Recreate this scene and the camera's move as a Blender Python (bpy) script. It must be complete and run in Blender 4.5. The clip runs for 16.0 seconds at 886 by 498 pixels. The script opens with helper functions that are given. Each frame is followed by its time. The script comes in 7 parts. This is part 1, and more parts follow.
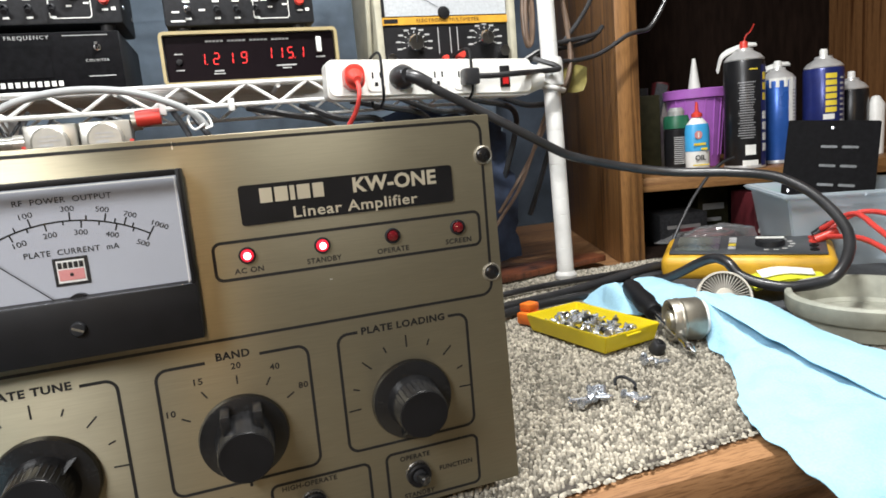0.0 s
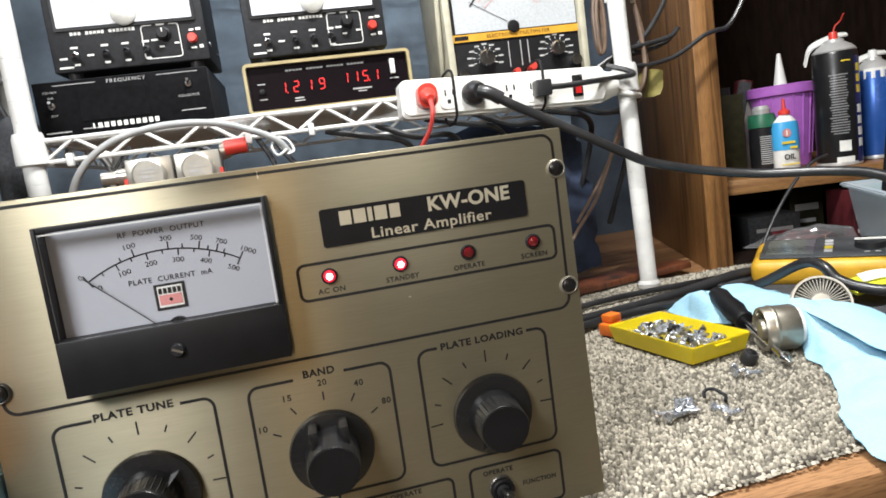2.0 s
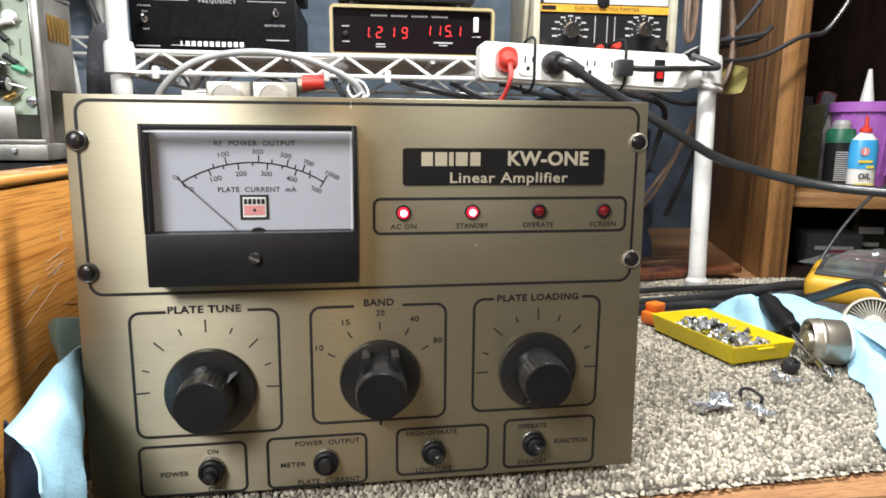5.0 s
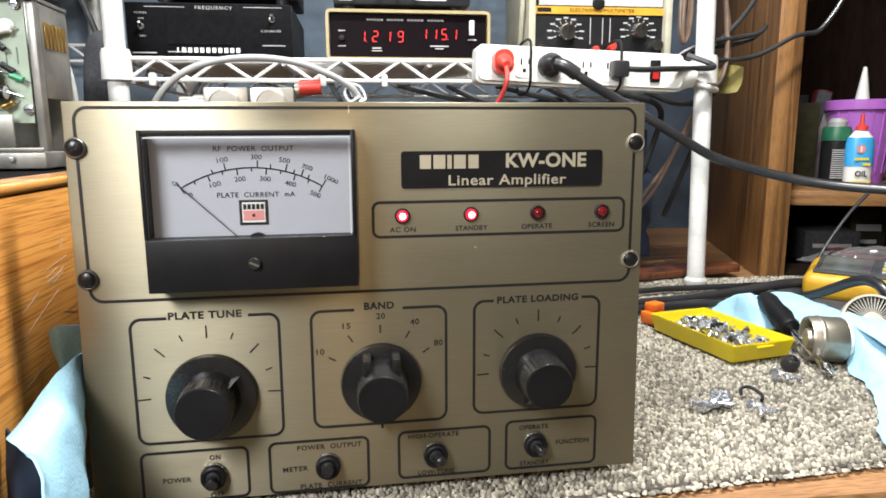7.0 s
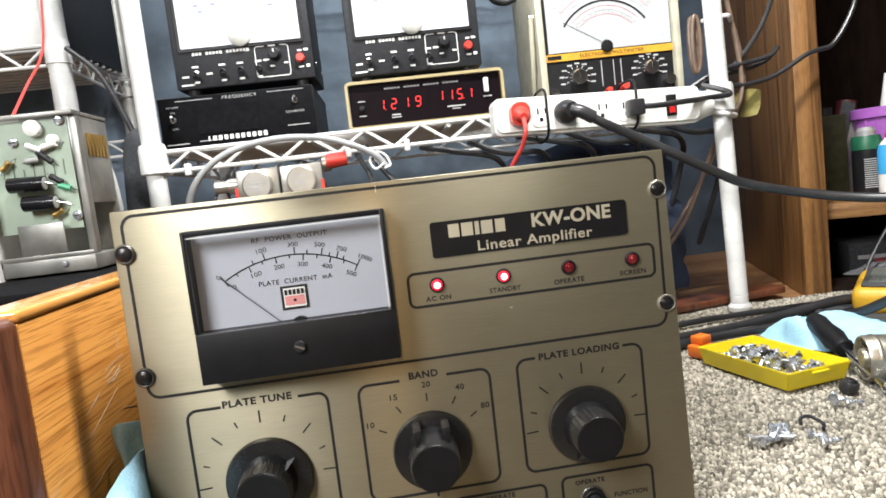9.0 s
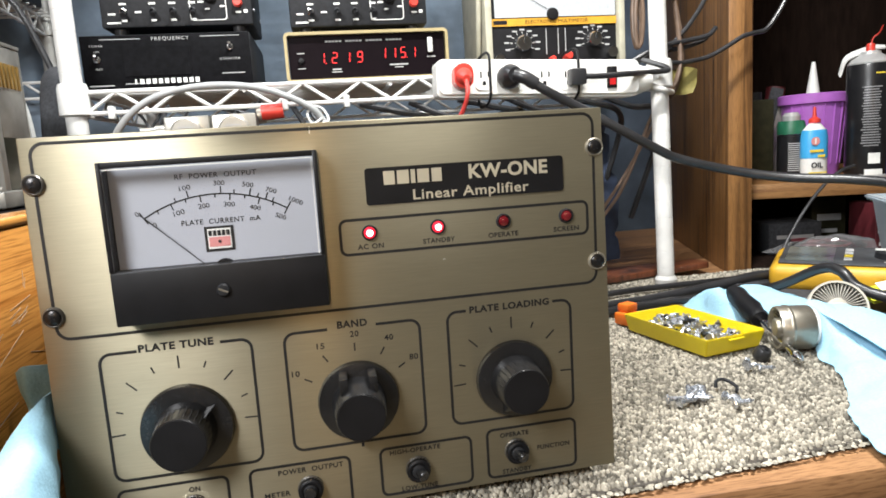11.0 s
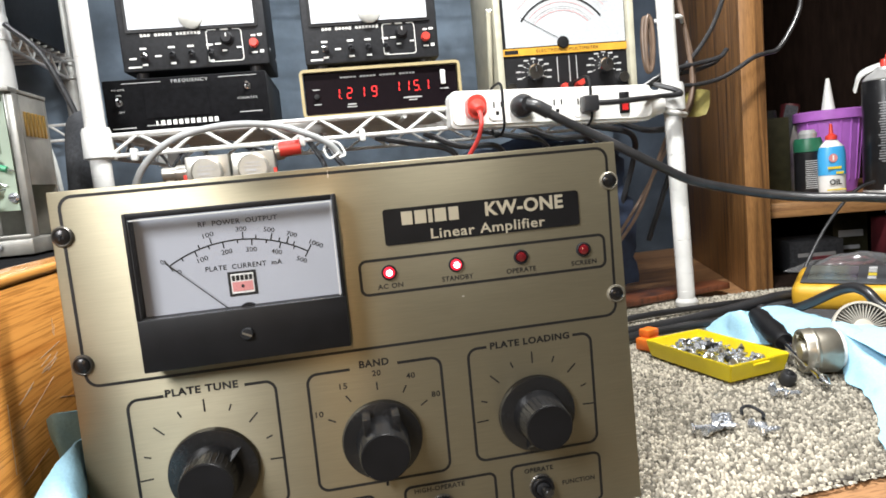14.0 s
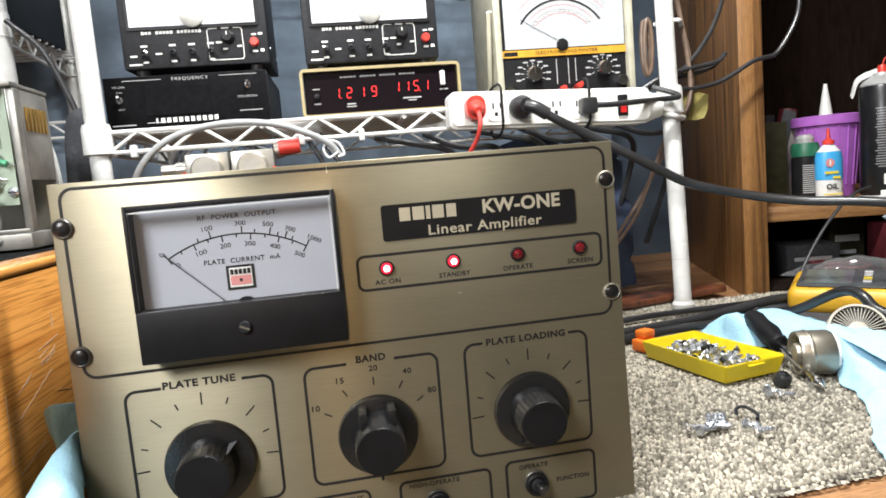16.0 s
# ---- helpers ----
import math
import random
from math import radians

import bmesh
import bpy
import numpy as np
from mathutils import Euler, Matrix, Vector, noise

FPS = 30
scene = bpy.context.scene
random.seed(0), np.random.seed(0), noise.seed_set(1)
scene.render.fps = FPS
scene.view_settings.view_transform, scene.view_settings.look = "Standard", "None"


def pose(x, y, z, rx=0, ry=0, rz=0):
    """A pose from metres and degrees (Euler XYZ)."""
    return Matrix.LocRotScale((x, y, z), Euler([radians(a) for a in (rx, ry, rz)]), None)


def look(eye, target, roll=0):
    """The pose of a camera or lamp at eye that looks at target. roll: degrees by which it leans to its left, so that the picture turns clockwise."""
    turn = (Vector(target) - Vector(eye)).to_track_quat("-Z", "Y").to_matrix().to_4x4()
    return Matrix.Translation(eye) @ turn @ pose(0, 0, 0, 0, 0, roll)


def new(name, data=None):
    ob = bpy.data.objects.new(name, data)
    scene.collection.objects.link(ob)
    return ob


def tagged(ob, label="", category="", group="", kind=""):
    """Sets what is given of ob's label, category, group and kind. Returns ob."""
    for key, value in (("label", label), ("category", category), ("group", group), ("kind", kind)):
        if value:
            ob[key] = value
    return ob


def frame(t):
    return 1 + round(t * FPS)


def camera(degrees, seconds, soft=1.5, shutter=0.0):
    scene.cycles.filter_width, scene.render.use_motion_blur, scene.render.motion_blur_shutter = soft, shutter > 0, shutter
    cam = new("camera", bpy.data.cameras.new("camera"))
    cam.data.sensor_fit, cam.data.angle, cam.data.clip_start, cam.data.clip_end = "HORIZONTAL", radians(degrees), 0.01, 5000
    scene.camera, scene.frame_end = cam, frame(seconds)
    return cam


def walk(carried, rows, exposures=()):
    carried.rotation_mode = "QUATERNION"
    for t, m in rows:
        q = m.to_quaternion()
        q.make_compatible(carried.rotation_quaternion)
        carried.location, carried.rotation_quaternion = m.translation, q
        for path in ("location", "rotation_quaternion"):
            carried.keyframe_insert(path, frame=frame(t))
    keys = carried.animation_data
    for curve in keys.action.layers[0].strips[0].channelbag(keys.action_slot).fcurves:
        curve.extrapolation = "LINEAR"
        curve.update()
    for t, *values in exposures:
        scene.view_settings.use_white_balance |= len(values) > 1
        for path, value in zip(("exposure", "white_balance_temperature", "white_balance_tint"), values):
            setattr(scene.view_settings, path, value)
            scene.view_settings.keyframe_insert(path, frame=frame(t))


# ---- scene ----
cam = camera(67.91, 16.0, soft=1.7, shutter=0.25)
PATH = [
    (0, (0.0138, -0.3710, 0.2625), (0.6042, 1.5110, -0.0684), -4.95),
    (0.5, (0.0153, -0.3767, 0.2701), (0.5694, 1.5205, -0.0362), -7.87),
    (0.6, (0.0215, -0.3839, 0.2750), (0.5139, 1.5375, 0.0182), -11.29),
    (0.7, (0.0283, -0.3924, 0.2757), (0.4751, 1.5450, 0.0593), -13.54),
    (0.9, (0.0395, -0.4019, 0.2868), (0.4286, 1.5565, 0.1720), -19.34),
    (1, (0.0409, -0.4065, 0.2929), (0.4069, 1.5589, 0.2359), -20.98),
    (1.1, (0.0342, -0.4023, 0.2901), (0.3999, 1.5639, 0.2733), -19.89),
    (1.3, (0.0241, -0.3885, 0.2827), (0.3755, 1.5794, 0.2217), -15.69),
    (1.5, (0.0183, -0.3789, 0.2725), (0.3689, 1.5831, 0.1054), -11.33),
    (2, (0.0150, -0.3756, 0.2653), (0.3802, 1.5723, -0.0034), -7.87),
    (2.5, (0.0065, -0.3777, 0.2595), (0.3620, 1.5649, -0.0565), -4.58),
    (3, (0.0054, -0.3780, 0.2561), (0.3396, 1.5623, -0.0955), -1.67),
    (3.5, (-0.0014, -0.3799, 0.2515), (0.2996, 1.5603, -0.1296), 0.24),
    (4, (0.0008, -0.3856, 0.2579), (0.2673, 1.5580, -0.1310), -0.03),
    (4.5, (-0.0052, -0.3851, 0.2562), (0.2383, 1.5669, -0.1051), 0.58),
    (7, (-0.0065, -0.3861, 0.2560), (0.2407, 1.5688, -0.0866), -0.22),
    (7.5, (-0.0044, -0.3870, 0.2572), (0.2567, 1.5677, -0.0759), -1.16),
    (8, (-0.0080, -0.3980, 0.2697), (0.2094, 1.5744, 0.0197), -3.22),
    (8.5, (-0.0112, -0.3986, 0.2721), (0.1432, 1.5830, 0.0503), -4.43),
    (9, (-0.0048, -0.3948, 0.2693), (0.1422, 1.5900, 0.0714), -6.64),
    (9.5, (-0.0096, -0.3852, 0.2554), (0.2131, 1.5841, -0.0135), -4.27),
    (9.7, (-0.0104, -0.3827, 0.2530), (0.2678, 1.5690, -0.0837), -3.27),
    (11.8, (0.0001, -0.3930, 0.2593), (0.3296, 1.5600, -0.0183), -3.67),
    (12, (-0.0009, -0.3900, 0.2642), (0.3132, 1.5641, -0.0237), -4.10),
    (12.5, (-0.0132, -0.3895, 0.2666), (0.2843, 1.5713, 0.0081), -4.48),
    (13, (-0.0059, -0.3881, 0.2656), (0.2840, 1.5766, 0.0293), -5.14),
    (13.5, (-0.0049, -0.3921, 0.2658), (0.2783, 1.5748, 0.0399), -5.25),
    (14, (-0.0036, -0.3926, 0.2643), (0.2759, 1.5749, 0.0387), -5.38),
    (14.5, (-0.0057, -0.3915, 0.2615), (0.2691, 1.5743, 0.0170), -4.41),
    (15, (-0.0030, -0.3956, 0.2656), (0.2744, 1.5697, 0.0192), -4.31),
    (15.5, (0.0004, -0.4027, 0.2697), (0.2766, 1.5647, 0.0398), -5.08),
    (16, (-0.0038, -0.3959, 0.2606), (0.2815, 1.5717, 0.0435), -4.80),
]
EXPOSURES = [(0.0, -0.46), (2.5, -0.37), (4.5, -0.25), (7.0, -0.17), (8.0, -0.15), (9.5, -0.21), (12.5, -0.2), (16.0, -0.22)]
walk(cam, [(t, look(eye, target, roll)) for t, eye, target, roll in PATH], EXPOSURES)

# ---- world and lights ----
world = bpy.data.worlds.new("world")
scene.world = world
world.use_nodes = True
world.node_tree.nodes["Background"].inputs[0].default_value = (0.55, 0.6, 0.7, 1)
world.node_tree.nodes["Background"].inputs[1].default_value = 0.01


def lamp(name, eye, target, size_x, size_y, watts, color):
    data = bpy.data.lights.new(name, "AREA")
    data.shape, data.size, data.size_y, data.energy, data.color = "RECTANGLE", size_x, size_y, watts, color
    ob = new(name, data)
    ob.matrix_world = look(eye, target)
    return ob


lamp("bench_light", (0.22, 0.05, 1.15), (0.22, 0.16, 0.05), 0.30, 0.08, 32, (0.98, 0.98, 0.96))
lamp("work_lamp", (-0.58, -0.72, 0.84), (0.0, 0.1, 0.1), 0.40, 0.42, 23, (0.97, 0.985, 1.0))
lamp("room_lamp", (-0.13, -1.75, 0.75), (0.0, 0.0, 0.15), 0.09, 0.6, 4.8, (1.0, 0.68, 0.38))
lamp("rack_light", (-0.40, 0.42, 1.05), (-0.42, 0.50, 0.3), 0.3, 0.06, 2.8, (0.95, 0.97, 1.0))
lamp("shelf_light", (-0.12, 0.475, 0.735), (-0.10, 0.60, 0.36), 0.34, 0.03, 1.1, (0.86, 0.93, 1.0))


# ---- materials ----
def mat(name, col, rough=0.5, metal=0.0, var=0.12, scale=60, bump=0.05, stretch=(1, 1, 1), col2=None, coat=0.0,
        big=6.0, island=0.0, rvar=0.12, spec=0.5):
    m = bpy.data.materials.new(name)
    m.use_nodes = True
    nt = m.node_tree
    n, l = nt.nodes, nt.links
    b = n["Principled BSDF"]
    b.inputs["Metallic"].default_value = metal
    b.inputs["Coat Weight"].default_value = coat
    b.inputs["Specular IOR Level"].default_value = spec
    tc = n.new("ShaderNodeTexCoord")
    mp = n.new("ShaderNodeMapping")
    mp.inputs["Scale"].default_value = stretch
    l.new(tc.outputs["Object"], mp.inputs["Vector"])
    fine = n.new("ShaderNodeTexNoise")
    fine.inputs["Scale"].default_value, fine.inputs["Detail"].default_value = scale, 6
    l.new(mp.outputs[0], fine.inputs["Vector"])
    wide = n.new("ShaderNodeTexNoise")
    wide.inputs["Scale"].default_value, wide.inputs["Detail"].default_value = big, 4
    l.new(mp.outputs[0], wide.inputs["Vector"])
    ramp = n.new("ShaderNodeValToRGB")
    c2 = col2 or tuple(min(1, c * (1 + var)) for c in col)
    c1 = col if col2 else tuple(c * (1 - var) for c in col)
    ramp.color_ramp.elements[0].position, ramp.color_ramp.elements[1].position = 0.32, 0.68
    ramp.color_ramp.elements[0].color, ramp.color_ramp.elements[1].color = (*c1, 1), (*c2, 1)
    l.new(fine.outputs[0], ramp.inputs[0])
    mix = n.new("ShaderNodeMixRGB")
    mix.blend_type, mix.inputs[0].default_value = "MULTIPLY", 1.0
    ramp2 = n.new("ShaderNodeValToRGB")
    lo = 1 - var * 1.2
    ramp2.color_ramp.elements[0].position, ramp2.color_ramp.elements[1].position = 0.3, 0.7
    ramp2.color_ramp.elements[0].color, ramp2.color_ramp.elements[1].color = (lo, lo, lo, 1), (1, 1, 1, 1)
    l.new(wide.outputs[0], ramp2.inputs[0])
    l.new(ramp.outputs[0], mix.inputs[1])
    l.new(ramp2.outputs[0], mix.inputs[2])
    out = mix.outputs[0]
    if island:
        geo = n.new("ShaderNodeNewGeometry")
        hsv = n.new("ShaderNodeHueSaturation")
        mr = n.new("ShaderNodeMapRange")
        mr.inputs["To Min"].default_value, mr.inputs["To Max"].default_value = 1 - island, 1 + island
        l.new(geo.outputs["Random Per Island"], mr.inputs["Value"])
        l.new(mr.outputs[0], hsv.inputs["Value"])
        l.new(out, hsv.inputs["Color"])
        out = hsv.outputs[0]
    l.new(out, b.inputs["Base Color"])
    rr = n.new("ShaderNodeMapRange")
    rr.inputs["To Min"].default_value, rr.inputs["To Max"].default_value = max(0.03, rough - rvar * rough), min(1, rough + rvar * rough)
    l.new(wide.outputs[0], rr.inputs["Value"])
    l.new(rr.outputs[0], b.inputs["Roughness"])
    if bump:
        bp = n.new("ShaderNodeBump")
        bp.inputs["Strength"].default_value, bp.inputs["Distance"].default_value = bump, 0.002
        l.new(fine.outputs[0], bp.inputs["Height"])
        l.new(bp.outputs[0], b.inputs["Normal"])
    return m


def glow(name, col, strength):
    m = bpy.data.materials.new(name)
    m.use_nodes = True
    b = m.node_tree.nodes["Principled BSDF"]
    b.inputs["Base Color"].default_value = (*[c * 0.5 for c in col], 1)
    b.inputs["Emission Color"].default_value = (*col, 1)
    b.inputs["Emission Strength"].default_value = strength
    return m


def clear(name, col=(1, 1, 1), rough=0.02, ior=1.45, mixed=0.0, haze=(0.8, 0.85, 0.9)):
    """Clear plastic or glass: a thin see-through sheet with a glossy skin."""
    m = bpy.data.materials.new(name)
    m.use_nodes = True
    n, l = m.node_tree.nodes, m.node_tree.links
    n.remove(n["Principled BSDF"])
    tr, gl, mx, fr = n.new("ShaderNodeBsdfTransparent"), n.new("ShaderNodeBsdfGlossy"), n.new("ShaderNodeMixShader"), n.new("ShaderNodeFresnel")
    tr.inputs[0].default_value = (*col, 1)
    gl.inputs["Roughness"].default_value = rough
    fr.inputs[0].default_value = ior
    l.new(fr.outputs[0], mx.inputs[0])
    l.new(tr.outputs[0], mx.inputs[1])
    l.new(gl.outputs[0], mx.inputs[2])
    last = mx.outputs[0]
    if mixed:
        di, m2 = n.new("ShaderNodeBsdfDiffuse"), n.new("ShaderNodeMixShader")
        di.inputs[0].default_value = (*haze, 1)
        m2.inputs[0].default_value = mixed
        l.new(last, m2.inputs[1])
        l.new(di.outputs[0], m2.inputs[2])
        last = m2.outputs[0]
    l.new(last, n["Material Output"].inputs[0])
    return m


def wood(name, light, dark, axis=(1, 1, 9), scale=5.0, rough=0.45, coat=0.0, fine=90, knots=1.2):
    """Wood with long figure along the axis whose stretch is smallest, and fine pores."""
    m = bpy.data.materials.new(name)
    m.use_nodes = True
    n, l = m.node_tree.nodes, m.node_tree.links
    b = n["Principled BSDF"]
    b.inputs["Coat Weight"].default_value, b.inputs["Coat Roughness"].default_value = coat, 0.08
    tc, mp = n.new("ShaderNodeTexCoord"), n.new("ShaderNodeMapping")
    mp.inputs["Scale"].default_value = axis
    l.new(tc.outputs["Object"], mp.inputs[0])
    big, pores = n.new("ShaderNodeTexNoise"), n.new("ShaderNodeTexNoise")
    big.inputs["Scale"].default_value, big.inputs["Detail"].default_value, big.inputs["Distortion"].default_value = scale, 8, knots
    pores.inputs["Scale"].default_value, pores.inputs["Detail"].default_value = fine, 3
    l.new(mp.outputs[0], big.inputs[0])
    l.new(mp.outputs[0], pores.inputs[0])
    ramp = n.new("ShaderNodeValToRGB")
    e = ramp.color_ramp.elements
    e[0].position, e[0].color, e[1].position, e[1].color = 0.33, (*dark, 1), 0.62, (*light, 1)
    mid = e.new(0.47)
    mid.color = (*[0.65 * a + 0.35 * c for a, c in zip(light, dark)], 1)
    l.new(big.outputs[0], ramp.inputs[0])
    r2 = n.new("ShaderNodeValToRGB")
    r2.color_ramp.elements[0].position, r2.color_ramp.elements[1].position = 0.36, 0.52
    r2.color_ramp.elements[0].color = (0.5, 0.45, 0.42, 1)
    l.new(pores.outputs[0], r2.inputs[0])
    mix = n.new("ShaderNodeMixRGB")
    mix.blend_type, mix.inputs[0].default_value = "MULTIPLY", 0.75
    l.new(ramp.outputs[0], mix.inputs[1])
    l.new(r2.outputs[0], mix.inputs[2])
    l.new(mix.outputs[0], b.inputs["Base Color"])
    rr = n.new("ShaderNodeMapRange")
    rr.inputs["To Min"].default_value, rr.inputs["To Max"].default_value = rough * 0.8, rough * 1.25
    l.new(big.outputs[0], rr.inputs[0])
    l.new(rr.outputs[0], b.inputs["Roughness"])
    bp = n.new("ShaderNodeBump")
    bp.inputs["Strength"].default_value, bp.inputs["Distance"].default_value = 0.12, 0.001
    l.new(pores.outputs[0], bp.inputs["Height"])
    l.new(bp.outputs[0], b.inputs["Normal"])
    return m


GOLD = mat("brushed_gold_panel", (0.298, 0.264, 0.182), 0.40, 0.64, 0.05, 90, 0.03, (0.6, 1, 14), big=5)
def brushed(m, amount, along):
    """Brush marks across the direction along, which stretch reflections in it."""
    b = m.node_tree.nodes["Principled BSDF"]
    v = m.node_tree.nodes.new("ShaderNodeCombineXYZ")
    for i in range(3):
        v.inputs[i].default_value = along[i]
    b.inputs["Anisotropic"].default_value = amount
    m.node_tree.links.new(v.outputs[0], b.inputs["Tangent"])


brushed(GOLD, 0.95, (0, 0, 1))
GOLDEDGE = mat("bare_aluminium_edge", (0.78, 0.75, 0.68), 0.4, 0.6, 0.1, 80, 0.05)
WASHBR = mat("dull_brass_washer", (0.34, 0.31, 0.25), 0.5, 0.6, 0.2, 60, 0.05)
WASHDK = mat("dark_steel_washer", (0.20, 0.19, 0.175), 0.36, 0.8, 0.2, 60, 0.05)
SCREWDK = mat("black_oxide_screw", (0.035, 0.033, 0.033), 0.3, 0.7, 0.2, 60, 0.05)
INK = mat("black_print", (0.012, 0.012, 0.013), 0.5, var=0.3)
BLACK = mat("black_plastic", (0.008, 0.008, 0.0095), 0.5, var=0.25, bump=0.06, spec=0.28)
SATIN = mat("black_satin_metal", (0.018, 0.019, 0.022), 0.55, var=0.25, scale=200, bump=0.08, spec=0.28)
KNOB = mat("black_phenolic", (0.016, 0.016, 0.017), 0.24, spec=0.6, var=0.35, scale=120, bump=0.05, stretch=(6, 1, 6))
RUBBER = mat("black_rubber_cord", (0.026, 0.026, 0.028), 0.32, var=0.3, scale=30, bump=0.1, rvar=0.3)
CHROME = mat("chrome", (0.75, 0.75, 0.76), 0.16, 1.0, 0.08, 60, 0.0)
STEEL = mat("zinc_plated_steel", (0.62, 0.65, 0.70), 0.26, 0.8, 0.2, 80, 0.05, island=0.25)
CARD = mat("white_meter_card", (0.37, 0.385, 0.43), 0.6, var=0.02, scale=20, bump=0)
WHITEINK = mat("white_print", (0.75, 0.75, 0.72), 0.5, var=0.08, bump=0)
GOLDINK = mat("pale_gold_print", (0.62, 0.57, 0.44), 0.4, 0.4, var=0.06, bump=0)
REDINK = mat("faded_red_print", (0.62, 0.25, 0.24), 0.6, var=0.1, bump=0)
GREYBAR = mat("grey_print", (0.42, 0.42, 0.42), 0.6, var=0.1, bump=0)
LIT = glow("lit_red_indicator", (1.0, 0.02, 0.05), 1.3)
LITCORE = glow("lit_indicator_core", (1.0, 0.75, 0.78), 4.5)
UNLIT = mat("dark_red_lens", (0.14, 0.008, 0.012), 0.15, var=0.2, bump=0, coat=0.6)
DIGIT = glow("red_digit", (1.0, 0.03, 0.03), 1.7)
GLASS = clear("clear_acrylic", rough=0.04, ior=1.3)
WHITEPOST = mat("white_coated_post", (0.70, 0.70, 0.68), 0.35, var=0.10, scale=30, bump=0.04)
STRIPW = mat("white_strip_plastic", (0.8, 0.79, 0.75), 0.38, var=0.04, scale=30, bump=0.03)
REDP = mat("red_plastic", (0.62, 0.05, 0.035), 0.35, var=0.12, bump=0.03)
REDCORD = mat("red_rubber_lead", (0.66, 0.06, 0.05), 0.42, var=0.12)
GREYCOAX = mat("grey_coax_jacket", (0.34, 0.35, 0.35), 0.45, var=0.12)
BEIGE = mat("beige_enamel_case", (0.36, 0.29, 0.15), 0.45, var=0.1, scale=50, bump=0.05)
GREYBEIGE = mat("grey_beige_case", (0.42, 0.4, 0.31), 0.5, var=0.12, scale=50, bump=0.05)
AMBER = mat("amber_stripe", (0.55, 0.29, 0.03), 0.45, var=0.1)
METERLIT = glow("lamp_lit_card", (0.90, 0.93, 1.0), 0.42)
OAK = wood("oak_veneer", (0.27, 0.130, 0.041), (0.04, 0.016, 0.006), (20, 20, 0.7), 3.4, 0.42)
OAKH = wood("oak_laminate_bench", (0.40, 0.215, 0.10), (0.14, 0.06, 0.025), (0.8, 8, 8), 3.6, 0.4)
ORANGE = wood("varnished_orange_oak", (0.80, 0.37, 0.090), (0.55, 0.21, 0.042), (5, 0.35, 12), 3.4, 0.22, 0.7, fine=60)
DARKWOOD = wood("dark_stained_wood", (0.17, 0.055, 0.025), (0.035, 0.014, 0.008), (7, 7, 0.7), 4, 0.35, 0.4)
# near-black, low sheen: the cabinet's inner shade is put into this colour
CABIN = mat("shade_black_cabinet_inside", (0.013, 0.008, 0.006), 0.9, spec=0.05, var=0.3, scale=20, stretch=(6, 6, 1))
LOOP = mat("tan_loop_pile", (0.365, 0.335, 0.275), 0.95, var=0.3, scale=400, bump=0.4, island=0.62, spec=0.1)
PILEBACK = mat("carpet_backing", (0.07, 0.06, 0.05), 0.95, var=0.4, scale=300, bump=0.5)
TOWEL = mat("blue_shop_towel", (0.33, 0.56, 0.70), 0.9, var=0.06, scale=500, bump=0.35, spec=0.1, big=40)
YELLOW = mat("yellow_tray_plastic", (0.78, 0.62, 0.015), 0.35, var=0.06, scale=40, bump=0.03)
DMMY = mat("amber_yellow_holster", (0.62, 0.35, 0.025), 0.45, var=0.14, scale=50, bump=0.08)
DMMG = mat("grey_meter_face", (0.06, 0.065, 0.07), 0.4, var=0.15)
ORANGEP = mat("orange_plastic", (0.8, 0.18, 0.02), 0.4, var=0.1)
BLUEGREY = mat("blue_grey_wall_cloth", (0.11, 0.145, 0.20), 0.9, var=0.45, scale=9, bump=0.2, big=3)
WALLP = mat("painted_room_wall", (0.42, 0.41, 0.39), 0.8, var=0.12, scale=14, bump=0.06, big=2)
CEIL = mat("white_ceiling_paint", (0.75, 0.75, 0.73), 0.85, var=0.05, scale=20, big=2)
FLOORM = mat("unseen_tan_floor", (0.40, 0.34, 0.24), 0.6, var=0.2, scale=30, bump=0.1, stretch=(1, 8, 1))
DARKPAD = mat("dark_grey_foam_pad", (0.055, 0.058, 0.065), 0.9, var=0.3, scale=250, bump=0.3)
NICKEL = mat("nickel_plate", (0.47, 0.455, 0.41), 0.3, 0.62, 0.12, 60, 0.05)
BRASSD = mat("dull_nickel", (0.40, 0.37, 0.31), 0.38, 0.85, 0.2, 60, 0.08)
GREYMETAL = mat("grey_cast_metal", (0.33, 0.335, 0.32), 0.55, 0.15, 0.15, 60, 0.1)
CERAMIC = mat("white_ceramic", (0.72, 0.72, 0.7), 0.4, var=0.06)
PURPLE = mat("purple_bucket_plastic", (0.40, 0.13, 0.50), 0.42, var=0.08)
CANBLACK = mat("black_can_print", (0.018, 0.018, 0.02), 0.3, 0.3, var=0.2)
CANBLUE = mat("navy_can_print", (0.02, 0.03, 0.16), 0.28, 0.3, var=0.15)
CANMID = mat("blue_can_print", (0.03, 0.11, 0.42), 0.28, 0.3, var=0.1)
CANTOP = mat("tinplate_dome", (0.66, 0.66, 0.66), 0.3, 0.5, 0.1, 60, 0.0)
GREENP = mat("green_print", (0.05, 0.27, 0.14), 0.35, var=0.12)
YELLOWINK = mat("yellow_print", (0.75, 0.58, 0.05), 0.45, var=0.08, bump=0)
SKYP = mat("sky_blue_label", (0.05, 0.34, 0.66), 0.35, var=0.06)
WHITEP = mat("white_plastic", (0.72, 0.72, 0.7), 0.42, var=0.06)
BIN = clear("frosted_bin_plastic", (0.86, 0.9, 0.93), 0.25, 1.4, 0.36, (0.75, 0.85, 0.92))
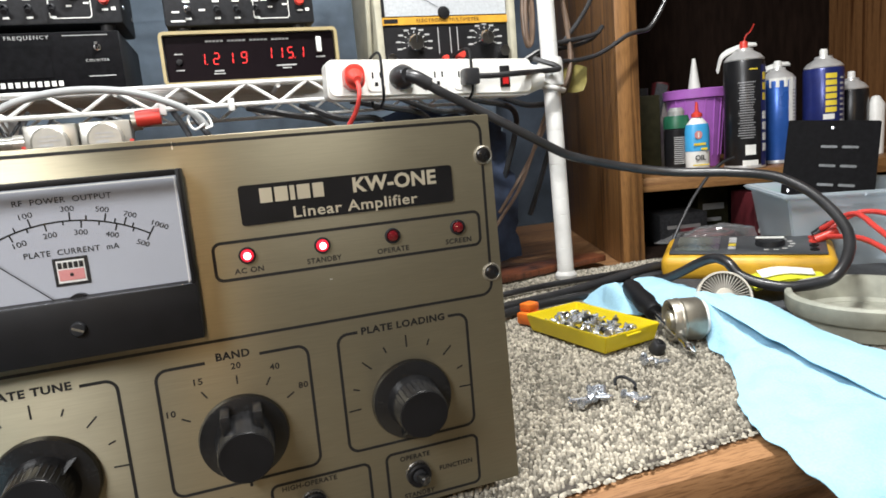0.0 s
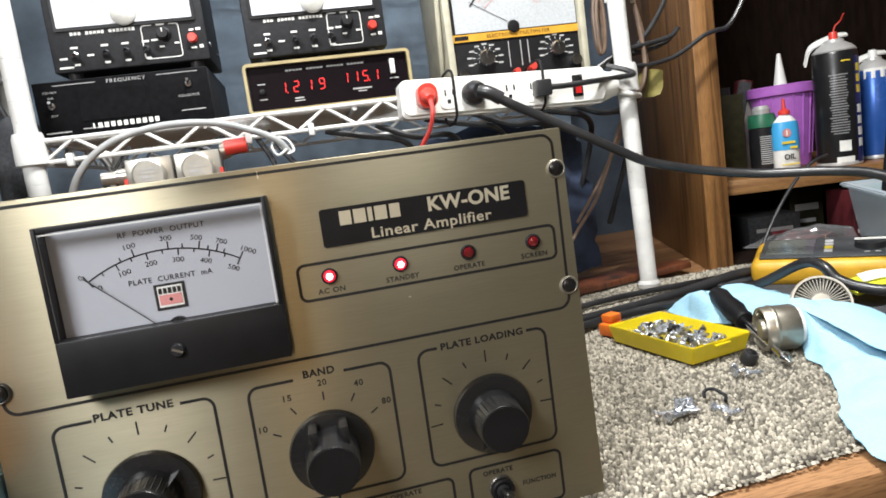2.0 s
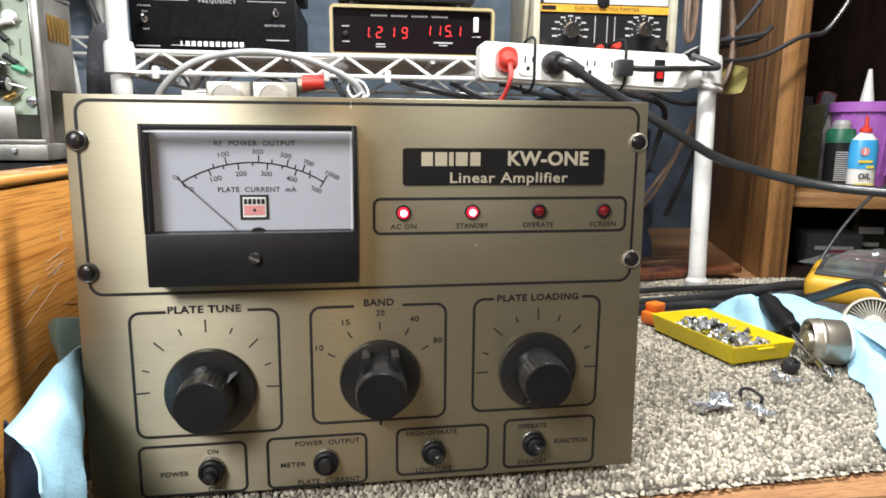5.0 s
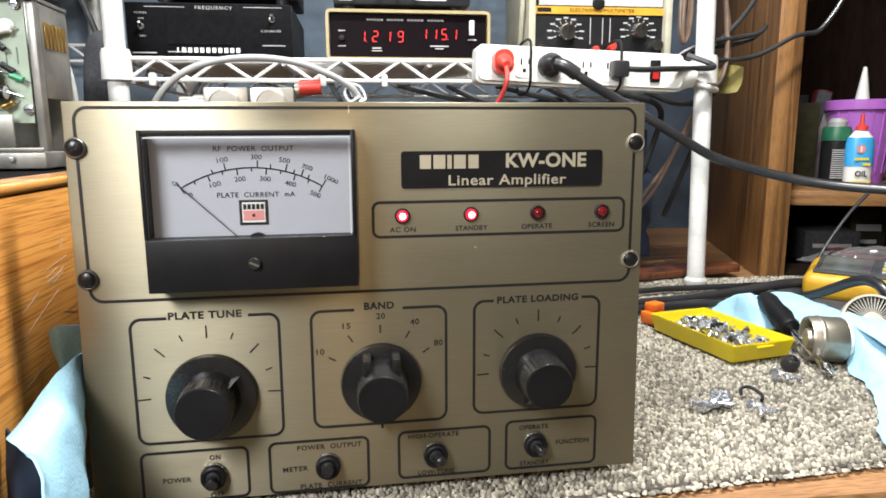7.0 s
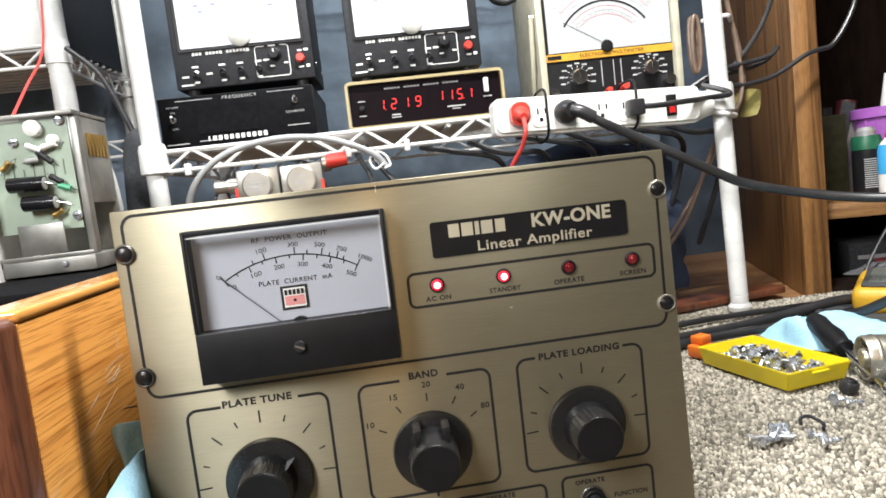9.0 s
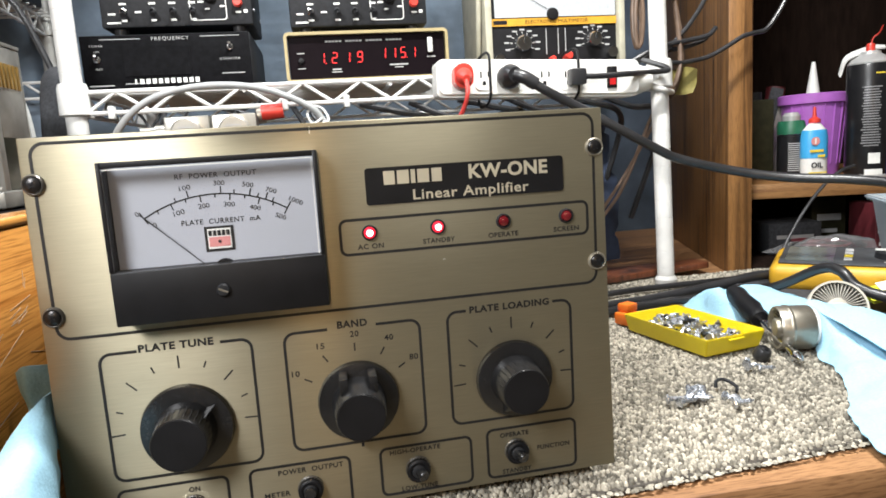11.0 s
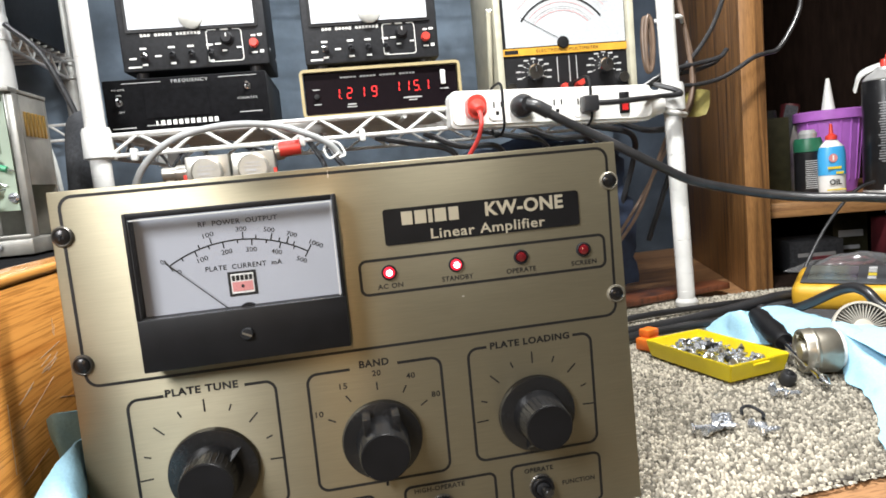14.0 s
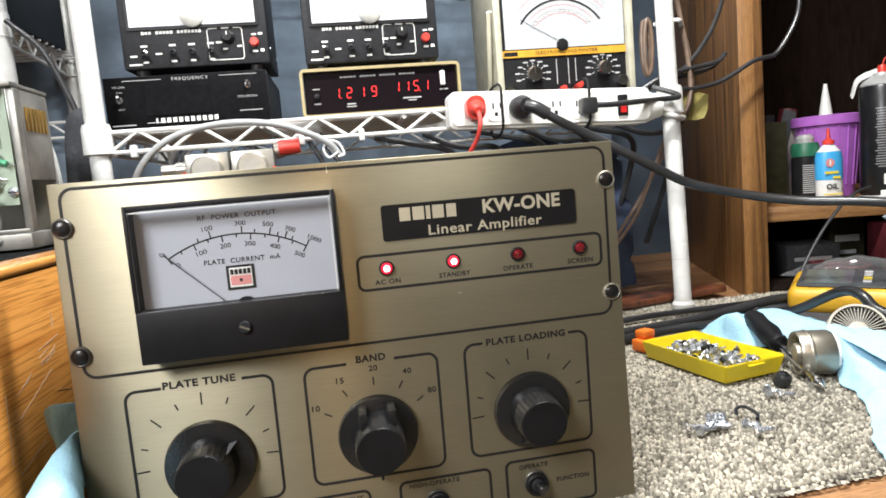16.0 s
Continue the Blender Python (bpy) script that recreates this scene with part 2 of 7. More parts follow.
BAGP = clear("clear_plastic_bag", (0.93, 0.93, 0.93), 0.1, 1.4, 0.06, (0.7, 0.7, 0.72))
PCB = mat("green_circuit_board", (0.30, 0.37, 0.29), 0.4, var=0.14, scale=25, bump=0.04)
ALU = mat("scuffed_aluminium_chassis", (0.31, 0.305, 0.28), 0.42, 0.6, 0.38, 25, 0.16)
GREYTUBE = mat("galvanised_post", (0.42, 0.42, 0.4), 0.45, 0.4, 0.12, 40, 0.05)
LAMPCORD = mat("brown_lamp_cord", (0.15, 0.10, 0.07), 0.45, var=0.2)
CLOTH = mat("white_cloth", (0.78, 0.8, 0.82), 0.9, var=0.06, scale=80, bump=0.3)


# ---- mesh helpers ----
def thing(name, label, category, group="", kind="", at=(0, 0, 0), rz=0.0):
    ob = new(name)
    ob.matrix_world = pose(*at, 0, 0, rz)
    return tagged(ob, label, category, group, kind)


def part(name, bm, material, parent=None, label="", smooth=True):
    if isinstance(bm, list):
        for one in bm:
            ob = part(name, one, material, parent, label, smooth)
        return ob
    me = bpy.data.meshes.new(name)
    bm.normal_update()
    bm.to_mesh(me)
    bm.free()
    me.materials.append(material)
    if smooth:
        me.shade_smooth()
        me.set_sharp_from_angle(angle=radians(35))
    ob = new(name, me)
    ob.parent = parent
    return tagged(ob, label)


def box(x0, x1, y0, y1, z0, z1, bevel=0.0, seg=2, bm=None):
    own = bmesh.new()
    bmesh.ops.create_cube(own, size=1)
    for v in own.verts:
        v.co = Vector((x0 + (v.co.x + 0.5) * (x1 - x0), y0 + (v.co.y + 0.5) * (y1 - y0), z0 + (v.co.z + 0.5) * (z1 - z0)))
    if bevel:
        bmesh.ops.bevel(own, geom=own.edges[:], offset=bevel, segments=seg, profile=0.5, affect="EDGES")
    return join(bm, own)


def join(bm, own):
    if bm is None:
        return own
    me = bpy.data.meshes.new("tmp")
    own.to_mesh(me)
    own.free()
    bm.from_mesh(me)
    bpy.data.meshes.remove(me)
    return bm


def lathe(profile, p=(0, 0, 0), axis=(0, 0, 1), seg=32, bm=None, closed=False):
    """Turns a profile of (radius, height) pairs round an axis through p."""
    bm = bm or bmesh.new()
    q = Vector((0, 0, 1)).rotation_difference(Vector(axis).normalized())
    rings = []
    for r, h in profile:
        if r < 1e-6:
            rings.append([bm.verts.new(Vector(p) + q @ Vector((0, 0, h)))])
        else:
            rings.append([bm.verts.new(Vector(p) + q @ Vector((r * math.cos(2 * math.pi * i / seg), r * math.sin(2 * math.pi * i / seg), h))) for i in range(seg)])
    for a, b in zip(rings, rings[1:]):
        for i in range(seg):
            j = (i + 1) % seg
            if len(a) == 1 and len(b) == 1:
                continue
            if len(a) == 1:
                bm.faces.new((a[0], b[j], b[i]))
            elif len(b) == 1:
                bm.faces.new((a[i], a[j], b[0]))
            else:
                bm.faces.new((a[i], a[j], b[j], b[i]))
    bmesh.ops.recalc_face_normals(bm, faces=bm.faces[:])
    return bm


def rod(p0, p1, r, seg=12, bm=None, r1=None):
    p0, p1 = Vector(p0), Vector(p1)
    h = (p1 - p0).length
    return lathe([(0, 0), (r, 0), (r if r1 is None else r1, h), (0, h)], p0, p1 - p0, seg, bm)


def smooth_line(points, steps=8):
    """A Catmull-Rom line through the points."""
    p = [Vector(a) for a in points]
    p = [2 * p[0] - p[1]] + p + [2 * p[-1] - p[-2]]
    out = []
    for a, b, c, d in zip(p, p[1:], p[2:], p[3:]):
        for i in range(steps):
            t = i / steps
            out.append(0.5 * (2 * b + (c - a) * t + (2 * a - 5 * b + 4 * c - d) * t * t + (3 * b - a - 3 * c + d) * t ** 3))
    return out + [p[-2]]


def tube(points, r, seg=10, steps=8, bm=None, flat=1.0):
    """A round cord along a smooth line; flat squeezes it."""
    bm = bm or bmesh.new()
    line = smooth_line(points, steps) if steps > 1 else [Vector(a) for a in points]
    up, rings = Vector((0.13, 0.21, 0.97)), []
    for i, c in enumerate(line):
        d = (line[min(i + 1, len(line) - 1)] - line[max(i - 1, 0)]).normalized()
        side = d.cross(up)
        side = side.normalized() if side.length > 1e-4 else Vector((1, 0, 0))
        up = side.cross(d).normalized()
        rings.append([bm.verts.new(c + r * (math.cos(2 * math.pi * k / seg) * side + flat * math.sin(2 * math.pi * k / seg) * up)) for k in range(seg)])
    for a, b in zip(rings, rings[1:]):
        for k in range(seg):
            bm.faces.new((a[k], a[(k + 1) % seg], b[(k + 1) % seg], b[k]))
    bm.faces.new(rings[0][::-1])
    bm.faces.new(rings[-1])
    bmesh.ops.recalc_face_normals(bm, faces=bm.faces[:])
    return bm


def moved(bm, m):
    bmesh.ops.transform(bm, matrix=m, verts=bm.verts[:])
    return bm


def strip(path, w, y, t=0.0001, closed=False, bm=None):
    """A printed line of width w along points (x, z) on an upright plane at y."""
    bm = bm or bmesh.new()
    n = len(path)
    rows = []
    for i, (x, z) in enumerate(path):
        a = path[(i - 1) % n] if closed or i else path[i]
        b = path[(i + 1) % n] if closed or i < n - 1 else path[i]
        d = Vector((b[0] - a[0], b[1] - a[1])).normalized()
        s = Vector((-d.y, d.x)) * w / 2
        rows.append([bm.verts.new((x + s.x, y, z + s.y)), bm.verts.new((x - s.x, y, z - s.y)),
                     bm.verts.new((x - s.x, y + t, z - s.y)), bm.verts.new((x + s.x, y + t, z + s.y))])
    for i in range(n if closed else n - 1):
        a, b = rows[i], rows[(i + 1) % n]
        for k in range(4):
            bm.faces.new((a[k], a[(k + 1) % 4], b[(k + 1) % 4], b[k]))
    bmesh.ops.recalc_face_normals(bm, faces=bm.faces[:])
    return bm


def rounded(x0, x1, z0, z1, r, gap=None):
    """Points round a rounded rectangle; gap: the stretch of x left out of its top side."""
    pts = []
    for cx, cz, a0 in ((x1 - r, z1 - r, 90), (x1 - r, z0 + r, 0), (x0 + r, z0 + r, -90), (x0 + r, z1 - r, -180)):
        for k in range(7):
            a = radians(a0 - 15 * k)
            pts.append((cx + r * math.cos(a), cz + r * math.sin(a)))
    if gap:
        pts = [(gap[1], z1)] + pts + [(gap[0], z1)]
    return pts


def plate(x0, x1, z0, z1, r, y0, y1):
    """An upright plate with rounded corners from y0 (front) to y1."""
    bm = bmesh.new()
    f = bm.faces.new([bm.verts.new((x, y0, z)) for x, z in rounded(x0, x1, z0, z1, r)])
    ext = bmesh.ops.extrude_face_region(bm, geom=[f])
    bmesh.ops.translate(bm, vec=(0, y1 - y0, 0), verts=[v for v in ext["geom"] if isinstance(v, bmesh.types.BMVert)])
    bmesh.ops.recalc_face_normals(bm, faces=bm.faces[:])
    return bm


def prism(points, z0, z1, bevel=0.0):
    bm = bmesh.new()
    f = bm.faces.new([bm.verts.new((x, y, z0)) for x, y in points])
    ext = bmesh.ops.extrude_face_region(bm, geom=[f])
    bmesh.ops.translate(bm, vec=(0, 0, z1 - z0), verts=[v for v in ext["geom"] if isinstance(v, bmesh.types.BMVert)])
    bmesh.ops.recalc_face_normals(bm, faces=bm.faces[:])
    if bevel:
        bmesh.ops.bevel(bm, geom=bm.edges[:], offset=bevel, segments=3, profile=0.5, affect="EDGES")
    return bm


def words(body, size, x, y, z, turn=0.0, bold=0.0, spacing=1.0, wide=1.0, depth=0.00005, width=0.0):
    """A mesh of lettering, centred at (x, z) on an upright plane at y, read from the front."""
    cu = bpy.data.curves.new("lettering", "FONT")
    cu.body, cu.size, cu.align_x, cu.align_y = body, size, "CENTER", "CENTER"
    cu.extrude, cu.offset, cu.space_character, cu.resolution_u = depth, bold * size, spacing, 3
    ob = bpy.data.objects.new("lettering", cu)
    scene.collection.objects.link(ob)
    me = bpy.data.meshes.new_from_object(ob.evaluated_get(bpy.context.evaluated_depsgraph_get()))
    bm = bmesh.new()
    bm.from_mesh(me)
    bpy.data.objects.remove(ob)
    bpy.data.curves.remove(cu)
    bpy.data.meshes.remove(me)
    if width:
        xs = [v.co.x for v in bm.verts]
        wide = width / (max(xs) - min(xs))
    return moved(bm, pose(x, y, z, 90, 0, 0) @ pose(0, 0, 0, 0, 0, turn) @ Matrix.Diagonal((wide, 1, 1, 1)))


def bars(items, y, t=0.0003):
    """Plain printed bars, each (x, z, width, height), on an upright plane at y: a mesh for each."""
    return [box(x - w / 2, x + w / 2, y, y + t, z - h / 2, z + h / 2) for x, z, w, h in items]


def sheet(rows, nu=24, nv=24, crumple=0.0, thick=0.0006, seed=3):
    """A cloth through a small grid of points, smoothly filled, with fine folds and thickness."""
    lines = [smooth_line(r, nu) for r in rows]
    cols = [smooth_line([l[i] for l in lines], nv) for i in range(len(lines[0]))]
    bm = bmesh.new()
    grid = []
    for i, c in enumerate(cols):
        col = []
        for j, p in enumerate(c):
            n = noise.noise_vector(p * 38 + Vector((seed, 0, 0))) * crumple + noise.noise_vector(p * 110 + Vector((0, seed, 0))) * crumple * 0.3
            col.append(bm.verts.new(p + n))
        grid.append(col)
    for a, b in zip(grid, grid[1:]):
        for k in range(len(a) - 1):
            bm.faces.new((a[k], b[k], b[k + 1], a[k + 1]))
    bmesh.ops.recalc_face_normals(bm, faces=bm.faces[:])
    bmesh.ops.solidify(bm, geom=bm.faces[:], thickness=thick)
    return bm


BLACKPLATE = mat("black_painted_steel", (0.006, 0.006, 0.007), 0.7, var=0.3, scale=150, bump=0.08, spec=0.06)
BENCH, MAT = 0.026, 0.034   # heights of the bench top and of the carpet mat


# ---- the room ----
def setting(name, bm, material, label):
    return tagged(part(name, bm, material, None, label), category=name.split("_")[0], kind="structure")


# floor is out of view; its tan is chosen to brighten panel reflections
setting("floor", box(-2.2, 2.6, -2.2, 1.5, -0.80, -0.72), FLOORM, "plain unseen floor, light tan to warm the front panel's reflection")
setting("ceiling", box(-2.2, 2.6, -2.2, 1.5, 1.75, 1.85), CEIL, "plain white painted ceiling")
setting("wall_north", box(-2.2, 2.6, 1.25, 1.35, -0.72, 1.75), BLUEGREY, "blue-grey shaded back wall behind the shelves")
setting("wall_south", box(-2.2, 2.6, -2.2, -2.1, -0.72, 1.75), WALLP, "plain painted wall")
setting("wall_west", box(-2.2, -2.1, -2.1, 1.25, -0.72, 1.75), WALLP, "plain painted wall")
setting("wall_east", box(2.5, 2.6, -2.1, 1.25, -0.72, 1.75), WALLP, "plain painted wall")


# ---- bench ----
def workbench():
    t = thing("workbench", "oak-grained laminate workbench with a worn front edge", "workbench")
    part("bench_top", box(-1.1, 1.5, -0.030, 1.15, BENCH - 0.034, BENCH, 0.004), OAKH, t)
    part("front_apron", box(-1.08, 1.48, 0.010, 0.030, BENCH - 0.13, BENCH - 0.0345, 0.002), OAKH, t)
    for x, y in ((-1.02, 0.065), (1.40, 0.065), (-1.02, 1.07), (1.40, 1.07)):
        part("leg", box(x - 0.03, x + 0.03, y - 0.03, y + 0.03, -0.72, BENCH - 0.036, 0.003), DARKWOOD, t)


def carpet_mat():
    t = thing("carpet_mat", "tan and brown loop-pile carpet offcut on the bench", "carpet")
    x0, x1, y0, y1 = -0.24, 0.80, -0.020, 0.56
    front = lambda x: y0 + max(0.0, x - 0.12) * 0.075  # noqa: E731
    part("backing", prism([(x0, y0), (0.12, y0), (x1, front(x1)), (x1, y1), (x0, y1)], BENCH + 0.0005, MAT - 0.003, 0.0008), PILEBACK, t)
    # one low dome for each loop of the pile
    rng = np.random.default_rng(4)
    step = 0.0034
    ring = [(math.cos(2 * math.pi * k / 6), math.sin(2 * math.pi * k / 6)) for k in range(6)]
    verts, faces = [], []
    for iy in range(int((y1 - y0 + 0.006) / step)):
        for ix in range(int((x1 - x0) / step)):
            x = x0 + (ix + 0.5 * (iy % 2)) * step + rng.normal(0, 0.0007)
            y = y0 - 0.003 + iy * step + rng.normal(0, 0.0007)
            y += front(x) - y0
            if y > y1 or x < 0.15 and 0.03 < y or x > 0.60 and y < 0.3:
                continue
            edge = 0.0032 if y < front(x) + 0.003 else 0.0
            r = step * rng.uniform(0.46, 0.68)
            s, a = rng.uniform(0.75, 1.3), rng.uniform(0, 3.14)
            h = rng.uniform(0.003, 0.0052) - edge
            ca, sa = math.cos(a), math.sin(a)
            n = len(verts)
            for f, g in ((1.0, 0.0), (0.8, 0.7)):
                for c, d in ring:
                    u, v = r * f * c * s, r * f * d / s
                    verts.append((x + u * ca - v * sa, y + u * sa + v * ca, MAT - 0.004 + h * g))
            verts.append((x, y, MAT - 0.004 + h))
            for k in range(6):
                faces.append((n + k, n + (k + 1) % 6, n + 6 + (k + 1) % 6, n + 6 + k))
                faces.append((n + 6 + k, n + 6 + (k + 1) % 6, n + 12))
    me = bpy.data.meshes.new("pile")
    me.from_pydata(verts, [], faces)
    me.materials.append(LOOP)
    me.shade_smooth()
    ob = new("pile", me)
    ob.parent = t
    tagged(ob, "tan, cream and brown wool loops", kind="stuff")


workbench()
carpet_mat()


# ---- the amplifier ----
def lean(bm):
    """The front sits a little askew: its lower rows rise to one side."""
    if isinstance(bm, list):
        return [lean(one) for one in bm]
    for v in bm.verts:
        v.co.z += v.co.x * 0.02 * (0.27 - v.co.z) / 0.24
    return bm


def amplifier():
    t = thing("radio_amplifier", "gold-fronted radio power amplifier with a large meter and three black knobs", "amplifier")

    def put(name, bm, m, parent=t, label="", smooth=True):
        return part(name, lean(bm), m, parent, label, smooth)

    P = -0.00018
    put("chassis", box(-0.158, 0.158, 0.0035, 0.36, 0.044, 0.258, 0.002), SATIN)
    face = box(-0.1655, 0.1655, 0.0, 0.003, 0.0375, 0.2745, 0.0008)
    for v in face.verts:
        v.co.x *= 1 + 0.021 * (0.2745 - v.co.z) / 0.237
    panel = put("front_panel", face, GOLD, t, "brushed gold aluminium front panel")
    put("panel_lip", box(-0.1655, 0.1655, 0.0032, 0.014, 0.2715, 0.2742, 0.0006), GOLDEDGE, t, "bare folded metal top lip")
    for x in (-0.14, 0.14):
        for y in (0.03, 0.33):
            put("foot", lathe([(0, 0), (0.009, 0), (0.011, 0.008), (0, 0.008)], (x, y, MAT + 0.0008), seg=16), RUBBER)
    # printed frames
    W = 0.0017
    for x0, x1, z0, z1, r, gap in ((-0.1595, 0.1595, 0.164, 0.2712, 0.007, None), (0.001, 0.1545, 0.1963, 0.2168, 0.004, None),
                                   (-0.140, -0.056, 0.0768, 0.1527, 0.006, (-0.1195, -0.0735)), (-0.0372, 0.0440, 0.0795, 0.1527, 0.006, (-0.0115, 0.0175)),
                                   (0.0615, 0.1412, 0.0815, 0.1545, 0.006, (0.0735, 0.1295)), (-0.1402, -0.0782, 0.0360, 0.0705, 0.004, None),
                                   (-0.0652, -0.0052, 0.0382, 0.0712, 0.004, None), (0.0140, 0.0718, 0.0415, 0.0722, 0.004, None), (0.0826, 0.1416, 0.0415, 0.0740, 0.004, None)):
        if z0 < 0.0385:
            z0 = 0.0388
        put("printed_frame", strip(rounded(x0, x1, z0, z1, r, gap), W, P, closed=gap is None), INK, panel, "black printed outline", False)
    for body, x, z, s, w in (("PLATE TUNE", -0.0979, 0.1537, 0.0060, 0.0415), ("BAND", 0.0033, 0.1545, 0.0060, 0.0180), ("PLATE LOADING", 0.1015, 0.1546, 0.0058, 0.0515),
                             ("AC ON", 0.0185, 0.2003, 0.0042, 0.0155), ("STANDBY", 0.0595, 0.2003, 0.0042, 0.0195), ("OPERATE", 0.0998, 0.2003, 0.0042, 0.0190), ("SCREEN", 0.1405, 0.2003, 0.0042, 0.0165),
                             ("10", -0.0328, 0.1275, 0.0050, 0.0047), ("15", -0.0168, 0.1428, 0.0050, 0.0047), ("20", 0.0042, 0.1481, 0.0050, 0.0052), ("40", 0.0248, 0.1435, 0.0050, 0.0054), ("80", 0.0392, 0.1295, 0.0050, 0.0054),
                             ("POWER", -0.1206, 0.0522, 0.0044, 0.0165), ("ON", -0.0975, 0.0652, 0.0044, 0.0064), ("OFF", -0.0974, 0.0408, 0.0044, 0.0080),
                             ("METER", -0.0503, 0.0533, 0.0044, 0.0153), ("POWER  OUTPUT", -0.0290, 0.0668, 0.0044, 0.0393), ("PLATE  CURRENT", -0.0285, 0.0412, 0.0044, 0.0380),
                             ("HIGH-OPERATE", 0.0358, 0.0688, 0.0042, 0.0320), ("LOW-TUNE", 0.0374, 0.0438, 0.0042, 0.0230),
                             ("OPERATE", 0.1005, 0.0692, 0.0042, 0.0190), ("STANDBY", 0.1013, 0.0443, 0.0042, 0.0194), ("FUNCTION", 0.1265, 0.0573, 0.0042, 0.0218)):
        big = s > 0.0055
        put("lettering", words(body, s, x, P, z, bold=0.034 if big else 0.020, spacing=1.1, width=w), INK, panel, smooth=False)
    # scale marks round the knobs
    for cx, cz, r1 in ((-0.0978, 0.1064, 0.0412), (0.1020, 0.1090, 0.0386)):
        for i, a in enumerate((-93, -72, -46, -23, 0, 23, 46, 70, 92)):
            d = (math.sin(radians(a)), math.cos(radians(a)))
            ra, rb = (r1, r1 - 0.0075) if i % 2 == 0 else (r1 - 0.0022, r1 - 0.0062)
            put("scale_mark", strip([(cx + d[0] * rb, cz + d[1] * rb), (cx + d[0] * ra, cz + d[1] * ra)], 0.0009, P), INK, panel, smooth=False)
    for a in (-62, -33, 0, 30, 57):
        d = (math.sin(radians(a)), math.cos(radians(a)))
        put("scale_mark", strip([(0.0038 + d[0] * 0.0305, 0.1072 + d[1] * 0.0305), (0.0038 + d[0] * 0.0355, 0.1072 + d[1] * 0.0355)], 0.0009, P), INK, panel, smooth=False)
    put("paint_nick", bars([(0.062, 0.1885, 0.0014, 0.0005), (-0.0115, 0.2705, 0.0006, 0.004)], P), GOLDEDGE, panel, "bright scratch through the finish", False)
    # name plate
    plate_ob = put("name_plate", plate(0.0178, 0.1392, 0.2247, 0.2465, 0.002, -0.0012, 0.0), BLACK, t, "black name plate with pale gold lettering")
    for i, w in enumerate((0.0066, 0.0070, 0.0026, 0.0070, 0.0060)):
        x = 0.0318 + (0, 0.0082, 0.0142, 0.0203, 0.0284)[i]
        put("maker_mark", bars([(x + 0.0002, 0.2402, w, 0.0080)], -0.0016), GOLDINK, plate_ob, "maker's mark as plain pale blocks", False)
    put("lettering", words("KW-ONE", 0.0114, 0.1042, -0.0015, 0.2402, bold=0.032, spacing=1.05, width=0.0492), GOLDINK, plate_ob, smooth=False)
    put("lettering", words("Linear Amplifier", 0.0086, 0.0808, -0.0015, 0.2290, bold=0.014, spacing=1.08, width=0.0712), GOLDINK, plate_ob, smooth=False)
    # indicators
    for i, x in enumerate((0.0182, 0.0592, 0.1000, 0.1403)):
        ring = put("indicator_bezel", lathe([(0.0046, 0), (0.0046, 0.0016), (0.0040, 0.0022), (0.0035, 0.0016), (0.0035, 0)], (x, 0.0, 0.2087), (0, -1, 0), 24), SATIN)
        on = i < 2
        put("lens", lathe([(0.0034, 0.0004), (0.0034, 0.0018), (0.0027, 0.0030), (0.0014, 0.0036), (0, 0.0038)], (x, 0, 0.2087), (0, -1, 0), 20),
            LIT if on else UNLIT, ring, "glowing red lens" if on else "dark red unlit lens")
        if on:
            put("filament_glow", lathe([(0.0020, 0.0036), (0.0012, 0.0042), (0, 0.0043)], (x, 0, 0.2087), (0, -1, 0), 14), LITCORE, ring, "white-hot middle of the lens")
    # corner screws in cup washers
    for x, z in ((-0.16, 0.2497), (0.16, 0.2503), (-0.16, 0.1770), (0.16, 0.1778)):
        s = put("panel_screw", lathe([(0.0060, 0), (0.0058, 0.0010), (0.0050, 0.0018), (0.0044, 0.0013), (0.0044, 0.0006)], (x, 0, z), (0, -1, 0), 28), WASHDK if x < 0 else WASHBR, t, "cup washer and screw")
        put("screw_head", lathe([(0.0043, 0.0006), (0.0042, 0.0020), (0.0030, 0.0029), (0, 0.0032)], (x, 0, z), (0, -1, 0), 20), SCREWDK, s, "dark cross-head screw")
        for a in (30, 120):
            c = moved(box(-0.0021, 0.0021, -0.00345, -0.0028, -0.0004, 0.0004), pose(x, 0, z, 0, a, 0))
            put("cross_slot", c, SATIN, s, smooth=False)
    meter(t, put)
    knobs(t, put)


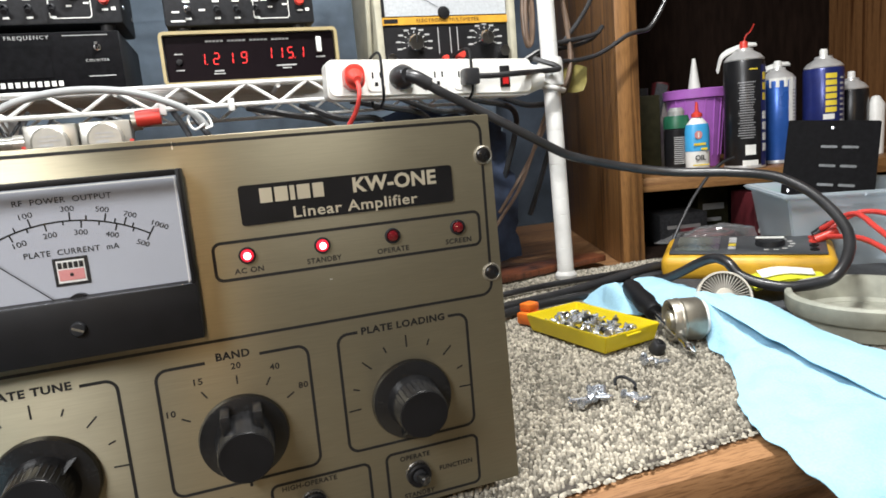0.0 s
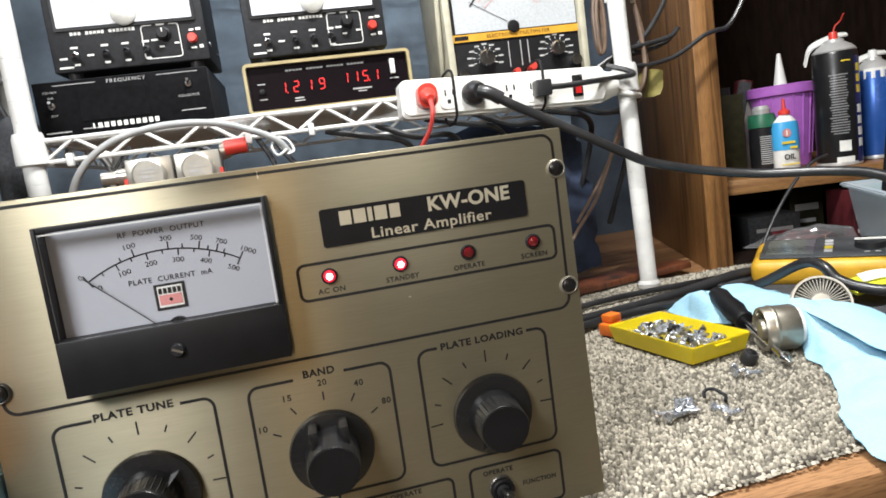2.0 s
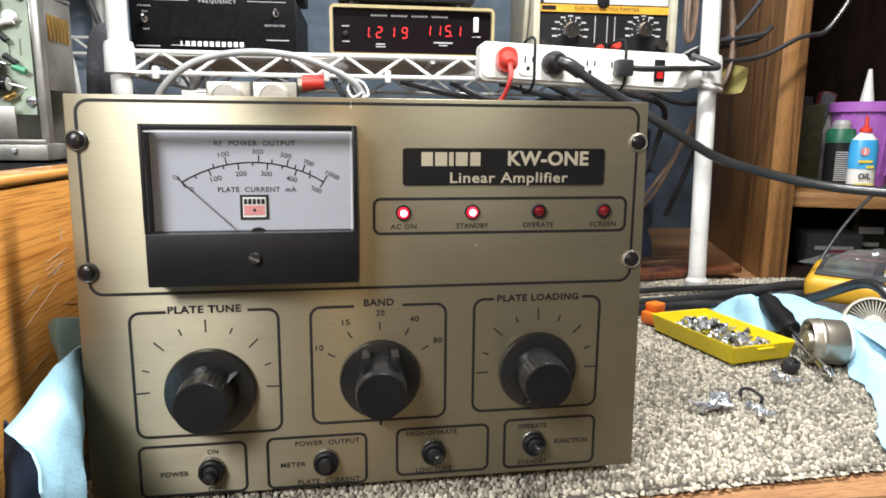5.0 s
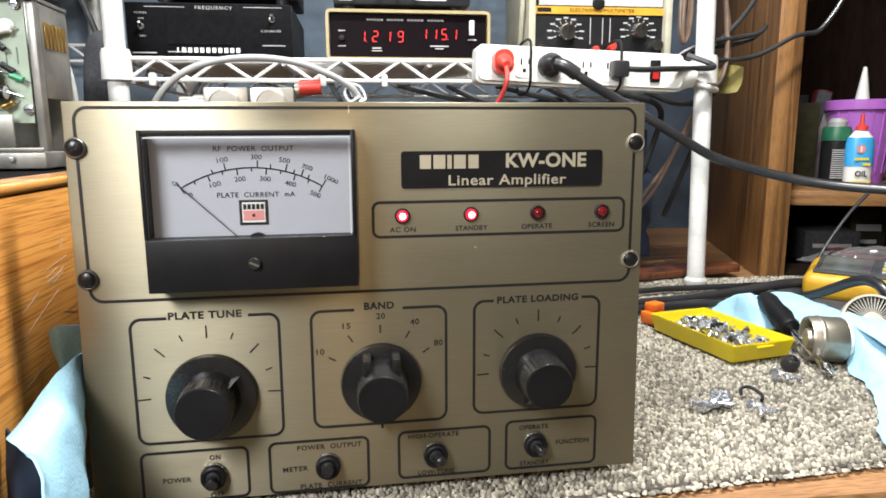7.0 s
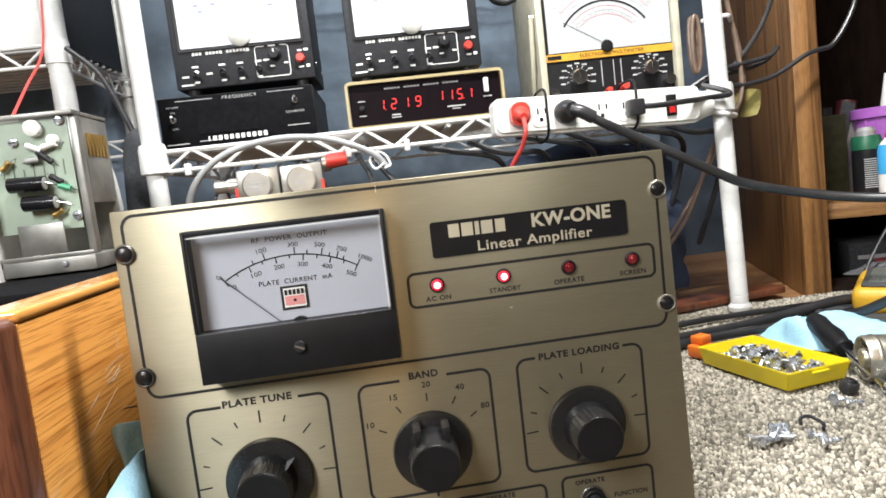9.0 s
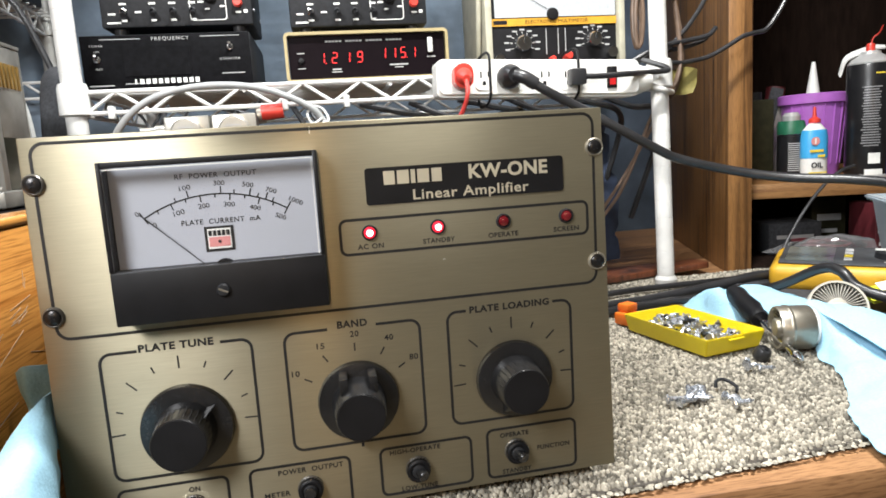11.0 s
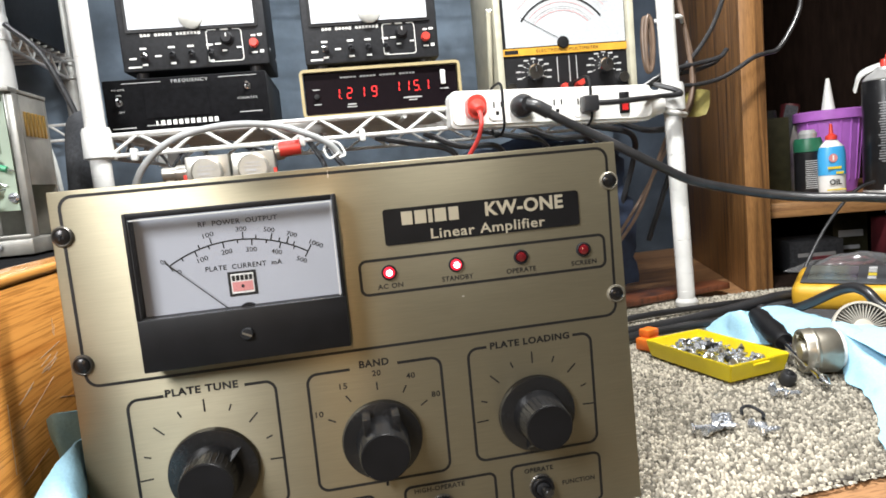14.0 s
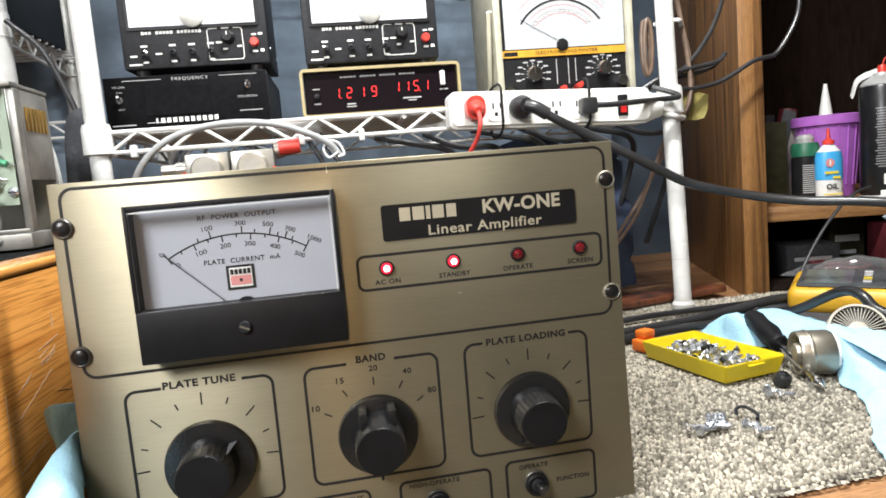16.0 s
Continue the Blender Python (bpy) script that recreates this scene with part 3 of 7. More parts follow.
def meter(t, put):
    X0, X1, Z0, Z1, ZW, F = -0.1228, -0.0085, 0.1712, 0.2590, 0.2005, -0.0170
    h = put("panel_meter", box(X0, X1, F, -0.0004, Z0, ZW, 0.0008), BLACK, t, "large black panel meter with a white scale")
    put("side_wall", box(X0, X0 + 0.0022, F, -0.0004, ZW, Z1, 0.0005), BLACK, h)
    put("side_wall", box(X1 - 0.0022, X1, F, -0.0004, ZW, Z1, 0.0005), BLACK, h)
    put("top_wall", box(X0 + 0.0023, X1 - 0.0023, F + 0.0035, -0.0004, Z1 - 0.0014, Z1, 0.0004), GLASS, h, "clear top of the meter cover").visible_shadow = False
    put("top_bezel", box(X0 + 0.0023, X1 - 0.0023, F, F + 0.0032, Z1 - 0.0032, Z1, 0.0005), BLACK, h)
    put("scale_card", box(X0 + 0.0024, X1 - 0.0024, -0.0062, -0.0052, ZW + 0.0001, Z1 - 0.0016), CARD, h, "white printed scale card", False)
    pane = put("window", box(X0 + 0.0024, X1 - 0.0024, F + 0.0006, F + 0.0016, ZW + 0.0001, Z1 - 0.0034), GLASS, h, "clear plastic window", False)
    pane.visible_shadow = False
    # light caught along the window's rim, drawn as a white line
    put("window_edge", strip([(X0 + 0.0032, Z1 - 0.0040), (X1 - 0.0032, Z1 - 0.0040), (X1 - 0.0032, ZW + 0.001)], 0.0006, F + 0.0002), WHITEINK, h, "bright edge of the window", False)
    C, cx, cz, R = -0.00636, -0.0660, 0.1646, 0.0738
    at = lambda a, r: (cx + r * math.sin(radians(a)), cz + r * math.cos(radians(a)))  # noqa: E731
    put("scale_arc", strip([at(a, R) for a in np.linspace(-31.5, 31.5, 40)], 0.0008, C), INK, h, "black scale arc", False)
    for i in range(11):
        a = -31.5 + 6.3 * i
        put("scale_mark", strip([at(a, R - (0.0036 if i % 2 == 0 else 0.002)), at(a, R)], 0.0007, C), INK, h, smooth=False)
    for i, a in enumerate((-31.5, -16.5, -11.0, 2.5, 8.0, 14.5, 18.0, 21.5, 24.5, 31.5)):
        put("scale_mark", strip([at(a, R), at(a, R + (0.0042 if i in (0, 2, 3, 5, 7, 9) else 0.0024))], 0.0007, C), INK, h, smooth=False)
    for body, a in (("100", -11.5), ("300", 2.0), ("500", 13.2), ("700", 22.5), ("1000", 33.0)):
        put("lettering", words(body, 0.0038, at(a, R + 0.0058)[0], C, at(a, R + 0.0058)[1], turn=-a * 0.8, width=0.0060 if len(body) < 4 else 0.0080), INK, h, smooth=False)
    for body, a in (("0", -29.5), ("100", -17.5), ("200", -5.5), ("300", 6.0), ("400", 18.0), ("500", 30.5)):
        put("lettering", words(body, 0.0038, at(a, R - 0.0060)[0], C, at(a, R - 0.0060)[1], turn=-a * 0.8, width=0.0060 if len(body) > 1 else 0.0022), INK, h, smooth=False)
    put("lettering", words("0", 0.0040, at(-32.6, R + 0.0040)[0], C, at(-32.6, R + 0.0040)[1], turn=30), INK, h, smooth=False)
    put("lettering", words("RF  POWER  OUTPUT", 0.0040, cx + 0.0015, C, 0.2488, bold=0.008, spacing=1.1, width=0.0437), INK, h, smooth=False)
    put("lettering", words("PLATE  CURRENT  mA", 0.0040, cx + 0.0018, C, 0.2233, bold=0.008, spacing=1.1, width=0.0427), INK, h, smooth=False)
    badge = put("badge", box(-0.0738, -0.0580, C - 0.0002, C + 0.0003, 0.2065, 0.2205), INK, h, "small square badge in black, white and red", False)
    put("badge_field", box(-0.0722, -0.0596, C - 0.0005, C - 0.0003, 0.2080, 0.2192), WHITEINK, badge, smooth=False)
    put("badge_tint", box(-0.0716, -0.0602, C - 0.0008, C - 0.0006, 0.2092, 0.2146), REDINK, badge, smooth=False)
    put("badge_mark", bars([(-0.0659 + d, 0.2168, 0.0018, 0.0030) for d in (-0.0048, -0.0024, 0, 0.0024, 0.0048)], C - 0.0008), INK, badge, smooth=False)
    put("badge_dot", lathe([(0.0009, 0), (0.0009, 0.0003), (0, 0.0003)], (-0.0659, C - 0.0008, 0.2120), (0, -1, 0), 10), INK, badge)
    put("needle", strip([(-0.1042, 0.2284), (-0.0735, 0.1990)], 0.0005, -0.0095), INK, h, "thin black needle", False)
    put("needle_tip", strip([(-0.1058, 0.2299), (-0.1000, 0.2244)], 0.0007, -0.0096), INK, h, smooth=False)
    put("movement_cover", lathe([(0.0062, 0), (0.0062, 0.003), (0, 0.003)], (-0.064, -0.0075, 0.1962), (0, -1, 0), 28), BLACK, h)
    s = put("zero_screw", lathe([(0, 0), (0.0037, 0), (0.0037, 0.0010), (0.0030, 0.0021), (0, 0.0023)], (-0.0652, F, 0.1862), (0, -1, 0), 24), SATIN, h, "slotted zero-adjust screw")
    put("slot", moved(box(-0.0028, 0.0028, -0.0026, -0.0019, -0.0005, 0.0005), pose(-0.0652, F, 0.1862, 0, 25, 0)), BRASSD, s, smooth=False)


def knobs(t, put):
    def knob(cx, cz, pointer, grooves, big=1.0, deep=1.0):
        k = put("knob", lathe([(0, 0.0005), (0.0246 * big, 0.0005), (0.0248 * big, 0.002), (0.0240 * big, 0.0048), (0.0175 * big, 0.0062), (0, 0.0062)], (cx, 0, cz), (0, -1, 0), 48), KNOB, t, "black control knob with a wide skirt")
        tall = 0.0268 * deep
        prof = [(0.0164 * big, 0.0062), (0.0152 * big, 0.010), (0.0143 * big, tall - 0.0006), (0.0140 * big, tall), (0, tall)]
        body = lathe(prof, (cx, 0, cz), (0, -1, 0), 48)
        put("grip", body, KNOB, k)
        put("end_cap", lathe([(0.0137 * big, tall + 0.00015), (0.0136 * big, tall + 0.0003), (0, tall + 0.0003)], (cx, 0, cz), (0, -1, 0), 36), BLACK, k)
        for a in grooves:
            r0, r1 = 0.0152 * big, 0.0142 * big
            d = Vector((math.sin(radians(a)), 0, math.cos(radians(a))))
            put("flute", rod(Vector((cx, -0.011, cz)) + d * r0, Vector((cx, 0.0013 - tall, cz)) + d * r1, 0.0004, 6), KNOB, k)
        d = Vector((math.sin(radians(pointer)), 0, math.cos(radians(pointer))))
        s = Vector((d.z, 0, -d.x))
        bm = bmesh.new()
        base = Vector((cx, 0, cz))
        tip = [base + d * 0.0225 + Vector((0, -0.0065, 0)), base + d * 0.0135 + s * 0.0035 + Vector((0, -0.0065, 0)), base + d * 0.0135 - s * 0.0035 + Vector((0, -0.0065, 0)), base + d * 0.0135 + Vector((0, -0.0225, 0))]
        vs = [bm.verts.new(v) for v in tip]
        for f in ((0, 1, 3), (0, 3, 2), (1, 2, 3), (0, 2, 1)):
            bm.faces.new([vs[i] for i in f])
        bmesh.ops.recalc_face_normals(bm, faces=bm.faces[:])
        put("pointer", bm, KNOB, k, smooth=False)
        return k

    knob(-0.0965, 0.1042, 52, range(-96, 97, 12), 1.07)
    band = knob(0.0038, 0.1070, 180, (-96, -84, -72, -60, 60, 72, 84, 96), 1.0, 1.12)
    for x in (-0.0085, 0.0085):
        put("finger_rib", box(0.0038 + x - 0.0024, 0.0038 + x + 0.0024, -0.022, -0.0064, 0.1178, 0.1280, 0.0008), KNOB, band, "raised rib of the bar knob")
    put("pointer_line", box(0.0030, 0.0046, -0.0068, -0.0030, 0.0792, 0.0850), BLACK, band, smooth=False)
    knob(0.1020, 0.1078, 205, range(-96, 97, 12), 1.0, 1.06)
    for x, z, a, up in ((-0.0985, 0.0537, 0, -1), (-0.0300, 0.0543, 0, 1), (0.0370, 0.0562, 40, -1), (0.1015, 0.0578, 35, -1)):
        s = put("toggle_switch", lathe([(0.0080, 0.0002), (0.0080, 0.0012), (0.0076, 0.0016), (0.0040, 0.0016)], (x, 0, z + 0.0004), (0, -1, 0), 40), WASHDK, t, "black toggle switch in a knurled ring nut")
        put("ring_nut", lathe([(0.0072, 0.0017), (0.0076, 0.0024), (0.0074, 0.0046), (0.0064, 0.0052), (0.0050, 0.0050), (0.0046, 0.0036)], (x, 0, z), (0, -1, 0), 32), BLACK, s)
        for q in range(11):
            b = radians(-75 + 15 * q)
            put("knurl", rod((x + 0.0076 * math.sin(b), -0.0014, z + 0.0004 + 0.0076 * math.cos(b)), (x + 0.0076 * math.sin(b), -0.0026, z + 0.0004 + 0.0075 * math.cos(b)), 0.0005, 6), CHROME, s)
        put("bushing", lathe([(0.0046, 0.0036), (0.0044, 0.0052), (0.0030, 0.0060), (0, 0.0060)], (x, 0, z), (0, -1, 0), 18), SATIN, s)
        d = Vector((math.sin(radians(a)) * 0.9, -1, 0.25 * up)).normalized()
        p = Vector((x, -0.0046, z))
        put("lever", lathe([(0, 0), (0.0028, 0), (0.0032, 0.003), (0.0038, 0.0052), (0.0032, 0.0064), (0, 0.0066)], p, d, 16), KNOB, s, "black toggle lever")


amplifier()


# ---- wire shelving ----
def post(t, x, y, z0, z1, r=0.0125, m=None, tip=0.0):
    m = m or WHITEPOST
    prof, z = [(0, z0), (r, z0)], z0
    while z < z1 - 0.025:
        prof += [(r, z + 0.0236), (r * 0.975, z + 0.0239), (r * 0.975, z + 0.0246), (r, z + 0.0249)]
        z += 0.025
    prof += [(r, z1), (0, z1)]
    bm = lathe(prof, (x, y, 0), seg=20)
    for v in bm.verts:
        v.co.x -= tip * (v.co.z - z0)
    p = part("post", bm, m, t, "white coated grooved post")
    return p


def collar(t, p, x, y, z, m=None):
    part("collar", lathe([(0.0125, -0.022), (0.0185, -0.020), (0.0178, 0.012), (0.016, 0.018), (0.0127, 0.018)], (x, y, z), seg=20), m or WHITEPOST, p, "tapered plastic collar")


def truss(t, a, b, z, drop, pitch=0.038, r=0.0023, name="edge_rail"):
    """A shelf's edge: two wires with a zigzag between them."""
    a, b = Vector(a), Vector(b)
    bm = rod((*a, z), (*b, z), r * 1.25, 8)
    rod((*a, z - drop), (*b, z - drop), r * 1.25, 8, bm)
    part(name, bm, WHITEPOST, t)
    n = max(2, int((b - a).length / pitch))
    for i in range(n):
        p, q = a.lerp(b, i / n), a.lerp(b, (i + 1) / n)
        if i % 2:
            p, q = q, p
        part("zigzag_wire", rod((*p, z - drop), (*q, z), r, 6), WHITEPOST, t)


def wire_shelf():
    t = thing("wire_shelf", "white coated wire shelving unit standing on the bench", "shelf")
    x0, x1, y0, y1 = -0.305, 0.484, 0.512, 0.86
    for x, y, z0 in ((x0, y0, BENCH), (x1, y0, MAT + 0.002), (x0, y1, BENCH), (x1, y1, BENCH)):
        tip = 0.023 if (x, y) == (x1, y0) else 0.0   # this post leans a little
        p = post(t, x, y, z0, 0.95, tip=tip)
        part("foot_glide", lathe([(0, 0), (0.016, 0), (0.0165, 0.006), (0.013, 0.011), (0, 0.011)], (x, y, z0 + 0.0006), seg=18), WHITEPOST, p, "white foot")
        for z in (0.345, 0.725):
            collar(t, p, x - tip * (z - z0), y, z)
    for z in (0.352, 0.732):
        truss(t, (x0 + 0.012, y0), (x1 - 0.012, y0), z, 0.026)
        truss(t, (x0 + 0.012, y1), (x1 - 0.012, y1), z, 0.026)
        truss(t, (x0, y0 + 0.012), (x0, y1 - 0.012), z, 0.026)
        truss(t, (x1, y0 + 0.012), (x1, y1 - 0.012), z, 0.026)
        for i in range(1, 15):
            y = y0 + (y1 - y0) * i / 15
            part("deck_wire", rod((x0 + 0.004, y, z + 0.001), (x1 - 0.004, y, z + 0.001), 0.0018, 6), WHITEPOST, t)
        for x in (-0.1, 0.09, 0.28):
            part("cross_wire", rod((x, y0, z - 0.005), (x, y1, z - 0.005), 0.003, 6), WHITEPOST, t)
    for x in (-0.262, -0.05, 0.03):
        part("rail_clip", box(x - 0.004, x + 0.004, y0 - 0.008, y0 + 0.004, 0.318, 0.334, 0.002), WHITEPOST, t, "small white plastic clip")


def left_rack():
    t = thing("storage_rack", "white wire rack behind the open radio chassis", "shelf")
    for x, y, m in ((-0.475, 0.675, WHITEPOST), (-0.505, 1.02, GREYTUBE), (-1.0, 0.675, WHITEPOST), (-1.0, 1.02, GREYTUBE)):
        p = post(t, x, y, BENCH, 1.1, 0.0165 if y < 0.7 else 0.0145, m)
        collar(t, p, x, y, 0.535, m)
    truss(t, (-0.477, 0.69), (-0.504, 1.005), 0.545, 0.03, 0.03)
    truss(t, (-0.985, 0.675), (-0.49, 0.675), 0.545, 0.03)
    truss(t, (-0.985, 1.02), (-0.52, 1.02), 0.43, 0.03)
    for i in range(1, 13):
        y = 0.675 + 0.345 * i / 13
        part("deck_wire", rod((-0.99, y, 0.546), (-0.48, y, 0.546), 0.0022, 6), WHITEPOST, t)
    b = thing("boxed_panel", "white enamelled instrument case on the rack", "case")
    part("case", box(-0.80, -0.497, 0.69, 0.95, 0.549, 0.72, 0.004), WHITEP, b)
    part("trim", box(-0.494, -0.478, 0.705, 0.94, 0.549, 0.74, 0.003), SATIN, b, "dark edge trim")


wire_shelf()
left_rack()


# ---- instruments on the shelf ----
DIALINK = mat("blue_grey_dial_print", (0.20, 0.23, 0.29), 0.6, var=0.1, bump=0)
PIVOT = mat("cream_pivot_cover", (0.62, 0.62, 0.58), 0.3, var=0.15)


def wattmeter(x0, x1, y, z0, z1, hot, name_label):
    t = thing("wattmeter", name_label, "meter", "wattmeters on the shelf")
    d = 0.125
    part("case", box(x0, x1, y, y + d, z0 + 0.008, z1, 0.003), SATIN, t)
    for fx in (x0 + 0.02, x1 - 0.02):
        for fy in (y + 0.015, y + d - 0.015):
            part("foot", lathe([(0, 0), (0.008, 0), (0.009, 0.0078), (0, 0.0078)], (fx, fy, z0 + 0.0004), seg=14), RUBBER, t)
    w = x1 - x0
    fx0, fx1, fz0, fz1 = x0 + 0.072 * w, x1 - 0.075 * w, z0 + 0.062, z1 - 0.013
    b = part("window_frame", plate(fx0 - 0.004, fx1 + 0.004, fz0 - 0.004, fz1 + 0.004, 0.003, y - 0.003, y - 0.0002), BLACK, t)
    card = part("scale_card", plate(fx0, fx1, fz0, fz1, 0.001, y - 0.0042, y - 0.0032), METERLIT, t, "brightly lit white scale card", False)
    cx, cz, s = (fx0 + fx1) / 2, fz0 - 0.03, (fx1 - fx0)
    for r, a0, a1, m in ((0.66, -38, 38, DIALINK), (0.59, -38, 38, DIALINK), (0.53, -37, 37, DIALINK), (0.46, -8, 26, REDINK)):
        part("scale_arc", strip([(cx + s * r * math.sin(radians(a)), cz + s * r * math.cos(radians(a))) for a in np.linspace(a0, a1, 22)], 0.0011, y - 0.0046), m, card, smooth=False)
    for k in range(18):
        a, q = radians(-32 + 12.5 * (k % 6)), (0.69, 0.62, 0.56)[k // 6]
        part("scale_print", bars([(cx + s * q * math.sin(a), cz + s * q * math.cos(a), 0.007, 0.0026)], y - 0.0046), DIALINK, card, smooth=False)
    part("corner_print", bars([(fx0 + 0.014, fz1 - 0.010, 0.014, 0.006)], y - 0.0046), REDINK, card, "red printed block", False)
    part("needle", strip([(cx - 0.3 * s, cz + 0.42 * s), (cx - 0.04 * s, cz + 0.26 * s)], 0.0008, y - 0.005), DIALINK, card, smooth=False)
    part("movement_cover", lathe([(0.016, 0), (0.0155, 0.003), (0.012, 0.006), (0, 0.008)], (cx, y - 0.0045, fz0 + 0.012), (0, -1, 0), 24), PIVOT, t, "clear rounded pivot cover")
    if hot:
        for fx in (cx - 0.03, cx + 0.022):
            part("pilot_lamp", lathe([(0.006, 0), (0.0045, 0.003), (0, 0.004)], (fx, y - 0.0046, fz1 - 0.004), (0, -1, 0), 12), AMBERLAMP, t, "glowing amber pilot lamp")
    # controls
    zc = z0 + 0.028
    part("title_print", bars([(x0 + 0.15 * w + 0.0046 * i, z0 + 0.0545, 0.0034, 0.0036 if i % 4 else 0.0042) for i in range(17) if i not in (3, 9)], y - 0.0007), WHITEINK, t, smooth=False)
    for i, fx in enumerate((0.15, 0.34, 0.47, 0.60)):
        x = x0 + fx * w
        n = part("switch_nut", lathe([(0.0044, 0), (0.0044, 0.0018), (0.0026, 0.003), (0.0022, 0.005)], (x, y, zc), (0, -1, 0), 14), SATIN if i else CHROME, t, "bright switch nut" if not i else "black switch nut")
        part("toggle_switch", rod((x, y + 0.001, zc), (x + 0.002, y - 0.013, zc - 0.007), 0.0024, 10, r1=0.0032), BLACK, n, "small black toggle")
        part("switch_print", bars([(x, zc + 0.0095, 0.0085, 0.0024), (x + 0.0005, zc - 0.0115, 0.007, 0.0024)], y - 0.0007), WHITEINK, t, smooth=False)
    part("side_print", bars([(x0 + 0.075 * w, zc - 0.003, 0.009, 0.0022), (x0 + 0.245 * w, zc - 0.001, 0.008, 0.0022), (x0 + 0.085 * w, z0 + 0.014, 0.017, 0.0022), (x0 + 0.66 * w, zc + 0.010, 0.008, 0.0022), (x0 + 0.70 * w, zc + 0.001, 0.006, 0.0022)], y - 0.0007), WHITEINK, t, smooth=False)
    k = part("selector_knob", lathe([(0.0090, 0), (0.0086, 0.003), (0.0070, 0.004), (0.0062, 0.012), (0, 0.0125)], (x0 + 0.725 * w, y, zc + 0.016), (0, -1, 0), 22), BLACK, t, "small black knob")
    part("pointer_line", box(x0 + 0.725 * w - 0.0006, x0 + 0.725 * w + 0.0006, y - 0.0131, y - 0.0127, zc + 0.017, zc + 0.0215), WHITEINK, k, smooth=False)
    part("knob_print", bars([(x0 + 0.71 * w, zc + 0.0285, 0.010, 0.002), (x0 + 0.80 * w, zc + 0.004, 0.006, 0.002)], y - 0.0007), WHITEINK, t, smooth=False)
    part("panel_line", strip(rounded(x0 + 0.585 * w, x0 + 0.825 * w, zc - 0.013, zc + 0.0285, 0.004, (x0 + 0.655 * w, x0 + 0.765 * w)), 0.0011, y - 0.0006), WHITEINK, t, smooth=False)
    b = part("push_button", lathe([(0.0062, 0), (0.0062, 0.002), (0.0056, 0.002), (0.0056, 0.007), (0.0048, 0.008), (0, 0.008)], (x0 + 0.905 * w, y, zc + 0.008), (0, -1, 0), 18), REDP, t, "red push button")
    part("button_print", bars([(x0 + 0.905 * w, zc + 0.0185, 0.006, 0.0022), (x0 + 0.905 * w, zc - 0.004, 0.007, 0.0022), (x0 + 0.955 * w, zc - 0.003, 0.005, 0.004), (x0 + 0.95 * w, zc + 0.019, 0.006, 0.003)], y - 0.0007), WHITEINK, t, smooth=False)
    for k in range(4):
        part("case_screw", lathe([(0.0028, 0), (0.0024, 0.001), (0, 0.0012)], (x1 + 0.0001, y + 0.02 + 0.08 * (k % 2), z0 + 0.03 + 0.12 * (k // 2)), (1, 0, 0), 10), STEEL, t)


AMBERLAMP = glow("amber_pilot", (1.0, 0.20, 0.03), 1.6)
SHELF = 0.3545


def frequency_counter():
    t = thing("frequency_counter", "black frequency counter under a wattmeter", "counter")
    x0, x1, y, z0, z1 = -0.303, -0.090, 0.55, SHELF + 0.004, 0.4275
    part("case", box(x0, x1, y + 0.002, y + 0.2, z0, z1, 0.002), SATIN, t)
    part("front_panel", box(x0 + 0.001, x1 - 0.001, y, y + 0.0016, z0 + 0.001, z1 - 0.001, 0.0004), BLACKPLATE, t)
    part("display_window", box(x0 + 0.052, x0 + 0.135, y - 0.0012, y - 0.0002, z0 + 0.016, z1 - 0.016), BLACKPLATE, t, "dark smoked display window", False)
    for fx in (x0 + 0.02, x1 - 0.02):
        part("foot", rod((fx, y + 0.02, SHELF - 0.0004), (fx, y + 0.02, z0), 0.007, 12), RUBBER, t)
    for body, x, z, s in (("FREQUENCY", x0 + 0.112, z1 - 0.0065, 0.0062), ("COUNTER", x1 - 0.028, z0 + 0.034, 0.0042), ("POWER", x0 + 0.020, z1 - 0.014, 0.0036), ("ON", x0 + 0.020, z1 - 0.021, 0.0036), ("OFF", x0 + 0.021, z0 + 0.026, 0.0036)):
        part("lettering", words(body, s, x, y - 0.0003, z, spacing=1.25, wide=1.15), GREYBAR, t, smooth=False)
    part("maker_mark", bars([(x0 + 0.0640 + 0.0077 * i, z0 + 0.0088, (0.0050 if i else 0.0020), 0.0062) for i in range(11)], y - 0.0005), WHITEINK, t, "maker's mark as plain white blocks", False)
    part("panel_line", bars([(x0 + 0.066, z0 + 0.0065, 0.030, 0.0011), (x0 + 0.188, z0 + 0.0155, 0.030, 0.0011), (x0 + 0.05, z1 - 0.006, 0.05, 0.0008), (x0 + 0.175, z1 - 0.005, 0.05, 0.0008), (x0 + 0.022, z0 + 0.005, 0.03, 0.0014)], y - 0.0004), GREYBAR, t, smooth=False)
    for x, z in ((x0 + 0.020, z0 + 0.038), (x1 - 0.026, z0 + 0.049)):
        part("toggle_switch", rod((x, y, z), (x, y - 0.010, z + 0.004), 0.002, 10), CHROME, t, "bright toggle")
        part("switch_nut", lathe([(0.0044, 0), (0.0042, 0.002), (0.002, 0.0026)], (x, y - 0.0001, z), (0, -1, 0), 14), CHROME, t)


SMOKE = mat("smoked_window", (0.006, 0.0035, 0.005), 0.45, var=0.1, bump=0, spec=0.06)


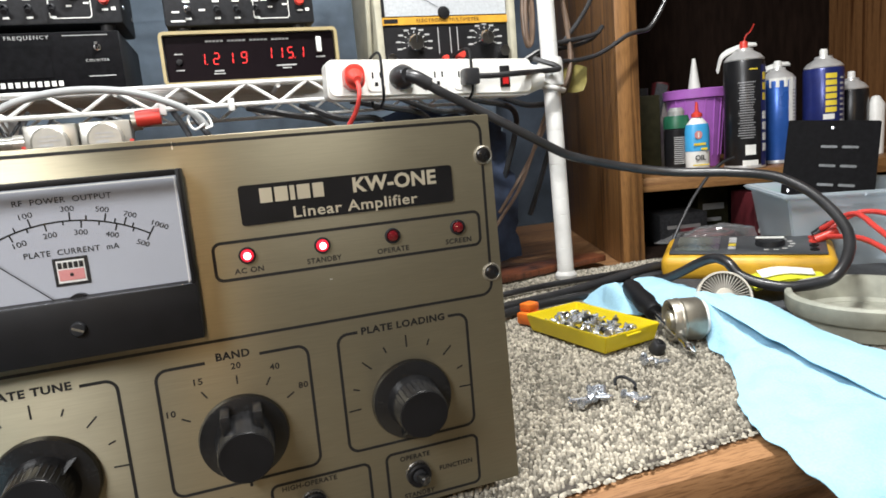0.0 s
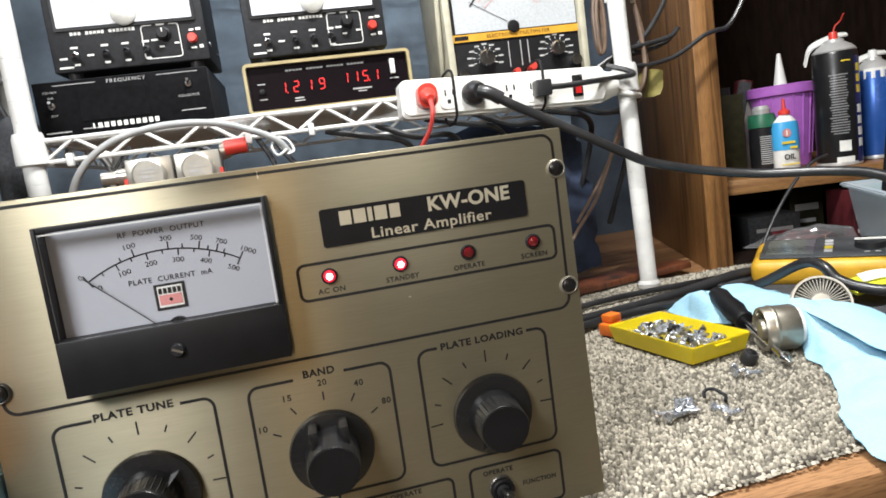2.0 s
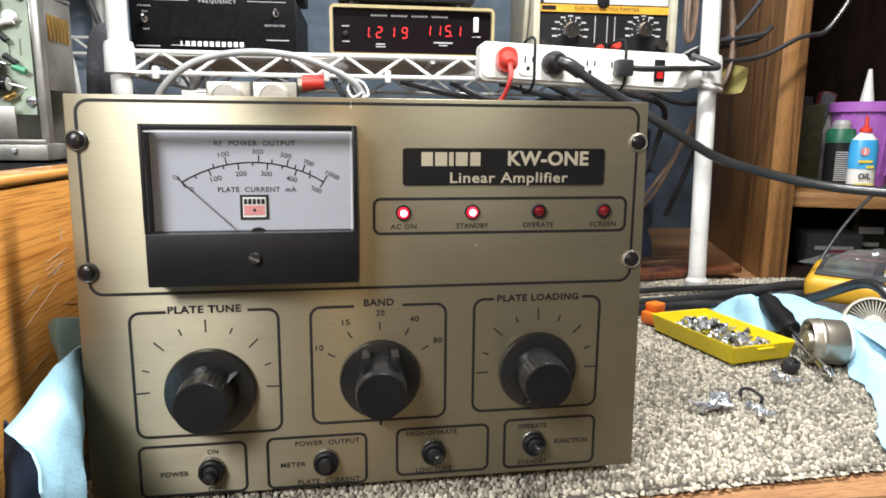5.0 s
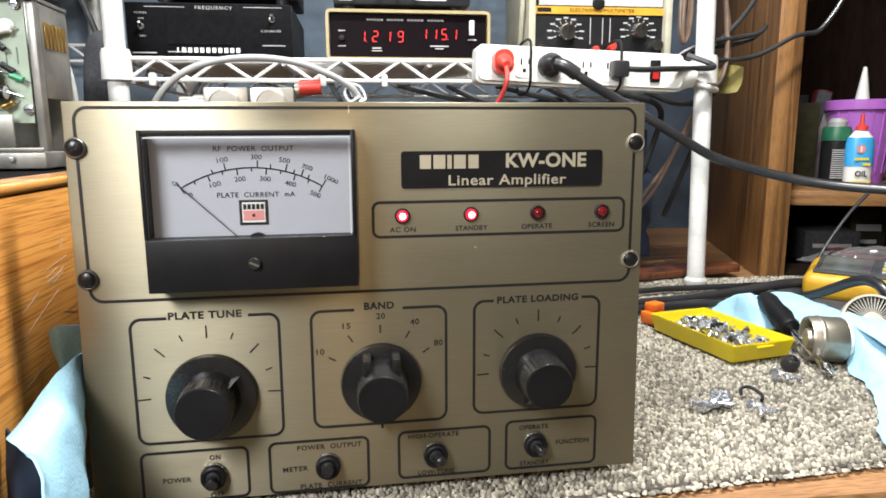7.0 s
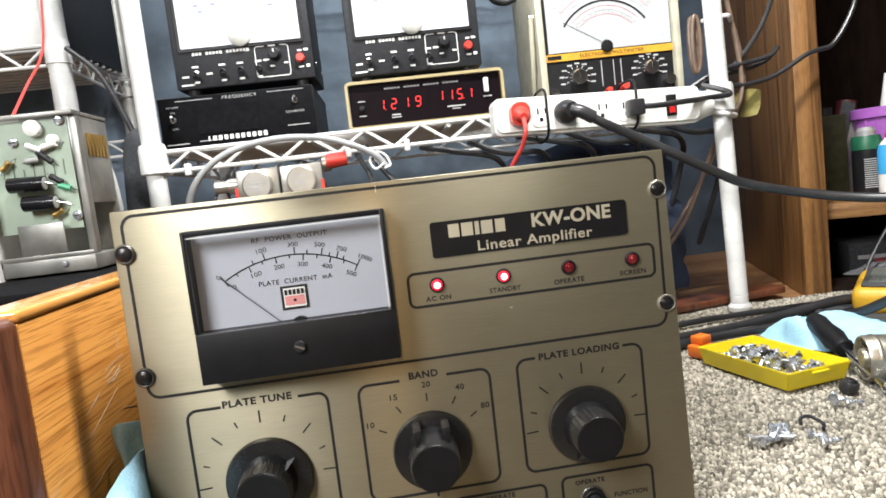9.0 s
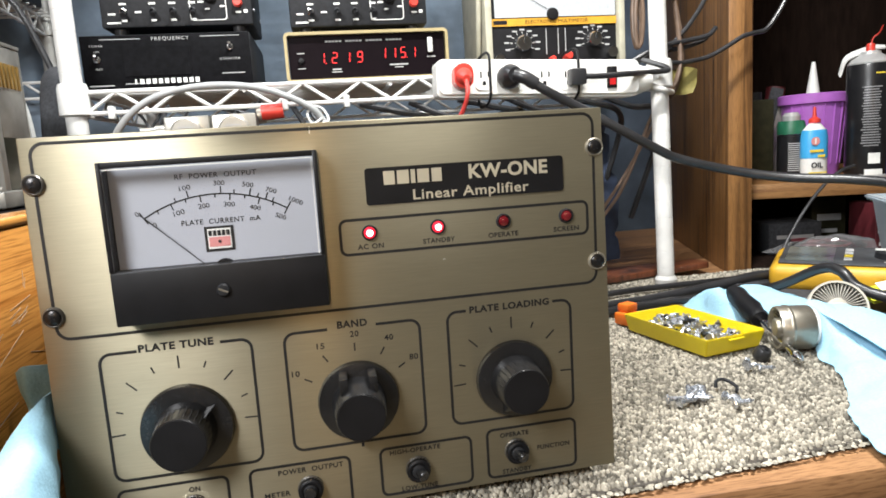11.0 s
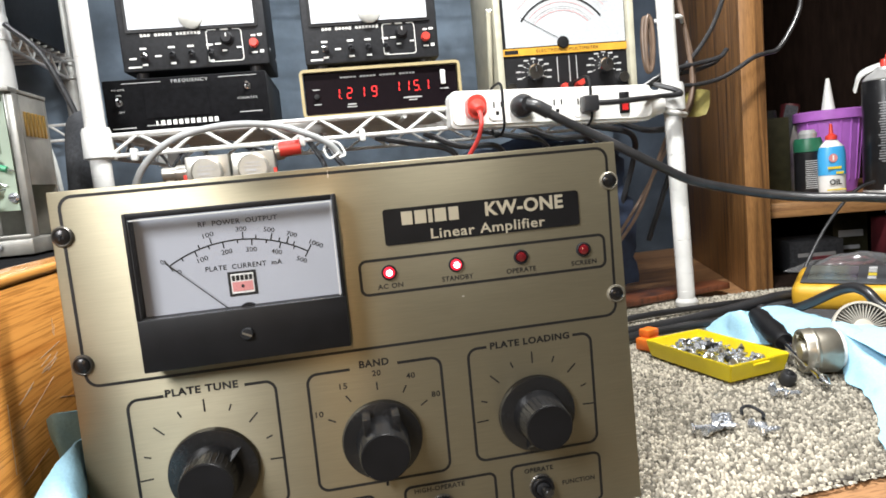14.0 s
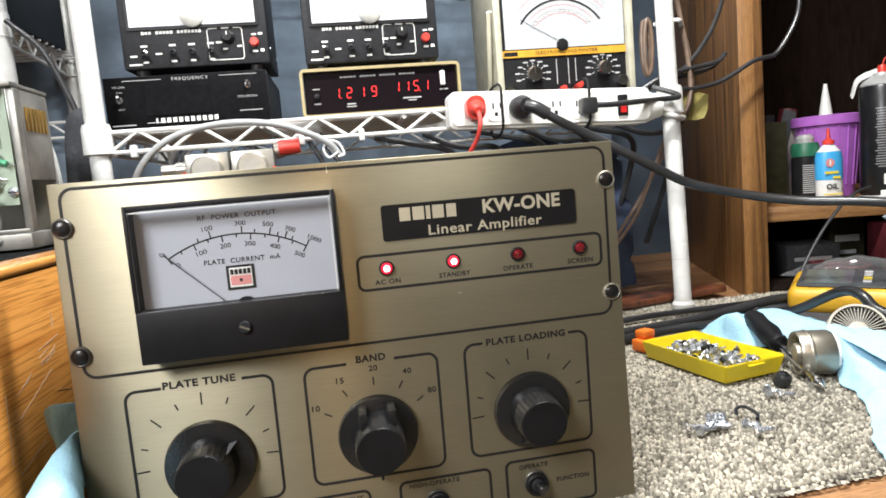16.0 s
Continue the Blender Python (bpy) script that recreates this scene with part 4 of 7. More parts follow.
def digits(t, text, x, y, z, h, parent, pitch):
    seg = {"0": "abcdef", "1": "bc", "2": "abged", "3": "abgcd", "4": "fgbc", "5": "afgcd", "6": "afgedc", "7": "abc", "8": "abcdefg", "9": "abcdfg"}
    w, th = h * 0.48, h * 0.085
    for ch in text:
        if ch == ".":
            part("decimal_point", bars([(x - h * (pitch - 0.66), z, th, th)], y), DIGIT, parent, smooth=False)
            continue
        for s in seg[ch]:
            px, pz, sw, sh = {"a": (w / 2, h, w * 0.8, th), "g": (w / 2, h / 2, w * 0.8, th), "d": (w / 2, 0, w * 0.8, th), "f": (0, h * 0.75, th, h * 0.4),
                              "b": (w, h * 0.75, th, h * 0.4), "e": (0, h * 0.25, th, h * 0.4), "c": (w, h * 0.25, th, h * 0.4)}[s]
            bm = bars([(x + px + pz * 0.08, z + pz, sw, sh)], y)
            part("digit_segment", bm, DIGIT, parent, smooth=False)
        x += h * pitch


def line_monitor():
    t = thing("digital_load_meter", "beige digital line meter with glowing red digits", "meter")
    x0, x1, y, z0, z1 = -0.044, 0.176, 0.55, SHELF + 0.0008, 0.4205
    part("case", box(x0 + 0.004, x1 - 0.004, y + 0.006, y + 0.16, z0 + 0.006, z1 - 0.004, 0.003), BEIGE, t)
    fr = part("front_frame", strip(rounded(x0, x1, z0 + 0.003, z1, 0.005), 0.0040, y - 0.006, 0.020, closed=True), BEIGE, t, "beige moulded front frame")
    f = part("front_panel", box(x0 + 0.003, x1 - 0.003, y + 0.001, y + 0.004, z0 + 0.006, z1 - 0.003), SMOKE, t, "dark red-black front panel", False)
    digits(t, "1.219", -0.001, y - 0.0002, z0 + 0.026, 0.0135, f, 1.28)
    digits(t, "115.1", 0.083, y - 0.0002, z0 + 0.030, 0.0135, f, 1.03)
    part("rocker", box(x1 - 0.027, x1 - 0.020, y - 0.006, y, z1 - 0.030, z1 - 0.010, 0.0015), WHITEP, f, "white power rocker")
    part("small_knob", lathe([(0.004, 0), (0.0036, 0.005), (0, 0.006)], (x0 + 0.019, y + 0.001, z0 + 0.030), (0, -1, 0), 14), BLACK, f)
    part("panel_print", bars([(0.022, z0 + 0.0175, 0.012, 0.0018), (0.022, z0 + 0.014, 0.014, 0.0013), (0.108, z0 + 0.021, 0.026, 0.0018), (0.108, z0 + 0.0175, 0.012, 0.0013), (x0 + 0.019, z0 + 0.040, 0.010, 0.0013), (x0 + 0.019, z0 + 0.020, 0.010, 0.0013), (x1 - 0.022, z0 + 0.030, 0.012, 0.0018)], y + 0.0004), GREYBAR, f, smooth=False)
    part("title_print", bars([(x0 + 0.05 + 0.0046 * i, z1 - 0.0105, 0.0036, 0.0022) for i in range(24) if i % 6], y + 0.0004), GREYBAR, f, smooth=False)


DIALCARD = mat("aged_dial_card", (0.42, 0.44, 0.46), 0.5, var=0.10, scale=300, bump=0)


def multimeter_bench():
    t = thing("electronic_multimeter", "grey-beige bench multimeter with a large white dial", "meter")
    x0, x1, y, z0, z1 = 0.232, 0.442, 0.555, SHELF + 0.001, 0.544
    part("case", box(x0 + 0.006, x1 - 0.006, y + 0.004, y + 0.13, z0 + 0.002, z1 - 0.003, 0.004), GREYBEIGE, t)
    for a, b in ((x0, x0 + 0.0105), (x1 - 0.0105, x1)):
        part("side_bezel", box(a, b, y - 0.012, y + 0.135, z0, z1, 0.003), GREYBEIGE, t, "grey-beige side cheek")
    part("top_bezel", box(x0 + 0.0106, x1 - 0.0106, y - 0.008, y + 0.004, z1 - 0.008, z1, 0.002), BLACK, t)
    f = part("front_panel", box(x0 + 0.0107, x1 - 0.0107, y - 0.002, y + 0.003, z0 + 0.002, z1 - 0.0085), BLACK, t, "black front panel with white print", False)
    d = part("dial", box(x0 + 0.0165, x1 - 0.0125, y - 0.0045, y - 0.0025, 0.4340, z1 - 0.011), DIALCARD, t, "large white dial with a black arc", False)
    cx, cz = (x0 + x1) / 2 - 0.003, 0.4405
    part("dial_arc", strip([(cx + 0.073 * math.sin(radians(a)), cz - 0.012 + 0.073 * math.cos(radians(a))) for a in np.linspace(-56, 54, 40)], 0.0026, y - 0.0052), INK, d, smooth=False)
    for k, r in enumerate((0.094, 0.087, 0.081, 0.066, 0.060, 0.054)):
        part("fine_arc", strip([(cx + r * math.sin(radians(a)), cz - 0.012 + r * math.cos(radians(a))) for a in np.linspace(-48, 48, 26)], 0.0007, y - 0.0052), GREYBAR if k % 2 == 0 else REDINK, d, smooth=False)
    for k in range(45):
        a, q = radians(-46 + 6.5 * (k % 15)), (0.1, 0.091, 0.0575)[k // 15]
        part("dial_print", bars([(cx + q * math.sin(a), cz - 0.012 + q * math.cos(a), 0.0036, 0.002)], y - 0.0052), GREYBAR, d, smooth=False)
    part("needle", strip([(cx - 0.062, cz + 0.035), (cx - 0.008, cz + 0.004)], 0.0008, y - 0.0056), INK, d, smooth=False)
    part("pivot_cover", lathe([(0.009, 0), (0.008, 0.003), (0, 0.004)], (cx, y - 0.0046, cz - 0.003), (0, -1, 0), 20), BLACK, t)
    part("maker_mark", lathe([(0.004, 0), (0.004, 0.0006), (0, 0.0006)], (x0 + 0.036, y - 0.0046, z1 - 0.020), (0, -1, 0), 14), REDINK, d, "small round red mark")
    part("amber_stripe", box(x0 + 0.0108, x1 - 0.0108, y - 0.0042, y - 0.0022, 0.4225, 0.4325), AMBER, t, "amber stripe under the dial", False)
    part("stripe_lettering", words("ELECTRONIC MULTIMETER", 0.0066, cx + 0.006, y - 0.0046, 0.4275, spacing=1.1, wide=1.1), BLACK, t, smooth=False)
    part("stripe_mark", bars([(x0 + 0.024, 0.4275, 0.020, 0.0055)], y - 0.0047), BLACK, t, smooth=False)
    for x, z, r in ((0.288, 0.397, 0.0125), (0.395, 0.400, 0.0115)):
        k = part("selector_knob", lathe([(r, 0), (r * 0.96, 0.010), (r * 0.8, 0.013), (0, 0.0135)], (x, y - 0.0022, z), (0, -1, 0), 28), CHROME, t, "bright metal selector knob")
        part("pointer_line", box(x - 0.0008, x + 0.0008, y - 0.0165, y - 0.0157, z, z + r * 0.9), BLACK, k, smooth=False)
        for i in range(9):
            a = radians(-110 + 27.5 * i)
            part("range_print", bars([(x + 0.0235 * math.sin(a), z + 0.0205 * math.cos(a), 0.007, 0.0022)], y - 0.0027), GREYBAR, f, smooth=False)
            part("range_mark", strip([(x + 0.0145 * math.sin(a), z + 0.0145 * math.cos(a)), (x + 0.0185 * math.sin(a), z + 0.0175 * math.cos(a))], 0.0007, y - 0.0026), WHITEINK, f, smooth=False)
    for x in (0.324, 0.342, 0.353):
        part("slot_line", bars([(x, 0.400, 0.0012, 0.036)], y - 0.0027), GREYBAR, f, smooth=False)
    part("zero_knob", lathe([(0.008, 0), (0.0076, 0.012), (0, 0.0125)], (0.421, y - 0.0022, 0.381), (0, -1, 0), 20), CHROME, t, "bright zero knob")
    part("zero_knob", lathe([(0.007, 0), (0.0064, 0.009), (0, 0.0095)], (0.252, y - 0.0022, 0.377), (0, -1, 0), 20), CHROME, t)
    part("red_terminal", lathe([(0.006, 0), (0.006, 0.016), (0.0045, 0.018), (0, 0.018)], (0.352, y - 0.003, 0.3775), (0, -1, 0), 16), REDP, t, "red binding post")
    part("red_terminal", lathe([(0.004, 0), (0.004, 0.012), (0, 0.013)], (0.330, y - 0.003, 0.3745), (0, -1, 0), 14), REDP, t)
    h = part("carry_handle", tube([(x0 - 0.003, y + 0.03, 0.36), (x0 - 0.006, y + 0.005, 0.42), (x0 - 0.005, y - 0.004, 0.488)], 0.0035, 8), GREYBEIGE, t)
    part("handle_pivot", lathe([(0.006, 0), (0.005, 0.006), (0, 0.007)], (x0, y + 0.006, 0.488), (-1, 0, 0), 14), CHROME, h, "bright handle pivot")


frequency_counter()
wattmeter(-0.273, -0.083, 0.552, 0.4280, 0.6250, True, "black wattmeter with a brightly lit white dial, on the frequency counter")
line_monitor()
wattmeter(-0.035, 0.151, 0.548, 0.4210, 0.6100, False, "black wattmeter with a lit white dial, on the beige load meter")
multimeter_bench()


def cloth_on_meter():
    t = thing("white_cloth", "crumpled white cloth lying on a wattmeter", "cloth")
    rows = [[(-0.225, 0.562, 0.627), (-0.19, 0.560, 0.627), (-0.15, 0.560, 0.627), (-0.11, 0.560, 0.627), (-0.075, 0.562, 0.627)],
            [(-0.224, 0.568, 0.633), (-0.19, 0.566, 0.650), (-0.15, 0.566, 0.660), (-0.11, 0.566, 0.646), (-0.076, 0.568, 0.632)],
            [(-0.222, 0.60, 0.637), (-0.19, 0.60, 0.660), (-0.15, 0.60, 0.671), (-0.11, 0.60, 0.655), (-0.076, 0.60, 0.635)],
            [(-0.220, 0.66, 0.628), (-0.19, 0.66, 0.632), (-0.15, 0.66, 0.636), (-0.11, 0.66, 0.632), (-0.08, 0.66, 0.628)]]
    part("fabric", sheet(rows, 8, 8, 0.006), CLOTH, t)


cloth_on_meter()


# ---- power strip and cords ----
def power_strip():
    t = thing("power_strip", "white six-outlet power strip tied to the shelf edge", "power strip")
    y0, y1, z0, z1 = 0.465, 0.506, 0.3215, 0.3700
    b = plate(0.146, 0.425, z0, z1, 0.008, y0 + 0.006, y1)
    moved(b, Matrix.Translation((0.146, 0, 0.346)) @ pose(0, 0, 0, 0, 2.2, 0) @ Matrix.Translation((-0.146, 0, -0.346)))
    part("body", b, STRIPW, t)
    top = plate(0.148, 0.423, z0 + 0.004, z1 - 0.004, 0.009, y0, y0 + 0.0062)
    moved(top, Matrix.Translation((0.146, 0, 0.346)) @ pose(0, 0, 0, 0, 2.2, 0) @ Matrix.Translation((-0.146, 0, -0.346)))
    part("cover", top, STRIPW, t, "rounded white cover")
    part("end_nose", lathe([(0.0225, -0.02), (0.0215, 0.01), (0.014, 0.030), (0, 0.034)], (0.418, 0.488, 0.3345), (1, 0, -0.04), 20), STRIPW, t)
    zc = lambda x: 0.346 - (x - 0.146) * math.tan(radians(2.2))  # noqa: E731
    for x in (0.176, 0.207, 0.243, 0.289, 0.322):
        o = part("outlet", plate(x - 0.012, x + 0.012, zc(x) - 0.016, zc(x) + 0.016, 0.007, y0 - 0.001, y0 + 0.001), STRIPW, t)
        part("slots", bars([(x - 0.004, zc(x) + 0.004, 0.0022, 0.008), (x + 0.006, zc(x) + 0.004, 0.0022, 0.007), (x, zc(x) - 0.007, 0.0045, 0.005)], y0 - 0.0014), BLACK, o, smooth=False)
    r = part("rocker_switch", box(0.376, 0.390, y0 - 0.003, y0, zc(0.38) - 0.014, zc(0.38) + 0.014, 0.001), BLACK, t)
    part("lamp", box(0.379, 0.387, y0 - 0.0045, y0 - 0.0032, zc(0.38) - 0.010, zc(0.38) + 0.002), DIMRED, r, "faintly lit red rocker", False)
    for x in (0.2145, 0.335):
        loop = [(x, y0 - 0.004, zc(x)), (x, y0 - 0.002, z1 + 0.001), (x, 0.49, z1 + 0.007), (x, 0.53, z1 - 0.002), (x, 0.53, z0 - 0.006), (x, 0.49, z0 - 0.012), (x, y0 - 0.002, z0 - 0.002), (x, y0 - 0.004, zc(x))]
        tie = thing("cable_tie", "black cable tie round the power strip", "cable tie", "cable ties")
        part("band", tube(loop, 0.0018, 6, 5), BLACK, tie)
    return zc, y0


DIMRED = glow("dim_red_rocker", (0.8, 0.02, 0.02), 0.35)
zc, YS = power_strip()


def plugs_and_cords():
    t = thing("red_plug", "red plug with a thin red cord in the strip", "plug")
    part("plug_body", plate(0.1640, 0.1885, 0.3300, 0.3605, 0.011, YS - 0.022, YS - 0.0018), REDP, t)
    part("plug_neck", lathe([(0.011, 0), (0.0085, 0.010), (0.005, 0.016), (0, 0.016)], (0.176, YS - 0.021, 0.3445), (0, -1, -0.3), 18), REDP, t)
    part("cord", tube([(0.176, YS - 0.034, 0.338), (0.175, YS - 0.044, 0.322), (0.170, YS - 0.035, 0.302), (0.158, YS - 0.02, 0.280), (0.14, YS, 0.24), (0.12, YS + 0.02, 0.15)], 0.0028, 10), REDCORD, t, "thin red cord")

    t = thing("heavy_power_cord", "thick black power cord arching from the strip to the meter", "cord")
    part("plug_body", lathe([(0, 0), (0.0150, 0), (0.0155, 0.012), (0.0120, 0.022), (0.0095, 0.026), (0, 0.026)], (0.238, YS - 0.0018, 0.3425), (0.15, -1, 0.02), 24), RUBBER, t, "round black plug")
    part("plug_tail", tube([(0.242, YS - 0.024, 0.343), (0.252, YS - 0.030, 0.339), (0.267, YS - 0.032, 0.3295)], 0.0085, 14, 5), RUBBER, t)
    part("cable", tube([(0.258, YS - 0.031, 0.3350), (0.280, 0.430, 0.3200), (0.310, 0.430, 0.3040), (0.344, 0.430, 0.2855), (0.411, 0.415, 0.2440), (0.452, 0.415, 0.2240), (0.518, 0.400, 0.2045), (0.575, 0.370, 0.1925), (0.626, 0.320, 0.1880), (0.653, 0.270, 0.1800), (0.660, 0.218, 0.1560),
                         (0.643, 0.165, 0.1210), (0.600, 0.142, 0.0880), (0.582, 0.175, 0.0720), (0.566, 0.202, 0.072), (0.552, 0.225, 0.080), (0.549, 0.245, 0.094), (0.551, 0.28, 0.090), (0.545, 0.36, 0.052), (0.52, 0.42, 0.046)], 0.0060, 14, 10), RUBBER, t)

    t = thing("black_plug", "black plug with a flat cord in the strip", "plug")
    part("plug_body", box(0.319, 0.341, YS - 0.020, YS - 0.0018, zc(0.33) - 0.011, zc(0.33) + 0.010, 0.003), RUBBER, t)
    part("cord", tube([(0.338, YS - 0.014, 0.3385), (0.360, YS - 0.016, 0.3375), (0.400, YS - 0.014, 0.339), (0.440, 0.475, 0.342), (0.472, 0.478, 0.344), (0.465, 0.485, 0.352), (0.445, 0.50, 0.362)], 0.0038, 10), RUBBER, t)

    t = thing("supply_cable", "white supply cord of the power strip", "cord")
    part("cord", tube([(0.440, 0.488, 0.332), (0.455, 0.488, 0.324), (0.475, 0.49, 0.318), (0.505, 0.53, 0.318), (0.52, 0.62, 0.33), (0.50, 0.70, 0.36)], 0.0042, 10), WHITEPOST, t)


plugs_and_cords()


# ---- in-line wattmeter body and coax under the shelf edge ----
def coupler():
    t = thing("coax_coupler", "nickel coaxial coupler with two round element plugs", "coupler")
    y = 0.495
    for x in (-0.170, -0.113):
        b = part("body", box(x - 0.027, x + 0.027, y - 0.012, y + 0.022, 0.272, 0.3155, 0.002), NICKEL, t)
        part("element_plug", lathe([(0, -0.001), (0.0195, -0.001), (0.0195, 0.007), (0.017, 0.009), (0, 0.009)], (x, y - 0.012, 0.2940), (0, -1, 0), 30), NICKEL, b, "round engraved element plug")
        part("engraving", bars([(x, 0.3015, 0.018, 0.0016), (x, 0.2970, 0.022, 0.0013), (x - 0.003, 0.2920, 0.014, 0.003), (x, 0.2875, 0.016, 0.0013)], y - 0.0216), GREYBAR, b, smooth=False)
    part("connector", lathe([(0.010, 0), (0.010, 0.012), (0.008, 0.013), (0.008, 0.030), (0, 0.030)], (-0.198, y + 0.004, 0.297), (-1, 0, 0), 22), NICKEL, t)
    part("connector", lathe([(0.010, 0), (0.010, 0.010), (0.0075, 0.011), (0.0075, 0.02), (0, 0.02)], (-0.085, y + 0.004, 0.312), (1, 0, 0.1), 22), BRASSD, t)
    part("red_cap", lathe([(0, 0), (0.0092, 0), (0.0098, 0.004), (0.0094, 0.027), (0, 0.027)], (-0.079, y - 0.006, 0.3155), (1, 0, 0.05), 20), REDP, t, "red connector cap")
    for x in (-0.198, -0.0865):
        part("red_tab", box(x - 0.002, x + 0.002, y - 0.013, y - 0.005, 0.281, 0.293), REDP, t, smooth=False)
    c = thing("coax_cable", "grey coaxial cable looped over the shelf edge", "cable")
    part("jacket", tube([(-0.262, 0.475, 0.24), (-0.255, 0.470, 0.285), (-0.232, 0.468, 0.318), (-0.195, 0.468, 0.340), (-0.140, 0.470, 0.3495), (-0.085, 0.474, 0.346), (-0.045, 0.478, 0.333), (-0.015, 0.482, 0.317), (-0.002, 0.486, 0.300)], 0.0043, 12), GREYCOAX, c)
    part("tie_loop", tube([(-0.004, 0.480, 0.304), (-0.016, 0.478, 0.298), (-0.022, 0.482, 0.310), (-0.014, 0.488, 0.320), (-0.002, 0.488, 0.316), (0.004, 0.484, 0.302), (-0.004, 0.480, 0.298)], 0.0016, 6), WHITEPOST, c, "white cable tie")
    b = thing("black_cord_bundle", "tangled black cords below the shelf edge", "cords", kind="stuff")
    bm = None
    rng = random.Random(5)
    for k in range(9):
        x = -0.26 + 0.03 * k
        p = [(x + rng.uniform(-0.02, 0.02), 0.55 + rng.uniform(0, 0.05), 0.335), (x + rng.uniform(-0.03, 0.05), 0.53, 0.30 + rng.uniform(-0.02, 0.01)), (x + rng.uniform(-0.05, 0.08), 0.55, 0.25), (x + rng.uniform(-0.05, 0.09), 0.58, 0.14)]
        bm = tube(p, rng.choice((0.002, 0.003, 0.0038)), 7, 6, bm)
    for k in range(6):
        x = 0.05 + 0.07 * k
        p = [(x, 0.56, 0.325), (x + 0.05, 0.55, 0.312 - 0.01 * (k % 2)), (x + 0.11, 0.57, 0.296), (x + 0.13, 0.62, 0.25), (x + 0.10, 0.66, 0.12)]
        bm = tube(p, 0.0045, 7, 6, bm)
    part("cords", bm, RUBBER, b)


coupler()


# ---- beside the amplifier: varnished box, open chassis, towel ----
def varnished_box():
    t = thing("wooden_box", "glossy orange varnished oak box with a dark corner stile", "box")
    part("side_panel", box(-0.2260, -0.2005, -0.0455, 0.40, -0.10, 0.2228, 0.0015), ORANGE, t, "scratched glossy orange oak panel")
    part("top_rail", box(-0.2280, -0.1992, -0.0455, 0.402, 0.2236, 0.2300, 0.0026, 4), ORANGE, t, "rounded top rail")
    part("corner_stile", box(-0.2245, -0.1985, -0.0680, -0.0460, -0.10, 0.2275, 0.0060, 5), DARKWOOD, t, "dark brown rounded stile")
    part("front_panel", prism([(-0.2260, -0.0560), (-0.2260, -0.0460), (-0.50, 0.080), (-0.505, 0.070)], -0.10, 0.2240, 0.002), DARKWOOD, t)
    part("top_board", box(-0.60, -0.2285, 0.10, 0.402, 0.2150, 0.2255, 0.002), BLACKPLATE, t, "dark lid set down inside the rail")
    for k, (y, z, l, a) in enumerate(((0.060, 0.176, 0.03, 8), (0.035, 0.150, 0.05, 20), (0.075, 0.140, 0.024, -15), (0.02, 0.115, 0.035, 12), (0.052, 0.171, 0.016, 14), (0.056, 0.168, 0.020, 10), (0.060, 0.1665, 0.015, 18), (0.050, 0.1655, 0.012, 6), (0.064, 0.170, 0.011, 22), (0.020, 0.158, 0.018, 16), (0.026, 0.1605, 0.014, 20), (0.068, 0.190, 0.010, 80), (0.0695, 0.187, 0.007, 70), (-0.002, 0.140, 0.04, 86))):
        x = -0.2004
        bm = moved(box(-0.0002, 0.0002, -l / 2, l / 2, -0.0002, 0.0002), pose(x, y - 0.004, z, a, 0, 0))
        part("scratch", bm, SCRATCH, t, "pale scratch in the varnish", False)


CAPBLACK = mat("glossy_black_sleeve", (0.012, 0.012, 0.014), 0.12, var=0.2, bump=0.02)
PCBTRACK = mat("dull_green_track", (0.11, 0.15, 0.10), 0.4, var=0.2, bump=0)
AMBERBRASS = mat("dull_brass", (0.55, 0.36, 0.12), 0.35, 0.9, 0.15)
SCRATCH = mat("pale_scratch", (0.62, 0.42, 0.25), 0.6, var=0.2)


